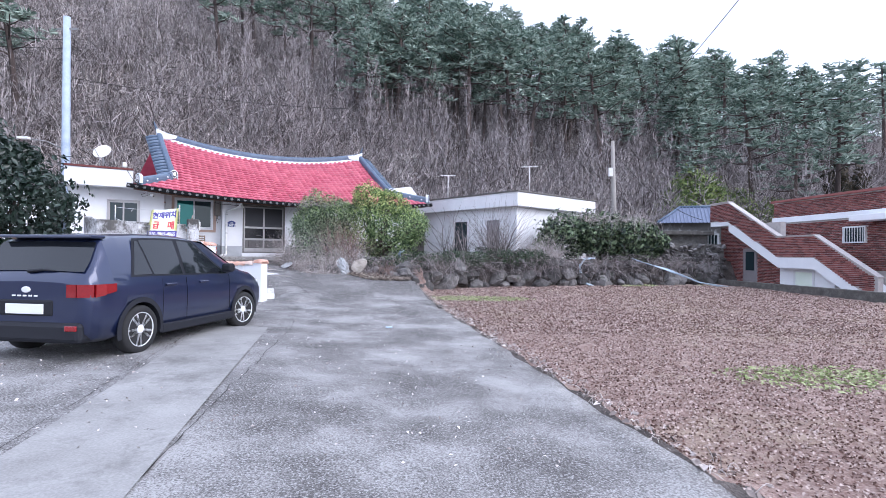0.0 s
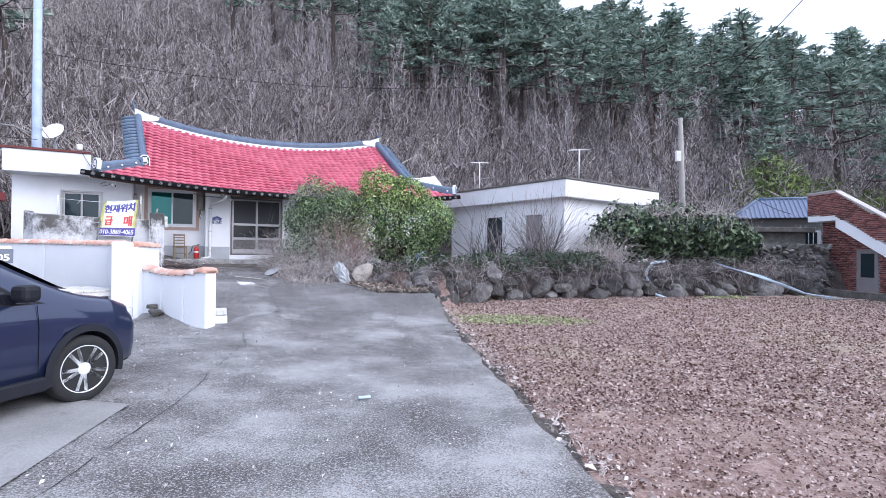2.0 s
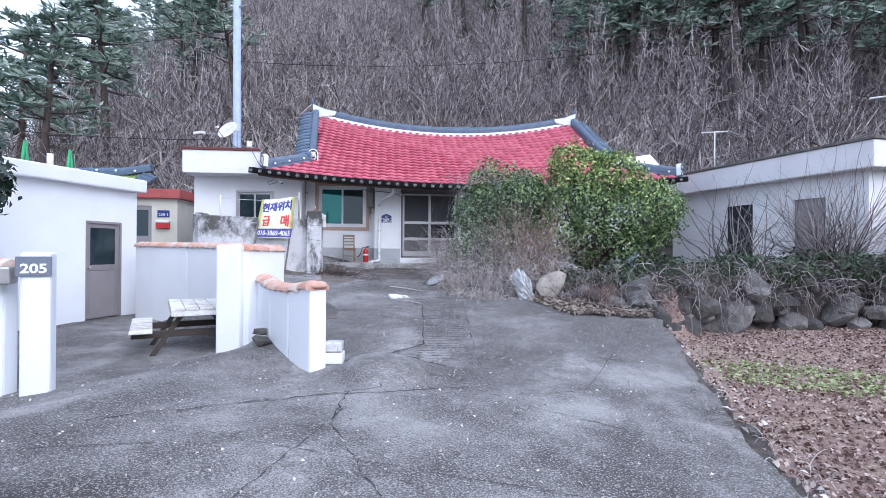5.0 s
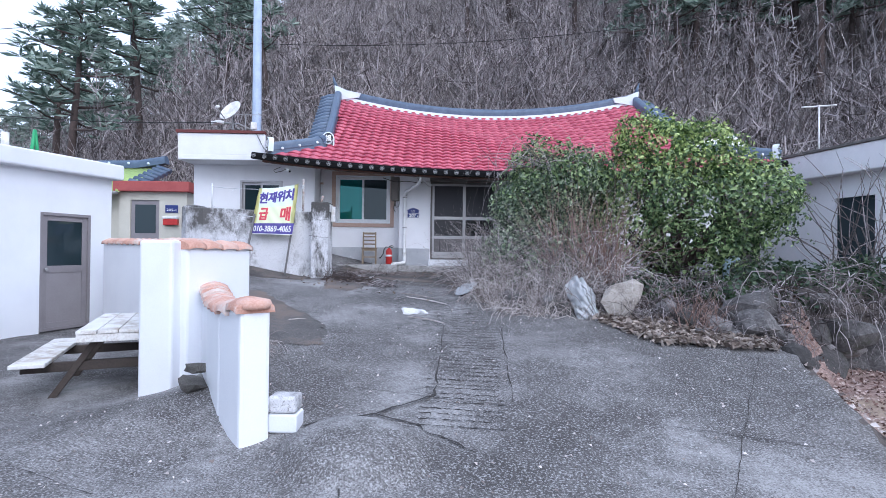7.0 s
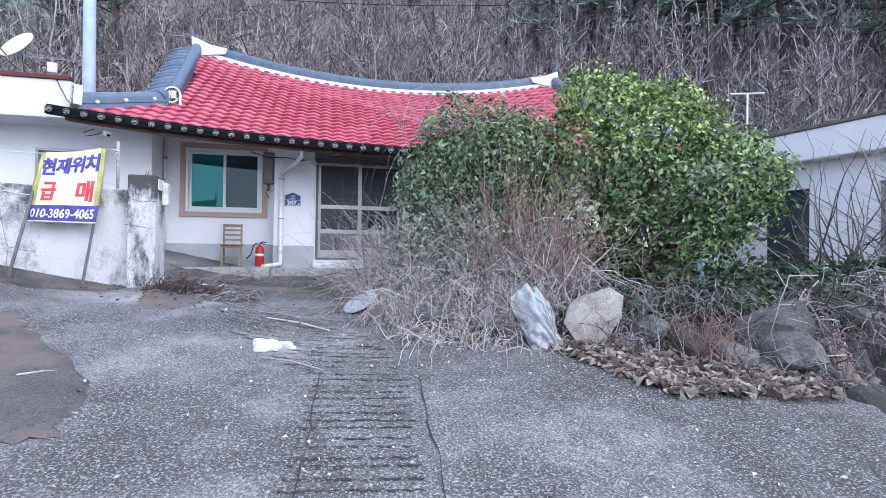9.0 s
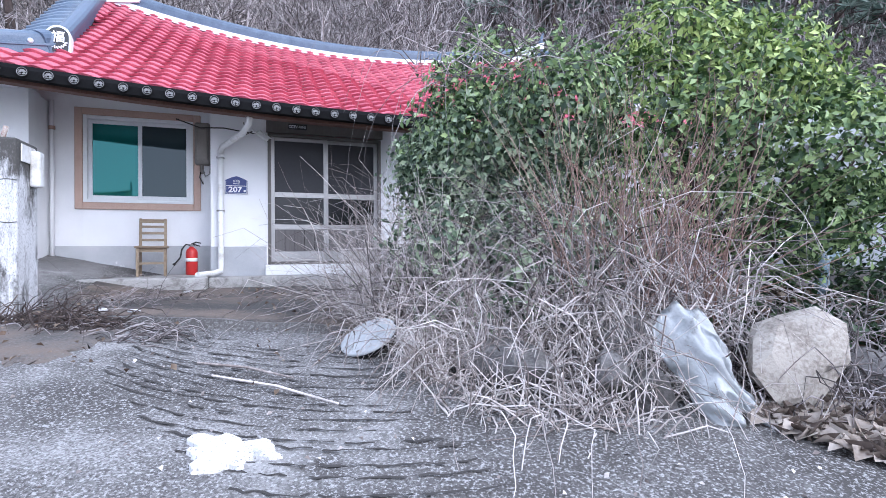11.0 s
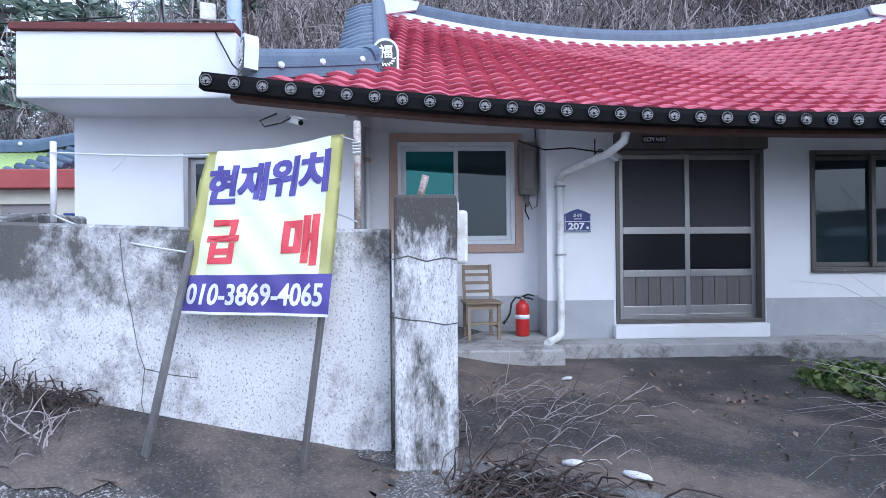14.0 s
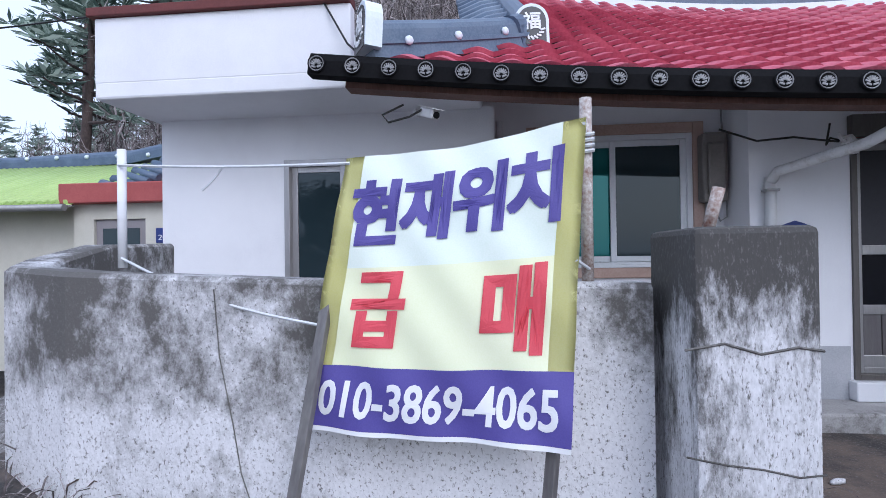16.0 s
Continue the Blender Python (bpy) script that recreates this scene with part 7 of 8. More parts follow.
M_DRYLEAF = leaf_material("dry_brown_leaves", [(0.07, 0.045, 0.032), (0.16, 0.11, 0.08), (0.28, 0.22, 0.17)], rough=0.85)
M_IVY = leaf_material("ivy_leaves", [(0.012, 0.032, 0.014), (0.03, 0.065, 0.028), (0.07, 0.115, 0.05)], rough=0.4)


def quads_at(points, normals, size, rg, aspect=1.9, bend=0.25):
    """Pointed leaves, four corners and a folded middle, at points facing roughly along normals."""
    n = len(points)
    up = rg.normal(0, 1, (n, 3))
    nrm = normals + rg.normal(0, 0.55, (n, 3))
    nrm /= np.linalg.norm(nrm, axis=1, keepdims=True) + 1e-9
    a = np.cross(nrm, up)
    a /= np.linalg.norm(a, axis=1, keepdims=True) + 1e-9
    b = np.cross(nrm, a)
    s = (size * rg.uniform(0.6, 1.3, (n, 1)))
    tip, base = points + a * s * aspect * 0.5, points - a * s * aspect * 0.5
    l, r = points + b * s * 0.5 + nrm * s * bend, points - b * s * 0.5 + nrm * s * bend
    vs = np.stack([base, l, tip, r], 1).reshape(-1, 3)
    fs = np.arange(4 * n).reshape(-1, 4)
    tri_ = np.concatenate([fs[:, [0, 1, 2]], fs[:, [0, 2, 3]]])
    return vs, tri_


def blob_points(blobs, n, rg, depth=0.35, rough=0.22):
    """Points near the uneven skins of some ellipsoids (x, y, z, rx, ry, rz)."""
    bl = np.array(blobs)
    wgt = (bl[:, 3] * bl[:, 4] * bl[:, 5]) ** (2 / 3)
    pick = rg.choice(len(bl), n, p=wgt / wgt.sum())
    d = rg.normal(0, 1, (n, 3))
    d /= np.linalg.norm(d, axis=1, keepdims=True)
    lump = np.array([noise.noise(Vector(v * 2.6) + Vector((3.1 * k, 1.7 * k, 0))) + 0.6 * noise.noise(Vector(v * 7.0) + Vector((k, 5.0, 2 * k))) for v, k in zip(d, pick)])
    rad = (1 + rough * 1.6 * lump) * (1 - depth * rg.random(n) ** 2.2)
    p = bl[pick, :3] + d * bl[pick, 3:] * rad[:, None]
    nn = d / bl[pick, 3:]
    nn /= np.linalg.norm(nn, axis=1, keepdims=True)
    keep = np.ones(n, bool)
    for k, e in enumerate(bl):
        q = np.linalg.norm((p - e[:3]) / e[3:], axis=1)
        keep &= ~((q < 0.72) & (pick != k))
    keep &= lump > -0.42
    return p[keep], nn[keep]


def link_mesh(name, me, parent=None, kind=""):
    ob = new(name, me)
    if parent is not None:
        ob.parent = parent
    if kind:
        tagged(ob, kind=kind)
    return ob


def limbs(bm, base, ends, r, rg, wob=0.12, n=5):
    for e in ends:
        base_, e = Vector(base), Vector(e)
        pts = [base_.lerp(e, t) + Vector(rg.normal(0, wob, 3)) * (math.sin(math.pi * t)) for t in np.linspace(0, 1, 6)]
        tube(bm, pts, [r * (1 - 0.8 * t) for t in np.linspace(0, 1, 6)], n)


def leafy(name, label, category, blobs, count, size, mat, seed, trunk_at, aspect=1.9, top_mat=None, depth=0.4, rough=0.3, lumps=0):
    rg = np.random.default_rng(seed)
    main = list(blobs)
    for b in main:
        for _ in range(lumps):
            d = rg.normal(0, 1, 3)
            d[2] = abs(d[2]) * 0.8 - 0.15
            d /= np.linalg.norm(d)
            s = rg.uniform(0.26, 0.46)
            blobs = blobs + [(b[0] + d[0] * b[3] * 0.85, b[1] + d[1] * b[4] * 0.85, b[2] + d[2] * b[5] * 0.85, s, s, s * rg.uniform(0.8, 1.2))]
    t = thing(name, label, category)
    bm = bmesh.new()
    limbs(bm, trunk_at, [(b[0] + rg.normal(0, 0.1), b[1], b[2] + b[5] * 0.3) for b in main for _ in range(4)], 0.05, rg)
    part("trunk", bm, M_BARK, t)
    p, nn = blob_points(blobs, count, rg, depth, rough)
    # upper leaves take their own material, a sunlit tone put into the colour
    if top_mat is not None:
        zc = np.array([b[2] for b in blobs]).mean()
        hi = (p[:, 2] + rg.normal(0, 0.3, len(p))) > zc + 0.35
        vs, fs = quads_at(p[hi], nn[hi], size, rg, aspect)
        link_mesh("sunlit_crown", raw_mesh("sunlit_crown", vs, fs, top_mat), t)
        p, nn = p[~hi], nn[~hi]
    vs, fs = quads_at(p, nn, size, rg, aspect)
    link_mesh("crown", raw_mesh("crown", vs, fs, mat), t)
    return t


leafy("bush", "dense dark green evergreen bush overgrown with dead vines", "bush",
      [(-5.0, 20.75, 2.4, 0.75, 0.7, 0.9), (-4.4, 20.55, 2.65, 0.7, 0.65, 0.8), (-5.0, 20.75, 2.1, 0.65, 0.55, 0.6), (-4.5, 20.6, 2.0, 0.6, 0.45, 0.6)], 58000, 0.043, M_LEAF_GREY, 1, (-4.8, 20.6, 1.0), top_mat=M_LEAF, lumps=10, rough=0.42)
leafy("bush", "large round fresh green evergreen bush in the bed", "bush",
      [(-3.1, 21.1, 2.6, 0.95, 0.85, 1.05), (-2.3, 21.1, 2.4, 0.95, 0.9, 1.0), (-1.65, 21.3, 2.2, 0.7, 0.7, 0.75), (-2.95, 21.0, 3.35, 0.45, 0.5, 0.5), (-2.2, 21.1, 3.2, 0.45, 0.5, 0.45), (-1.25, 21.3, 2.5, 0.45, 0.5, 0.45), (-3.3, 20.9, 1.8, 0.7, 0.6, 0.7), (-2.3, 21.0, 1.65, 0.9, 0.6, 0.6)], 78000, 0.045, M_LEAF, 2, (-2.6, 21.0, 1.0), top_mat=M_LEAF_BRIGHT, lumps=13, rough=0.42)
leafy("fatsia_bush", "dark evergreen bush with large leaves over the wall", "bush",
      [(5.6, 24.0, 2.2, 1.3, 0.9, 0.95), (7.0, 24.2, 2.25, 1.4, 0.9, 1.0), (8.4, 24.3, 2.1, 1.2, 0.9, 0.95), (9.2, 24.4, 1.9, 0.9, 0.8, 0.8)], 17000, 0.10, M_FATSIA, 3, (7.2, 24.4, 1.1), lumps=5)
leafy("camellia_tree", "dark glossy camellia tree behind the yard wall", "tree",
      [(-8.75, 11.3, 2.3, 1.05, 0.85, 1.0), (-9.8, 11.2, 2.9, 1.2, 1.0, 1.2), (-11.0, 10.9, 2.9, 1.2, 1.0, 1.3), (-9.2, 11.4, 1.6, 1.1, 0.8, 0.7)], 20000, 0.075, M_LEAF_DARK, 4, (-9.8, 11.3, 0.1), depth=0.5, lumps=5)
leafy("bamboo_clump", "yellow-green bamboo thicket behind the blue roof", "bamboo",
      [(18.5, 38.5, 5.2, 2.2, 1.6, 2.2), (21.0, 39.5, 4.6, 2.4, 1.8, 1.7), (24.0, 40.0, 4.2, 2.4, 1.8, 1.5), (16.5, 37.5, 4.2, 1.5, 1.4, 1.4)], 12000, 0.11, M_BAMBOO, 5, (20, 39, 2.0), aspect=3.5, rough=0.35)
leafy("ivy", "ivy creeping over the top of the boulder wall", "ivy",
      [(-0.9, 20.6, 1.1, 0.9, 0.8, 0.3), (0.6, 21.3, 1.15, 1.2, 0.7, 0.32), (2.2, 22.0, 1.2, 1.3, 0.6, 0.36), (3.6, 22.4, 1.2, 0.9, 0.5, 0.4), (-1.6, 19.3, 0.95, 0.8, 0.5, 0.25), (-2.7, 19.2, 0.95, 0.6, 0.4, 0.22)], 14000, 0.055, M_IVY, 6, (0.8, 21.6, 1.0), aspect=1.2)
leafy("undergrowth", "grey-green undergrowth inside the dead brush", "undergrowth",
      [(-5.0, 19.7, 1.35, 0.7, 0.55, 0.55), (-4.2, 19.5, 1.3, 0.7, 0.5, 0.5), (-4.6, 18.95, 0.95, 0.6, 0.25, 0.25)], 5000, 0.045, M_LEAF_GREY, 8, (-4.6, 19.7, 1.0))
leafy("groundcover", "low pale green groundcover beside the door step", "weeds", [(-6.25, 21.6, 1.08, 0.5, 0.4, 0.13)], 1600, 0.05, M_BAMBOO, 7, (-6.2, 21.6, 1.0), aspect=1.3)


def strands(count, place, rg, length, r, droop, lift=0.6, segs=7, spread=1.0):
    """Arching stems, three-sided: place() gives root and a first heading."""
    vs, fs, base = [], [], 0
    for _ in range(count):
        p, d = place(rg)
        p, d = np.array(p, float), np.array(d, float)
        ln = length * rg.uniform(0.5, 1.3)
        step = ln / segs
        side = np.cross(d, rg.normal(0, 1, 3))
        side /= np.linalg.norm(side) + 1e-9
        for k in range(segs + 1):
            rad = r * (1 - 0.75 * k / segs)
            up = np.cross(d, side)
            for a in (0, 2.09, 4.19):
                vs.append(p + rad * (side * math.cos(a) + up * math.sin(a)))
            if k < segs:
                for a in range(3):
                    q = base + 3 * k
                    fs.append((q + a, q + (a + 1) % 3, q + 3 + (a + 1) % 3, q + 3 + a))
            d = d + rg.normal(0, 0.22 * spread, 3) + np.array([0, 0, -droop * (k / segs)])
            d /= np.linalg.norm(d) + 1e-9
            p = p + d * step
        base += 3 * (segs + 1)
    return np.array(vs), np.array(fs)


def stems(name, label, category, count, place, length, r, droop, mat, seed, spread=1.0):
    rg = np.random.default_rng(seed)
    vs, fs = strands(count, place, rg, length, r, droop, spread=spread)
    ob = new(name, raw_mesh(name, vs, fs, mat))
    return tagged(ob, label, category, kind="stuff")


def in_box(x0, x1, y0, y1, z, up=(0, 0, 1), tilt=0.5, follow=True):
    def f(rg):
        x, y = rg.uniform(x0, x1), rg.uniform(y0, y1)
        zz = float(ground_height(x, y)) if z is None else z
        d = np.array(up, float) + rg.normal(0, tilt, 3)
        d[2] = abs(d[2]) * (1 if up[2] >= 0 else -1)
        return (x, y, zz), d / np.linalg.norm(d)
    return f


stems("dead_brush", "tangle of grey dead stems before the bush", "brush", 620, in_box(-5.6, -3.4, 18.8, 20.0, None, tilt=0.8), 1.3, 0.006, 1.0, M_TWIG_PALE, 21, spread=1.7)
stems("dead_brush", "pale dead vines arching over the stones", "brush", 1100, in_box(-4.95, -3.6, 18.5, 19.5, None, (0.0, -0.25, 0.75), tilt=0.6), 1.2, 0.0075, 1.1, M_TWIG_PALE, 22, spread=2.4)
stems("dead_brush", "dense upright grey-brown dead stems before the bush", "brush", 900, in_box(-5.5, -3.3, 18.9, 20.0, None, (0, -0.1, 1), tilt=0.5), 1.35, 0.006, 0.5, M_TWIG, 20, spread=1.2)
stems("dead_vines", "thick pale curling dead vines over the stones", "vine", 620, in_box(-4.9, -3.0, 18.6, 19.7, None, (0, -0.2, 0.9), tilt=0.7), 1.7, 0.0065, 1.0, M_TWIG_PALE, 61, spread=2.8)
stems("fine_twigs", "fine pale twigs reaching towards the door", "brush", 500, in_box(-6.0, -5.0, 19.2, 20.6, None, (-0.3, 0, 0.9), tilt=0.45), 1.3, 0.004, 0.15, M_TWIG_PALE, 62, spread=1.3)
stems("fallen_twigs", "dark heap of twigs and roots against the gate threshold", "twigs", 420, in_box(-8.6, -7.6, 18.45, 18.85, None, (1, 0.15, 0.25), tilt=0.35), 0.45, 0.008, 0.9, M_BARK, 63, spread=1.6)
stems("fallen_twigs", "dry weeds fallen over the court inside the gate", "twigs", 260, in_box(-9.2, -7.9, 19.1, 20.4, None, (1, 0.2, 0.3), tilt=0.4), 0.6, 0.004, 0.8, M_TWIG, 64, spread=1.2)
stems("dead_weeds", "clump of dark dead weeds at the garden wall foot", "weeds", 260, in_box(-11.05, -10.5, 17.6, 17.95, None, (0, -0.2, 0.5), tilt=0.8), 0.28, 0.007, 1.0, M_BARK, 65, spread=1.6)
stems("dry_shrub", "small reddish dry shrub among the leaves", "shrub", 120, in_box(-2.2, -1.7, 18.3, 18.6, None, tilt=0.4), 0.5, 0.005, 0.1, M_TWIG_RED, 66, spread=0.7)
stems("dry_shrub", "upright reddish-brown dry shrub", "shrub", 260, in_box(-4.2, -3.1, 18.9, 19.7, None, (0.1, 0, 1), tilt=0.35), 1.5, 0.006, 0.1, M_TWIG_RED, 23, spread=0.6)
stems("dead_brush", "fine grey twigs leaning towards the door", "brush", 420, in_box(-5.9, -4.7, 19.3, 20.4, None, (-0.3, -0.15, 0.8), tilt=0.4), 1.5, 0.005, 0.35, M_TWIG_PALE, 24, spread=1.9)
stems("hanging_vines", "dry vines hanging over the bush", "vine", 60, in_box(-5.4, -3.6, 19.5, 20.3, 3.1, (0.0, -0.5, 0.4), tilt=0.5), 1.5, 0.006, 1.4, M_TWIG, 25)
stems("fallen_twigs", "fallen dead twigs at the foot of the stones", "twigs", 300, in_box(-4.8, -3.7, 17.85, 18.5, None, (0.1, 0, 0.12), tilt=0.6), 0.8, 0.006, 1.2, M_TWIG_PALE, 26, spread=2.0)
stems("fallen_twigs", "heap of dark twigs beside the gate post", "twigs", 200, in_box(-8.4, -6.9, 18.3, 18.75, None, (1, 0.3, 0.06), tilt=0.2), 0.45, 0.006, 0.9, M_TWIG, 27)
stems("fallen_twigs", "dry twigs on the ground before the ledge", "twigs", 90, in_box(-9.2, -7.6, 19.2, 20.6, None, (1, 0.3, 0.06), tilt=0.15), 0.4, 0.004, 0.7, M_TWIG, 28)
stems("bare_shrub", "bare twiggy shrub before the shed wall", "shrub", 260, in_box(1.9, 2.7, 22.3, 23.0, 1.1, tilt=0.45), 2.3, 0.012, 0.05, M_TWIG, 29, spread=0.8)
stems("bare_shrub", "bare dark branches beside the shed", "shrub", 60, in_box(-0.2, 1.2, 21.8, 22.8, 1.1, tilt=0.5), 2.2, 0.016, 0.05, M_TWIG, 30)
stems("dry_grass", "tuft of tall pale dry grass on the wall", "grass", 520, in_box(3.6, 5.0, 22.6, 23.3, 1.1, tilt=0.35), 1.3, 0.007, 0.5, M_TWIG_PALE, 31)
stems("dead_vines", "grey dead vines over the dark bush", "vine", 360, in_box(5.2, 9.2, 23.5, 24.6, 2.9, (0, -0.4, 0.5), tilt=0.7), 1.2, 0.010, 1.2, M_TWIG_PALE, 32)
stems("dead_vines", "dead vines and roots over the boulder wall", "vine", 1500, lambda r: ((lambda q: ((q, float(rw_y(q)) + r.uniform(-0.3, 0.45), r.uniform(0.6, 1.35)), np.array([r.normal(0, 0.6), -0.5, r.normal(0.1, 0.3)])))(r.uniform(-1.2, 12.5))), 0.9, 0.009, 1.3, M_TWIG, 33, spread=1.8)
stems("dead_vines", "dead vines and roots over the garden bed stones", "vine", 800, in_box(-3.3, -0.9, 18.35, 19.3, None, (0.2, -0.5, 0.35), tilt=0.5), 0.7, 0.007, 1.2, M_TWIG, 41, spread=2.0)
stems("dry_grass", "tuft of straw-coloured dry grass at the yard wall foot", "grass", 170, in_box(-5.97, -5.82, 14.62, 14.82, None, tilt=0.5), 0.4, 0.005, 0.8, M_TWIG_PALE, 42)
stems("dry_grass", "tuft of bleached dry grass by the lid", "grass", 140, in_box(-5.05, -4.85, 18.25, 18.4, None, tilt=0.35), 0.55, 0.005, 0.7, M_TWIG_PALE, 34)
stems("dry_grass", "dry weeds at the foot of the garden wall", "grass", 160, in_box(-11.4, -10.2, 17.2, 17.6, None, tilt=0.7), 0.3, 0.006, 0.6, M_TWIG, 35)
stems("dry_grass", "dry grass along the field edge", "grass", 420, lambda rg: ((lambda y: ((edge_x(y) + rg.uniform(0.05, 0.3), y, float(ground_height(edge_x(y) + 0.3, y))), np.array([rg.normal(0, 0.6), rg.normal(0, 0.6), 0.7])))(rg.uniform(2, 18))), 0.22, 0.005, 0.8, M_TWIG_PALE, 36)


# --- hill growth ---
def twig_template(rg, kind):
    """Flat thin blades along random branching lines: kind bush, sapling or tall."""
    segs = []
    if kind == "bush":
        for _ in range(26):
            a = rg.uniform(0, 2 * math.pi)
            d = np.array([math.cos(a) * rg.uniform(0.2, 0.8), math.sin(a) * rg.uniform(0.2, 0.8), 1.0])
            h = rg.uniform(0.6, 1.15)
            p = np.array([rg.normal(0, 0.12), rg.normal(0, 0.12), 0.0])
            for k in range(3):
                q = p + d * h / 3 + rg.normal(0, 0.06, 3)
                segs.append((p, q, 0.016 * (1 - 0.25 * k)))
                if k:
                    segs.append((q, q + rg.normal(0, 0.22, 3) + np.array([0, 0, 0.12]), 0.008))
                p = q
    else:
        n = 9
        p = np.zeros(3)
        for k in range(n):
            q = p + np.array([rg.normal(0, 0.02), rg.normal(0, 0.02), 1 / n])
            segs.append((p, q, 0.011 * (1 - 0.07 * k)))
            if k > 2:
                for _ in range(4):
                    a = rg.uniform(0, 2 * math.pi)
                    ln = rg.uniform(0.08, 0.24) * (1.2 - k / n)
                    e = q + np.array([math.cos(a) * ln, math.sin(a) * ln, ln * rg.uniform(0.4, 1.2)])
                    segs.append((q, e, 0.0045))
                    segs.append((e, e + rg.normal(0, 0.05, 3) + np.array([0, 0, 0.06]), 0.003))
                    segs.append(((q + e) / 2, (q + e) / 2 + rg.normal(0, 0.06, 3) + np.array([0, 0, 0.04]), 0.003))
            p = q
    vs, fs = [], []
    for p, q, w in segs:
        d = q - p
        s = np.cross(d, rg.normal(0, 1, 3))
        s /= np.linalg.norm(s) + 1e-9
        k = len(vs)
        vs += [p - s * w, p + s * w, q + s * w * 0.6, q - s * w * 0.6]
        fs.append((k, k + 1, k + 2, k + 3))
    return np.array(vs), np.array(fs)


def scatter(name, label, category, templates, spots, mat):
    """Many grown things as one mesh: spots of (x, y, size, height, turn)."""
    vs, fs, base = [], [], 0
    for i, (x, y, z, s, h, a) in enumerate(spots):
        tv, tf = templates[i % len(templates)]
        c, q = math.cos(a), math.sin(a)
        v = tv * np.array([s, s, h])
        v = np.stack([v[:, 0] * c - v[:, 1] * q, v[:, 0] * q + v[:, 1] * c, v[:, 2]], 1) + np.array([x, y, z])
        vs.append(v)
        fs.append(tf + base)
        base += len(tv)
    ob = new(name, raw_mesh(name, np.concatenate(vs), np.concatenate(fs), mat))
    return tagged(ob, label, category, kind="stuff")


rg = np.random.default_rng(77)
bush_t = [twig_template(rg, "bush") for _ in range(9)]
sap_t = [twig_template(rg, "sapling") for _ in range(9)]


def hill_spots(n, az0, az1, d0, d1, power=1.0):
    """Spots on the hill by bearing and distance from the drive."""
    az = np.radians(rg.uniform(az0, az1, n))
    d = d0 + (d1 - d0) * rg.random(n) ** power
    x, y = -np.sin(az) * d, 8 + np.cos(az) * d
    ok = hill_height(x, y) > 0.6
    x, y = x[ok], y[ok]
    return x, y, ground_height(x, y)


x, y, z = hill_spots(3000, -48, 82, 22, 75, 1.2)
scatter("hill_brush", "grey-brown leafless brush covering the hillside", "brush", bush_t, [(a, b, c - 0.1, rg.uniform(1.3, 2.6), rg.uniform(1.5, 3.4), rg.uniform(0, 6.3)) for a, b, c in zip(x, y, z)], M_TWIG)
x, y, z = hill_spots(700, -45, 82, 22, 60, 1.0)
scatter("hill_brush", "pale dry brush and vines at the hill's foot", "brush", bush_t, [(a, b, c - 0.1, rg.uniform(1.5, 2.8), rg.uniform(1.4, 2.6), rg.uniform(0, 6.3)) for a, b, c in zip(x, y, z)], M_TWIG_PALE)
x, y, z = hill_spots(2300, -48, 85, 28, 140, 1.2)
scatter("hill_saplings", "slender leafless trees on the hillside", "trees", sap_t, [(a, b, c - 0.2, rg.uniform(3.5, 6), rg.uniform(4, 8.5), rg.uniform(0, 6.3)) for a, b, c in zip(x, y, z)], M_TWIG)


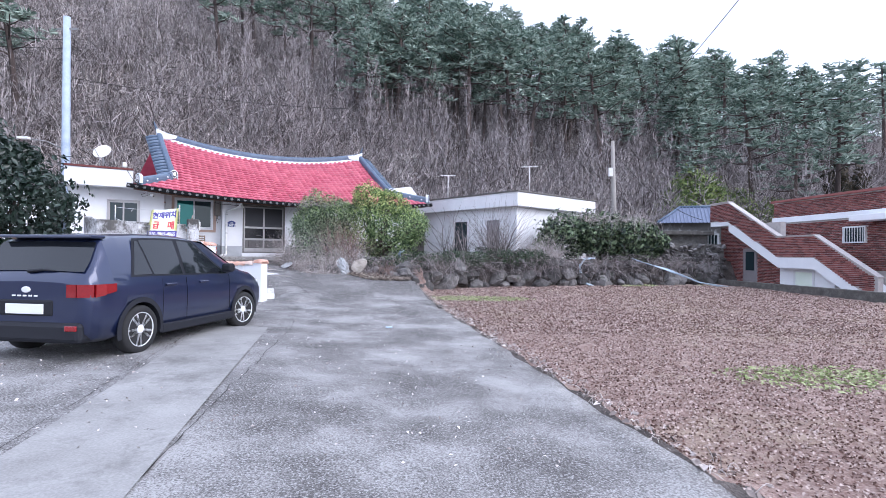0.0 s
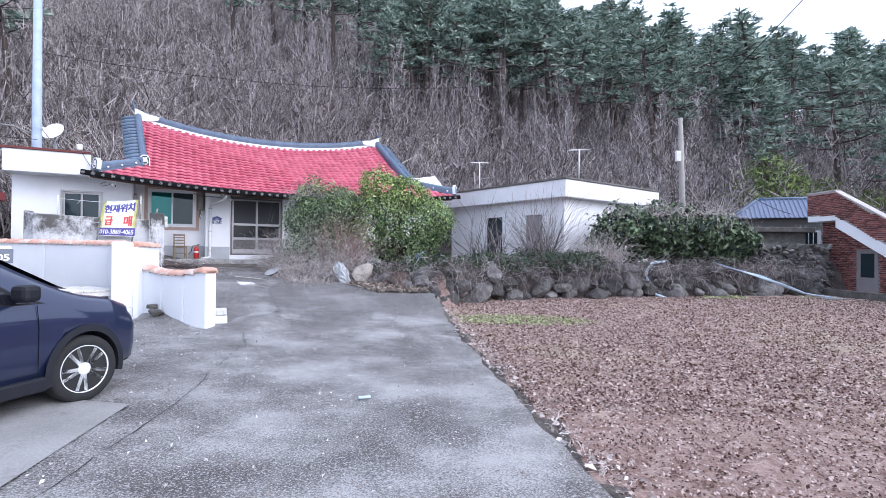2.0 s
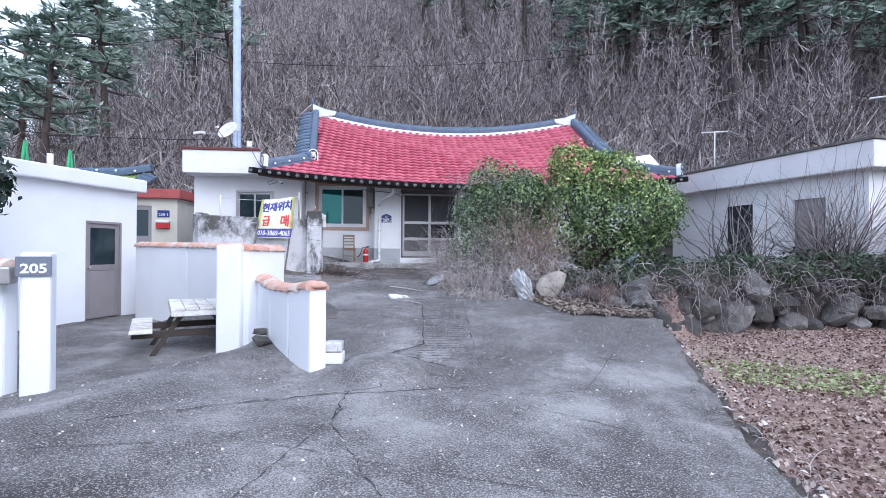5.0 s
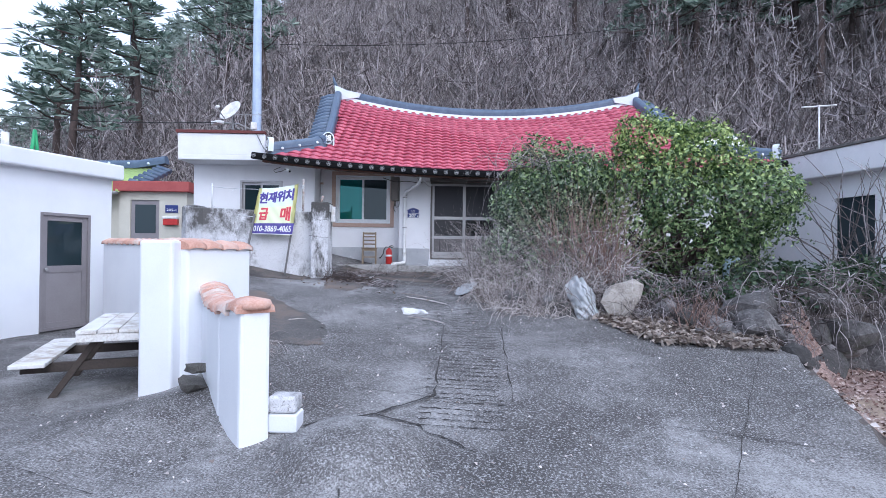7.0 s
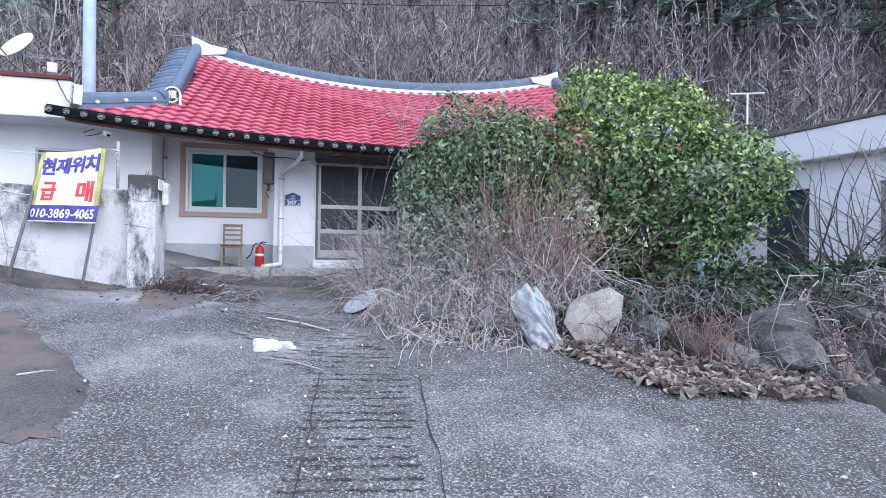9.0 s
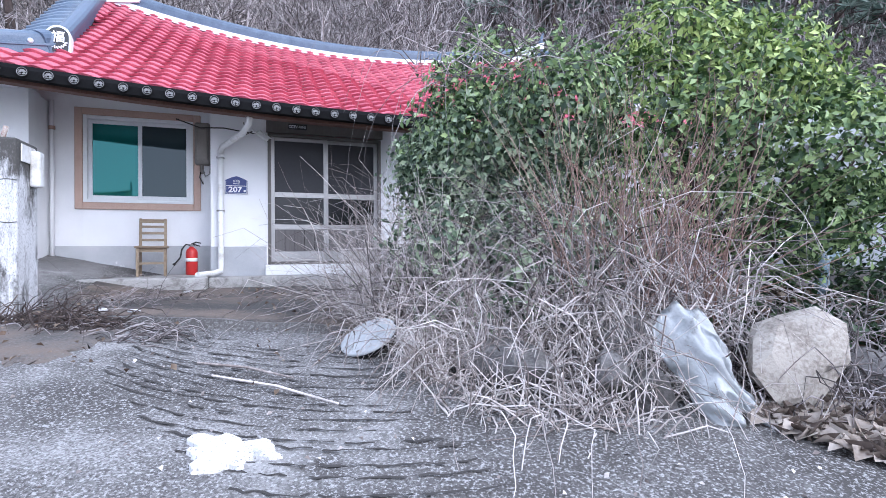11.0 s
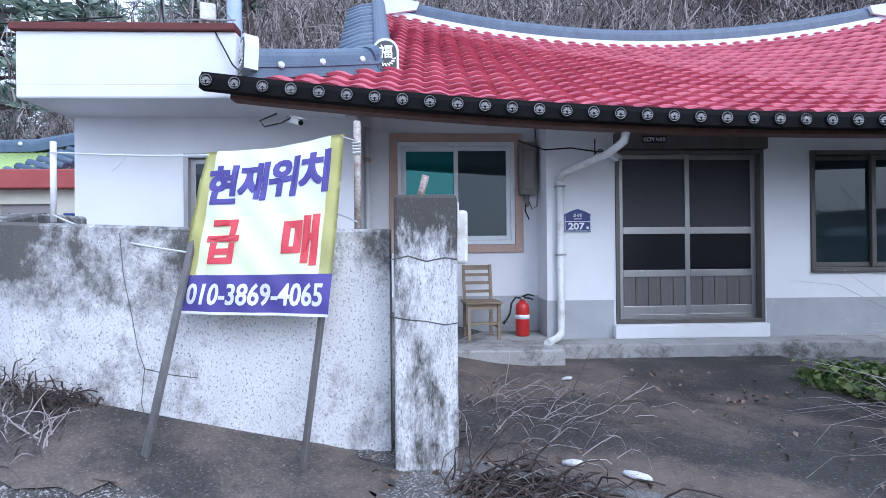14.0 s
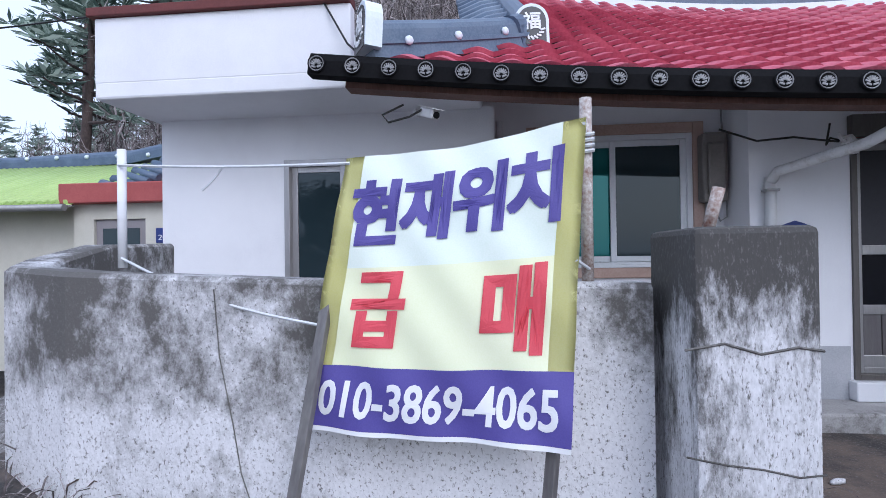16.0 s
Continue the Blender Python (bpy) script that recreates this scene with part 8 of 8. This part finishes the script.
def pine_template(seed, h, lean, cone=False):
    """A pine: bent trunk, bare lower limbs and tufted needle clumps."""
    r = np.random.default_rng(seed)
    bm = bmesh.new()
    pts = [Vector((lean * (t ** 1.6) * h * 0.12 + 0.12 * math.sin(3 * t + seed), 0.1 * math.sin(4 * t + 2 * seed), h * t)) for t in np.linspace(0, 1, 9)]
    tube(bm, pts, [0.02 * h * (1 - 0.85 * t) + 0.02 for t in np.linspace(0, 1, 9)], 7)
    cl = []
    n = 30 if cone else 20
    for k in range(n):
        t = (0.18 + 0.8 * k / n) if cone else (0.5 + 0.48 * (k / n) ** 0.9)
        i = t * 8
        o = pts[int(i)].lerp(pts[min(int(i) + 1, 8)], i - int(i))
        a = k * 2.4 + r.normal(0, 0.4)
        ln = h * ((0.30 * (1.04 - t)) if cone else (0.27 * (1.25 - t) * r.uniform(0.6, 1.3)))
        e = o + Vector((math.cos(a) * ln, math.sin(a) * ln, ln * (r.uniform(-0.12, 0.1) if cone else r.uniform(0.0, 0.35))))
        mid = o.lerp(e, 0.5) + Vector((0, 0, -0.06 * ln))
        tube(bm, [o, mid, e], [0.0055 * h, 0.004 * h, 0.002 * h], 4)
        for q in (0.45, 0.65, 0.82, 1.0):
            c = o.lerp(e, q)
            cl.append((c.x + r.normal(0, 0.05 * ln), c.y + r.normal(0, 0.05 * ln), c.z + 0.03 * h * r.random(), 0.035 * h * (1.25 - 0.3 * q)))
        if not cone:
            for _ in range(2):
                c = o.lerp(e, r.uniform(0.5, 1.0)) + Vector((r.normal(0, 0.2 * ln), r.normal(0, 0.2 * ln), r.normal(0.02 * h, 0.03 * h)))
                cl.append((c.x, c.y, c.z, 0.032 * h))
    cl.append((pts[-1].x, pts[-1].y, h, 0.03 * h))
    me_t = bpy.data.meshes.new("trunk")
    bm.to_mesh(me_t)
    bm.free()
    me_t.materials.append(M_BARK)
    cl = np.array(cl)
    m = 12
    d = r.normal(0, 1, (len(cl) * m, 3))
    d[:, 2] = np.abs(d[:, 2]) * 0.75
    d /= np.linalg.norm(d, axis=1, keepdims=True)
    c = np.repeat(cl[:, :3], m, 0)
    rad = np.repeat(cl[:, 3:4], m, 0) * r.uniform(0.8, 1.6, (len(d), 1))
    tip = c + d * rad * np.array([1.25, 1.25, 0.8])
    s = np.cross(d, r.normal(0, 1, d.shape))
    s /= np.linalg.norm(s, axis=1, keepdims=True) + 1e-9
    w = rad * 0.13
    midp = c + (tip - c) * 0.55
    vs = np.stack([c, midp + s * w, tip, midp - s * w], 1).reshape(-1, 3)
    fs = np.arange(len(vs)).reshape(-1, 4)
    me_c = raw_mesh("crown", vs, fs, M_NEEDLE)
    return me_t, me_c, vs, fs


PINES = [pine_template(200 + k, 10.0, (-1) ** k * (0.3 + 0.2 * k), cone=(k >= 5)) for k in range(7)]


def pine(x, y, h, k, turn, label="tall pine with a bare lower trunk on the hillside"):
    t = thing("pine_tree", label, "tree", pose(x, y, float(ground_height(x, y)) - 0.3, 0, 0, turn) @ Matrix.Scale(h / 10.0, 4), "hillside pines")
    for nm, me in (("trunk", PINES[k][0]), ("crown", PINES[k][1])):
        o = new(nm, me)
        o.parent = t
    return t


# the tall pines that stand out, then the rest of the wood
for px, py, h, k in ((2.0, 47.0, 13.5, 0), (-1.2, 46.0, 12.0, 1), (-4.5, 47.5, 12.5, 2), (5.5, 50.0, 13.5, 3), (8.5, 52.0, 12.5, 4), (-8.5, 49.0, 12.0, 0), (0.5, 55.0, 13.0, 2), (-13.0, 50.0, 11.5, 3), (12.5, 55.0, 12.0, 1)):
    pine(px, py, h, k, 47 * k + 30 * px)
pine(24.0, 50.0, 14.5, 5, 10, "broad conical conifer at the wood's edge")
pine(26.5, 52.0, 11.0, 6, 80, "broad conical conifer at the wood's edge")
for k, (px, py, h) in enumerate(((-31, 24, 13), (-34, 29, 14), (-30, 32, 12), (-38, 26, 13), (-27, 33, 11), (-42, 33, 14), (-36, 36, 12))):
    pine(px, py, h, k % 5, 60 * k, "dark pine beyond the neighbour's roof")
M_CYP = leaf_material("rusty_dark_cypress", [(0.02, 0.022, 0.015), (0.045, 0.04, 0.026), (0.08, 0.062, 0.04)], rough=0.8)
leafy("cypress_tree", "dark rusty columnar cypress pair beside the brick house", "tree", [(31.5, 42.0, 5.5, 0.9, 0.9, 3.4), (33.8, 42.5, 5.2, 0.8, 0.8, 3.0)], 4200, 0.16, M_CYP, 9, (32.5, 42.2, 2.0), aspect=2.5)
stems("bare_tree", "pale leafless fruit tree behind the brick house", "tree", 240, in_box(25.5, 27.5, 37.5, 39.5, 2.2, tilt=0.7), 3.4, 0.03, 0.25, M_TWIG_PALE, 40)
x, y, z = hill_spots(210, -44, 30, 36, 92, 0.8)
for i, (a, b) in enumerate(zip(x, y)):
    if (b < 42 and a < 8) or (i % 3 and a < -8):
        continue
    pine(a, b, rg.uniform(9, 13.5), int(rg.integers(0, 5 if a < 10 else 7)), rg.uniform(0, 360))


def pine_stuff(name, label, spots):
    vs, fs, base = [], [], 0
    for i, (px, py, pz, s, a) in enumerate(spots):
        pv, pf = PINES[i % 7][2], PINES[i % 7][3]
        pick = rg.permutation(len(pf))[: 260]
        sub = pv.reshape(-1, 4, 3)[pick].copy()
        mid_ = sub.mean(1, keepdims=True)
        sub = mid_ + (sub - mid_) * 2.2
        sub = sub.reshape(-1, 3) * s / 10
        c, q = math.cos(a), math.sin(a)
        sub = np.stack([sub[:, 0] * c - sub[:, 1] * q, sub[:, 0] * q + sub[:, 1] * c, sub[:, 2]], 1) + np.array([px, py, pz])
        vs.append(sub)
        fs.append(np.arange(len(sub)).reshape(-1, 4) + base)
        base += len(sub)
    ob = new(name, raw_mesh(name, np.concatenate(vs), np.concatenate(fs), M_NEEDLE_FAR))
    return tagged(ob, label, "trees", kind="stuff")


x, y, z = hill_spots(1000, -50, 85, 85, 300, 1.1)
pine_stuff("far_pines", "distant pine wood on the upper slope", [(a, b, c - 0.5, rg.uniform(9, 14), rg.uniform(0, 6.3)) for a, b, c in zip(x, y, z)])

# leaf litter and chaff
M_LEAFHEAP = leaf_material("curled_grey_brown_leaves", [(0.13, 0.10, 0.085), (0.30, 0.25, 0.21), (0.50, 0.44, 0.39)], rough=0.85)
def litter(name, label, category, x0, x1, y0, y1, n, size, mat, seed, mask=None, lift=0.015):
    r = np.random.default_rng(seed)
    px, py = r.uniform(x0, x1, n), r.uniform(y0, y1, n)
    if mask is not None:
        ok = mask(px, py, r)
        px, py = px[ok], py[ok]
    pz = np.maximum(ground_height(px, py), np.where(px < edge_x(py), drive_height(px, py), -9)) + lift
    vs, fs = quads_at(np.stack([px, py, pz], 1), np.tile([0, 0, 1.0], (len(px), 1)), size, r, 1.5, 0.3)
    ob = new(name, raw_mesh(name, vs, fs, mat))
    return tagged(ob, label, category, kind="stuff")


M_WEED = leaf_material("pale_green_weeds", [(0.22, 0.28, 0.11), (0.36, 0.43, 0.19), (0.52, 0.56, 0.32)], rough=0.8)
M_CHAFF = leaf_material("brown_chaff_flakes", [(0.085, 0.045, 0.036), (0.23, 0.14, 0.118), (0.58, 0.48, 0.44)], rough=0.9)
litter("field_chaff", "brown husks and wood chips covering the field", "chaff", 0, 9, 2.0, 16, 120000, 0.02, M_CHAFF, 51, lambda a, b, r: (a > edge_x(b) + 0.1) & (r.random(len(a)) < np.clip(1.3 - (b - 4) / 11, 0.12, 1)))
litter("field_chaff", "coarser husks on the far part of the field", "chaff", -1, 13, 10, 23, 60000, 0.032, M_CHAFF, 52, lambda a, b, r: (a > edge_x(b) + 0.1) & (b < rw_y(a)))
litter("dead_leaves", "drift of curled dead leaves below the stones", "leaves", -3.2, -1.1, 17.45, 18.6, 2600, 0.085, M_LEAFHEAP, 53, lambda a, b, r: b > 17.55 + np.where(a < -2.3, -0.75 * (a + 2.3), 0.45 * (a + 2.3)) + r.normal(0, 0.06, len(a)), 0.035)
litter("dead_leaves", "dead leaves under the bush", "leaves", -5.5, -0.8, 18.7, 22, 1800, 0.07, M_DRYLEAF, 54)
litter("green_weeds", "low pale green weeds at the field corner", "weeds", -0.7, 3.2, 15.4, 17.4, 3200, 0.04, M_WEED, 55, lambda a, b, r: (a > edge_x(b) + 0.15) & (((a - 1.0) / 1.9) ** 2 + ((b - 16.4) / 0.85) ** 2 < r.uniform(0.4, 1.0, len(a))))
litter("green_weeds", "pale green weed patches in the chaff", "weeds", 3.0, 7, 5.8, 8.4, 5000, 0.04, M_WEED, 56, lambda a, b, r: (((a - 4.9) / 1.6) ** 2 + ((b - 7.0) / 0.75) ** 2 < r.uniform(0.1, 1.0, len(a))))
litter("green_weeds", "green weeds along the boulder wall", "weeds", 7.5, 14, 20.5, 23.5, 2500, 0.06, M_WEED, 57, lambda a, b, r: (b < rw_y(a) - 0.2) & (b > rw_y(a) - 1.0) & (np.sin(a * 1.7) > 0.1))
litter("grit", "small stones and crumbs on the concrete", "grit", -7, 1, 4, 18.5, 2600, 0.02, M_TWIG_PALE, 58, lambda a, b, r: a < edge_x(b) - 0.05)
litter("court_litter", "dead leaves and grit scattered over the court and ramp", "litter", -9.2, -5.6, 17.6, 21.6, 700, 0.03, M_DRYLEAF, 60, lambda a, b, r: r.random(len(a)) < np.clip(0.4 + 0.5 * np.sin(2.1 * a + 1.7 * b), 0.1, 1), 0.06)
litter("field_edge_chips", "pale chips along the drive's edge", "chips", -1.2, 2.3, 2, 18, 5000, 0.05, M_TWIG_PALE, 59, lambda a, b, r: (a > edge_x(b) + 0.02) & (a < edge_x(b) + 0.5 * r.random(len(a))))

# ---- marks in the concrete ----
M_CRACK = material("dark_crack", [(0.03, 0.027, 0.026), (0.055, 0.05, 0.048)], scale=20, fine=90, rough=0.95, bump=0.0)


def ribbon(bm, pts, width, lift=0.008, vary=0.5, seed=0):
    """A thin strip lying on the drive."""
    r = random.Random(seed)
    last = None
    for i, (x, y) in enumerate(pts):
        a, b = pts[max(i - 1, 0)], pts[min(i + 1, len(pts) - 1)]
        d = Vector((b[0] - a[0], b[1] - a[1])).normalized()
        w = width * (1 + vary * r.uniform(-1, 1)) / 2
        pair = []
        for s in (-1, 1):
            px, py = x - d.y * w * s, y + d.x * w * s
            pair.append(bm.verts.new((px, py, float(drive_height(px, py)) + lift + 0.012 * math.sin(px * 1.3 + py * 0.7))))
        if last:
            bm.faces.new((last[0], last[1], pair[1], pair[0]))
        last = pair
    return bm


def wander(a, b, n, amp, seed):
    r = random.Random(seed)
    a, b = Vector(a), Vector(b)
    d = (b - a).normalized()
    off, out = 0.0, []
    for k in range(n + 1):
        t = k / n
        off = off * 0.75 + r.uniform(-amp, amp)
        e = off * math.sin(math.pi * min(max(t, 0.04), 0.96))
        p = a.lerp(b, t)
        out.append((p.x - d.y * e, p.y + d.x * e))
    return out


cracks = thing("concrete_cracks", "dark cracks and joints in the concrete drive", "crack", kind="structure")
LINES = [((-4.31, 13.92), (-3.96, 14.35), 0.05, 0.04), ((-3.96, 14.35), (-3.76, 14.94), 0.05, 0.036), ((-3.76, 14.94), (-4.05, 15.45), 0.04, 0.024), ((-4.05, 15.45), (-4.8, 16.85), 0.02, 0.014), ((-3.1, 15.1), (-4.1, 17.1), 0.02, 0.014), ((-3.96, 14.35), (-3.0, 14.2), 0.06, 0.02), ((-3.6, 12.9), (-2.6, 13.7), 0.05, 0.02), ((-2.6, 13.7), (-1.0, 13.3), 0.05, 0.012),
         ((-4.2, 12.2), (-3.4, 13.3), 0.08, 0.028), ((-3.6, 13.0), (-3.2, 12.2), 0.06, 0.02), ((-4.2, 12.2), (-4.9, 11.3), 0.08, 0.016), ((-3.2, 12.2), (-2.2, 11.4), 0.06, 0.012),
         ((-3.4, 13.3), (-4.0, 14.0), 0.05, 0.018), ((-2.6, 13.4), (-1.6, 14.1), 0.06, 0.010), ((-3.35, 12.6), (-2.55, 9.4), 0.04, 0.012), ((-2.55, 9.4), (-1.65, 3.2), 0.03, 0.012), ((-3.9, 9.0), (-2.6, 3.0), 0.02, 0.010),
         ((-3.0, 6.7), (1.2, 7.6), 0.02, 0.008), ((-4.2, 11.5), (0.3, 12.2), 0.02, 0.008), ((-6.0, 9.8), (-4.0, 11.2), 0.04, 0.012), ((-7.5, 12.2), (-4.6, 12.6), 0.03, 0.010), ((-4.8, 14.6), (-1.0, 15.6), 0.02, 0.010), ((-1.5, 14.2), (-1.3, 17.8), 0.02, 0.008)]
for k, (a, b, amp, w) in enumerate(LINES):
    n = max(int((Vector(b) - Vector(a)).length / 0.08), 6)
    part("crack", ribbon(bmesh.new(), wander(a, b, n, amp * 0.6, k), w * 0.6, 0.009, 0.7, k), M_CRACK, cracks)
strip = thing("concrete_strip", "paler concrete strip along the drive", "concrete", kind="structure")
bm = bmesh.new()
ys = np.arange(-6, 9.3, 0.25)
last = None
for y in ys:
    pr = []
    for q in range(7):
        x = -1.15 - 0.21 * (y - 1.0) - 0.95 * q / 6
        pr.append(bm.verts.new((x, y, float(drive_height(x, y)) + 0.014 + 0.012 * math.sin(x * 1.3 + y * 0.7))))
    if last:
        for q in range(6):
            bm.faces.new((last[q], pr[q], pr[q + 1], last[q + 1])).smooth = True
    last = pr
bmesh.ops.recalc_face_normals(bm, faces=bm.faces[:])
part("slab", bm, M_CONCRETE_PALE, strip)
# raked grooves across the ramp
grooves = thing("ramp_grooves", "rows of raked grooves across the concrete ramp", "groove", kind="structure")
rq = random.Random(3)
for k in range(46):
    y = 14.5 + k * 0.095 + rq.uniform(-0.02, 0.02)
    head = min(max((y - 16.9) / 0.9, 0), 1)
    cx_ = -3.28 - 0.50 * (y - 14.5) - 0.9 * head
    w = 0.32 + 0.62 * head
    n = 30
    pts, gv = [], bmesh.new()
    cut_at = rq.randrange(6, 16)
    for i in range(n + 1):
        s = i / n * 2 - 1
        pts.append((cx_ + s * w, y - 0.16 * (1 - s * s) * head + 0.42 * s * w * (1 - head) + rq.uniform(-0.012, 0.012)))
        if len(pts) >= cut_at or i == n:
            if len(pts) > 2:
                ribbon(gv, pts, 0.011, 0.008, 0.9, 100 * k + i)
            pts, cut_at = [], rq.randrange(5, 16)
    part("groove", gv, M_CRACK, grooves)


def draped(outline, lift, nx_=24, ny_=24, wob=0.04, seed=0):
    """A thin sheet lying on the drive between two lines of points."""
    r = random.Random(seed)
    near, far = outline
    bm = bmesh.new()
    g = []
    for j in range(ny_ + 1):
        row_ = []
        for i in range(nx_ + 1):
            s, t = i / nx_, j / ny_
            ax_ = np.interp(s, np.linspace(0, 1, len(near)), [q[0] for q in near])
            ay_ = np.interp(s, np.linspace(0, 1, len(near)), [q[1] for q in near])
            bx_ = np.interp(s, np.linspace(0, 1, len(far)), [q[0] for q in far])
            by_ = np.interp(s, np.linspace(0, 1, len(far)), [q[1] for q in far])
            edge = i in (0, nx_) or j in (0, ny_)
            x, y = ax_ + (bx_ - ax_) * t + r.uniform(-wob, wob) * edge, ay_ + (by_ - ay_) * t + r.uniform(-wob, wob) * edge
            row_.append(bm.verts.new((x, y, float(drive_height(x, y)) + lift + 0.012 * math.sin(x * 1.3 + y * 0.7) - (0.02 if edge else 0))))
        g.append(row_)
    for j in range(ny_):
        for i in range(nx_):
            bm.faces.new((g[j][i], g[j][i + 1], g[j + 1][i + 1], g[j + 1][i])).smooth = True
    bmesh.ops.recalc_face_normals(bm, faces=bm.faces[:])
    return bm


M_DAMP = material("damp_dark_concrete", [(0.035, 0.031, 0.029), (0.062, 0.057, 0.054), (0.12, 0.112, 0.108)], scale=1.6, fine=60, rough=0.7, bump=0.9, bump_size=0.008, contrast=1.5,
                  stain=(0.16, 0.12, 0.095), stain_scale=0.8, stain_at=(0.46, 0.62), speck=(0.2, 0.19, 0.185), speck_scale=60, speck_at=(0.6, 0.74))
damp = thing("damp_patch", "dark damp concrete patch beside the yard wall", "concrete", kind="structure")
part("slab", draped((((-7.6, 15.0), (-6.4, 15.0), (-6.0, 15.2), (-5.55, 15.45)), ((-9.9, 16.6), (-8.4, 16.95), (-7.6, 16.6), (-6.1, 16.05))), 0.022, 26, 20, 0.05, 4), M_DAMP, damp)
footing = thing("damp_footing", "dark damp concrete along the garden wall foot", "concrete", kind="structure")
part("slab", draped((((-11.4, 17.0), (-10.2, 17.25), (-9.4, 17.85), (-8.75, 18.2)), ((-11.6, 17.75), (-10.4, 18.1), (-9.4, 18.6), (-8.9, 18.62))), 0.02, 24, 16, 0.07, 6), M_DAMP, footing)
hollow = thing("damp_hollow", "dark damp hollow in the ramp below the gate", "concrete", kind="structure")
part("slab", draped((((-7.7, 17.75), (-7.2, 17.8)), ((-8.5, 18.5), (-7.9, 18.7), (-7.3, 18.6))), 0.016, 18, 14, 0.06, 7), M_DAMP, hollow)
court = thing("court_slab", "dark smooth damp concrete court inside the gate", "concrete", kind="structure")


def court_point(u, t):
    v = (-3.0 - 0.5 * (u + 2.05)) * (1 - t) - 0.41 * t
    p = HOUSE @ Vector((u, v, 0))
    return p.x, p.y, float(drive_height(p.x, p.y)) + 0.045


cb_ = bmesh.new()
cg = []
for j in range(21):
    row_ = []
    for i in range(25):
        u = -2.06 + 3.7 * i / 24
        x, y, z = court_point(u, j / 20)
        row_.append(cb_.verts.new((x, y, z + rq.uniform(-0.004, 0.004))))
    cg.append(row_)
for j in range(20):
    for i in range(24):
        cb_.faces.new((cg[j][i], cg[j][i + 1], cg[j + 1][i + 1], cg[j + 1][i])).smooth = True
lip = [cb_.verts.new((v.co.x, v.co.y - 0.02, v.co.z - 0.1)) for v in cg[0]]
for i in range(24):
    cb_.faces.new((lip[i], lip[i + 1], cg[0][i + 1], cg[0][i]))
bmesh.ops.recalc_face_normals(cb_, faces=cb_.faces[:])
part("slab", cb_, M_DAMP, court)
sillb = bmesh.new()
sp0 = []
for i in range(15):
    u = -2.06 + 2.6 * i / 14
    x, y, z = court_point(u, 0.0)
    sp0.append((x, y, z - 0.02 + rq.uniform(-0.006, 0.006)))
sweep(sillb, sp0, [(-0.06, -0.06), (-0.04, 0.022), (0.03, 0.025), (0.07, -0.06)])
part("threshold", sillb, M_CONCRETE_DARK, court, "worn grey cement gate threshold")
# swelling of cement at the wall's foot
mound = bmesh.new()
rgm = random.Random(8)
gm = []
for j in range(13):
    row_ = []
    for i in range(13):
        a, b = i / 6 - 1, j / 6 - 1
        x, y = -3.72 + a * 0.6, 13.8 + b * 0.5
        q = max(0, 1 - a * a - b * b)
        row_.append(mound.verts.new((x, y, float(drive_height(x, y)) - 0.02 + 0.17 * q ** 0.8 + rgm.uniform(-0.008, 0.008) * (q > 0))))
    gm.append(row_)
for j in range(12):
    for i in range(12):
        mound.faces.new((gm[j][i], gm[j][i + 1], gm[j + 1][i + 1], gm[j + 1][i])).smooth = True
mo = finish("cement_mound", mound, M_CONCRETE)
tagged(mo, "rough cement swelling at the foot of the wall", "cement", kind="structure")
# a few odd bits
for k, (x, y, s, a) in enumerate(((-8.05, 19.04, 0.05, 20), (-7.72, 19.05, 0.065, -15), (-8.6, 20.8, 0.045, 50))):
    sc = thing("plaster_scrap", "broken white plaster scrap on the court", "scrap", pose(x, y, float(drive_height(x, y)) + 0.055, 4, -3, a), "plaster scraps")
    sb = bmesh.new()
    lathe(sb, [(s, 0.0), (s * 0.95, 0.015), (s * 0.5, 0.022)], 7, Matrix.Diagonal((1.3, 0.5, 1, 1)))
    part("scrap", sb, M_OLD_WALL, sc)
for k, (x, y, s) in enumerate(((-5.77, 50.2, 1.3), (-2.68, 47.8, 1.2), (4.88, 55.0, 1.5))):
    hb = new("hill_boulder", ROCKS[(k * 3) % 10])
    hb.matrix_world = pose(x, y, float(ground_height(x, y)) + 0.6, 8 * k, 5, 70 * k) @ Matrix.Diagonal((s * 1.3, s, s * 0.9, 1))
    tagged(hb, "dark grey boulder among the hillside brush", "boulder", "hillside boulders")
bit = thing("blue_scrap", "small blue plastic scrap on the drive", "scrap", pose(-0.95, 9.95, float(drive_height(-0.95, 9.95)) + 0.01, 0, 0, 20))
part("scrap", boxes((-0.06, 0.06, -0.02, 0.02, 0, 0.02), bevel=0.006), M_BLUEPIPE, bit)
for k, (x, y, ln, a) in enumerate(((-6.0, 18.05, 0.7, -6), (-5.7, 17.85, 0.9, -12), (-5.1, 16.9, 0.6, -4), (-6.5, 16.0, 0.3, 60))):
    st = thing("stick", "dry stick lying on the concrete ramp", "stick", pose(x, y, float(drive_height(x, y)) + 0.02, 0, 0, a), "fallen sticks")
    part("stick", tube(bmesh.new(), [(-ln / 2, 0, float(drive_height(x - ln / 2, y) - drive_height(x, y))), (0, 0.03, 0.01), (ln / 2, -0.02, float(drive_height(x + ln / 2, y) - drive_height(x, y)) + 0.01)], [0.007, 0.009, 0.006], 5), M_TWIG_PALE, st)
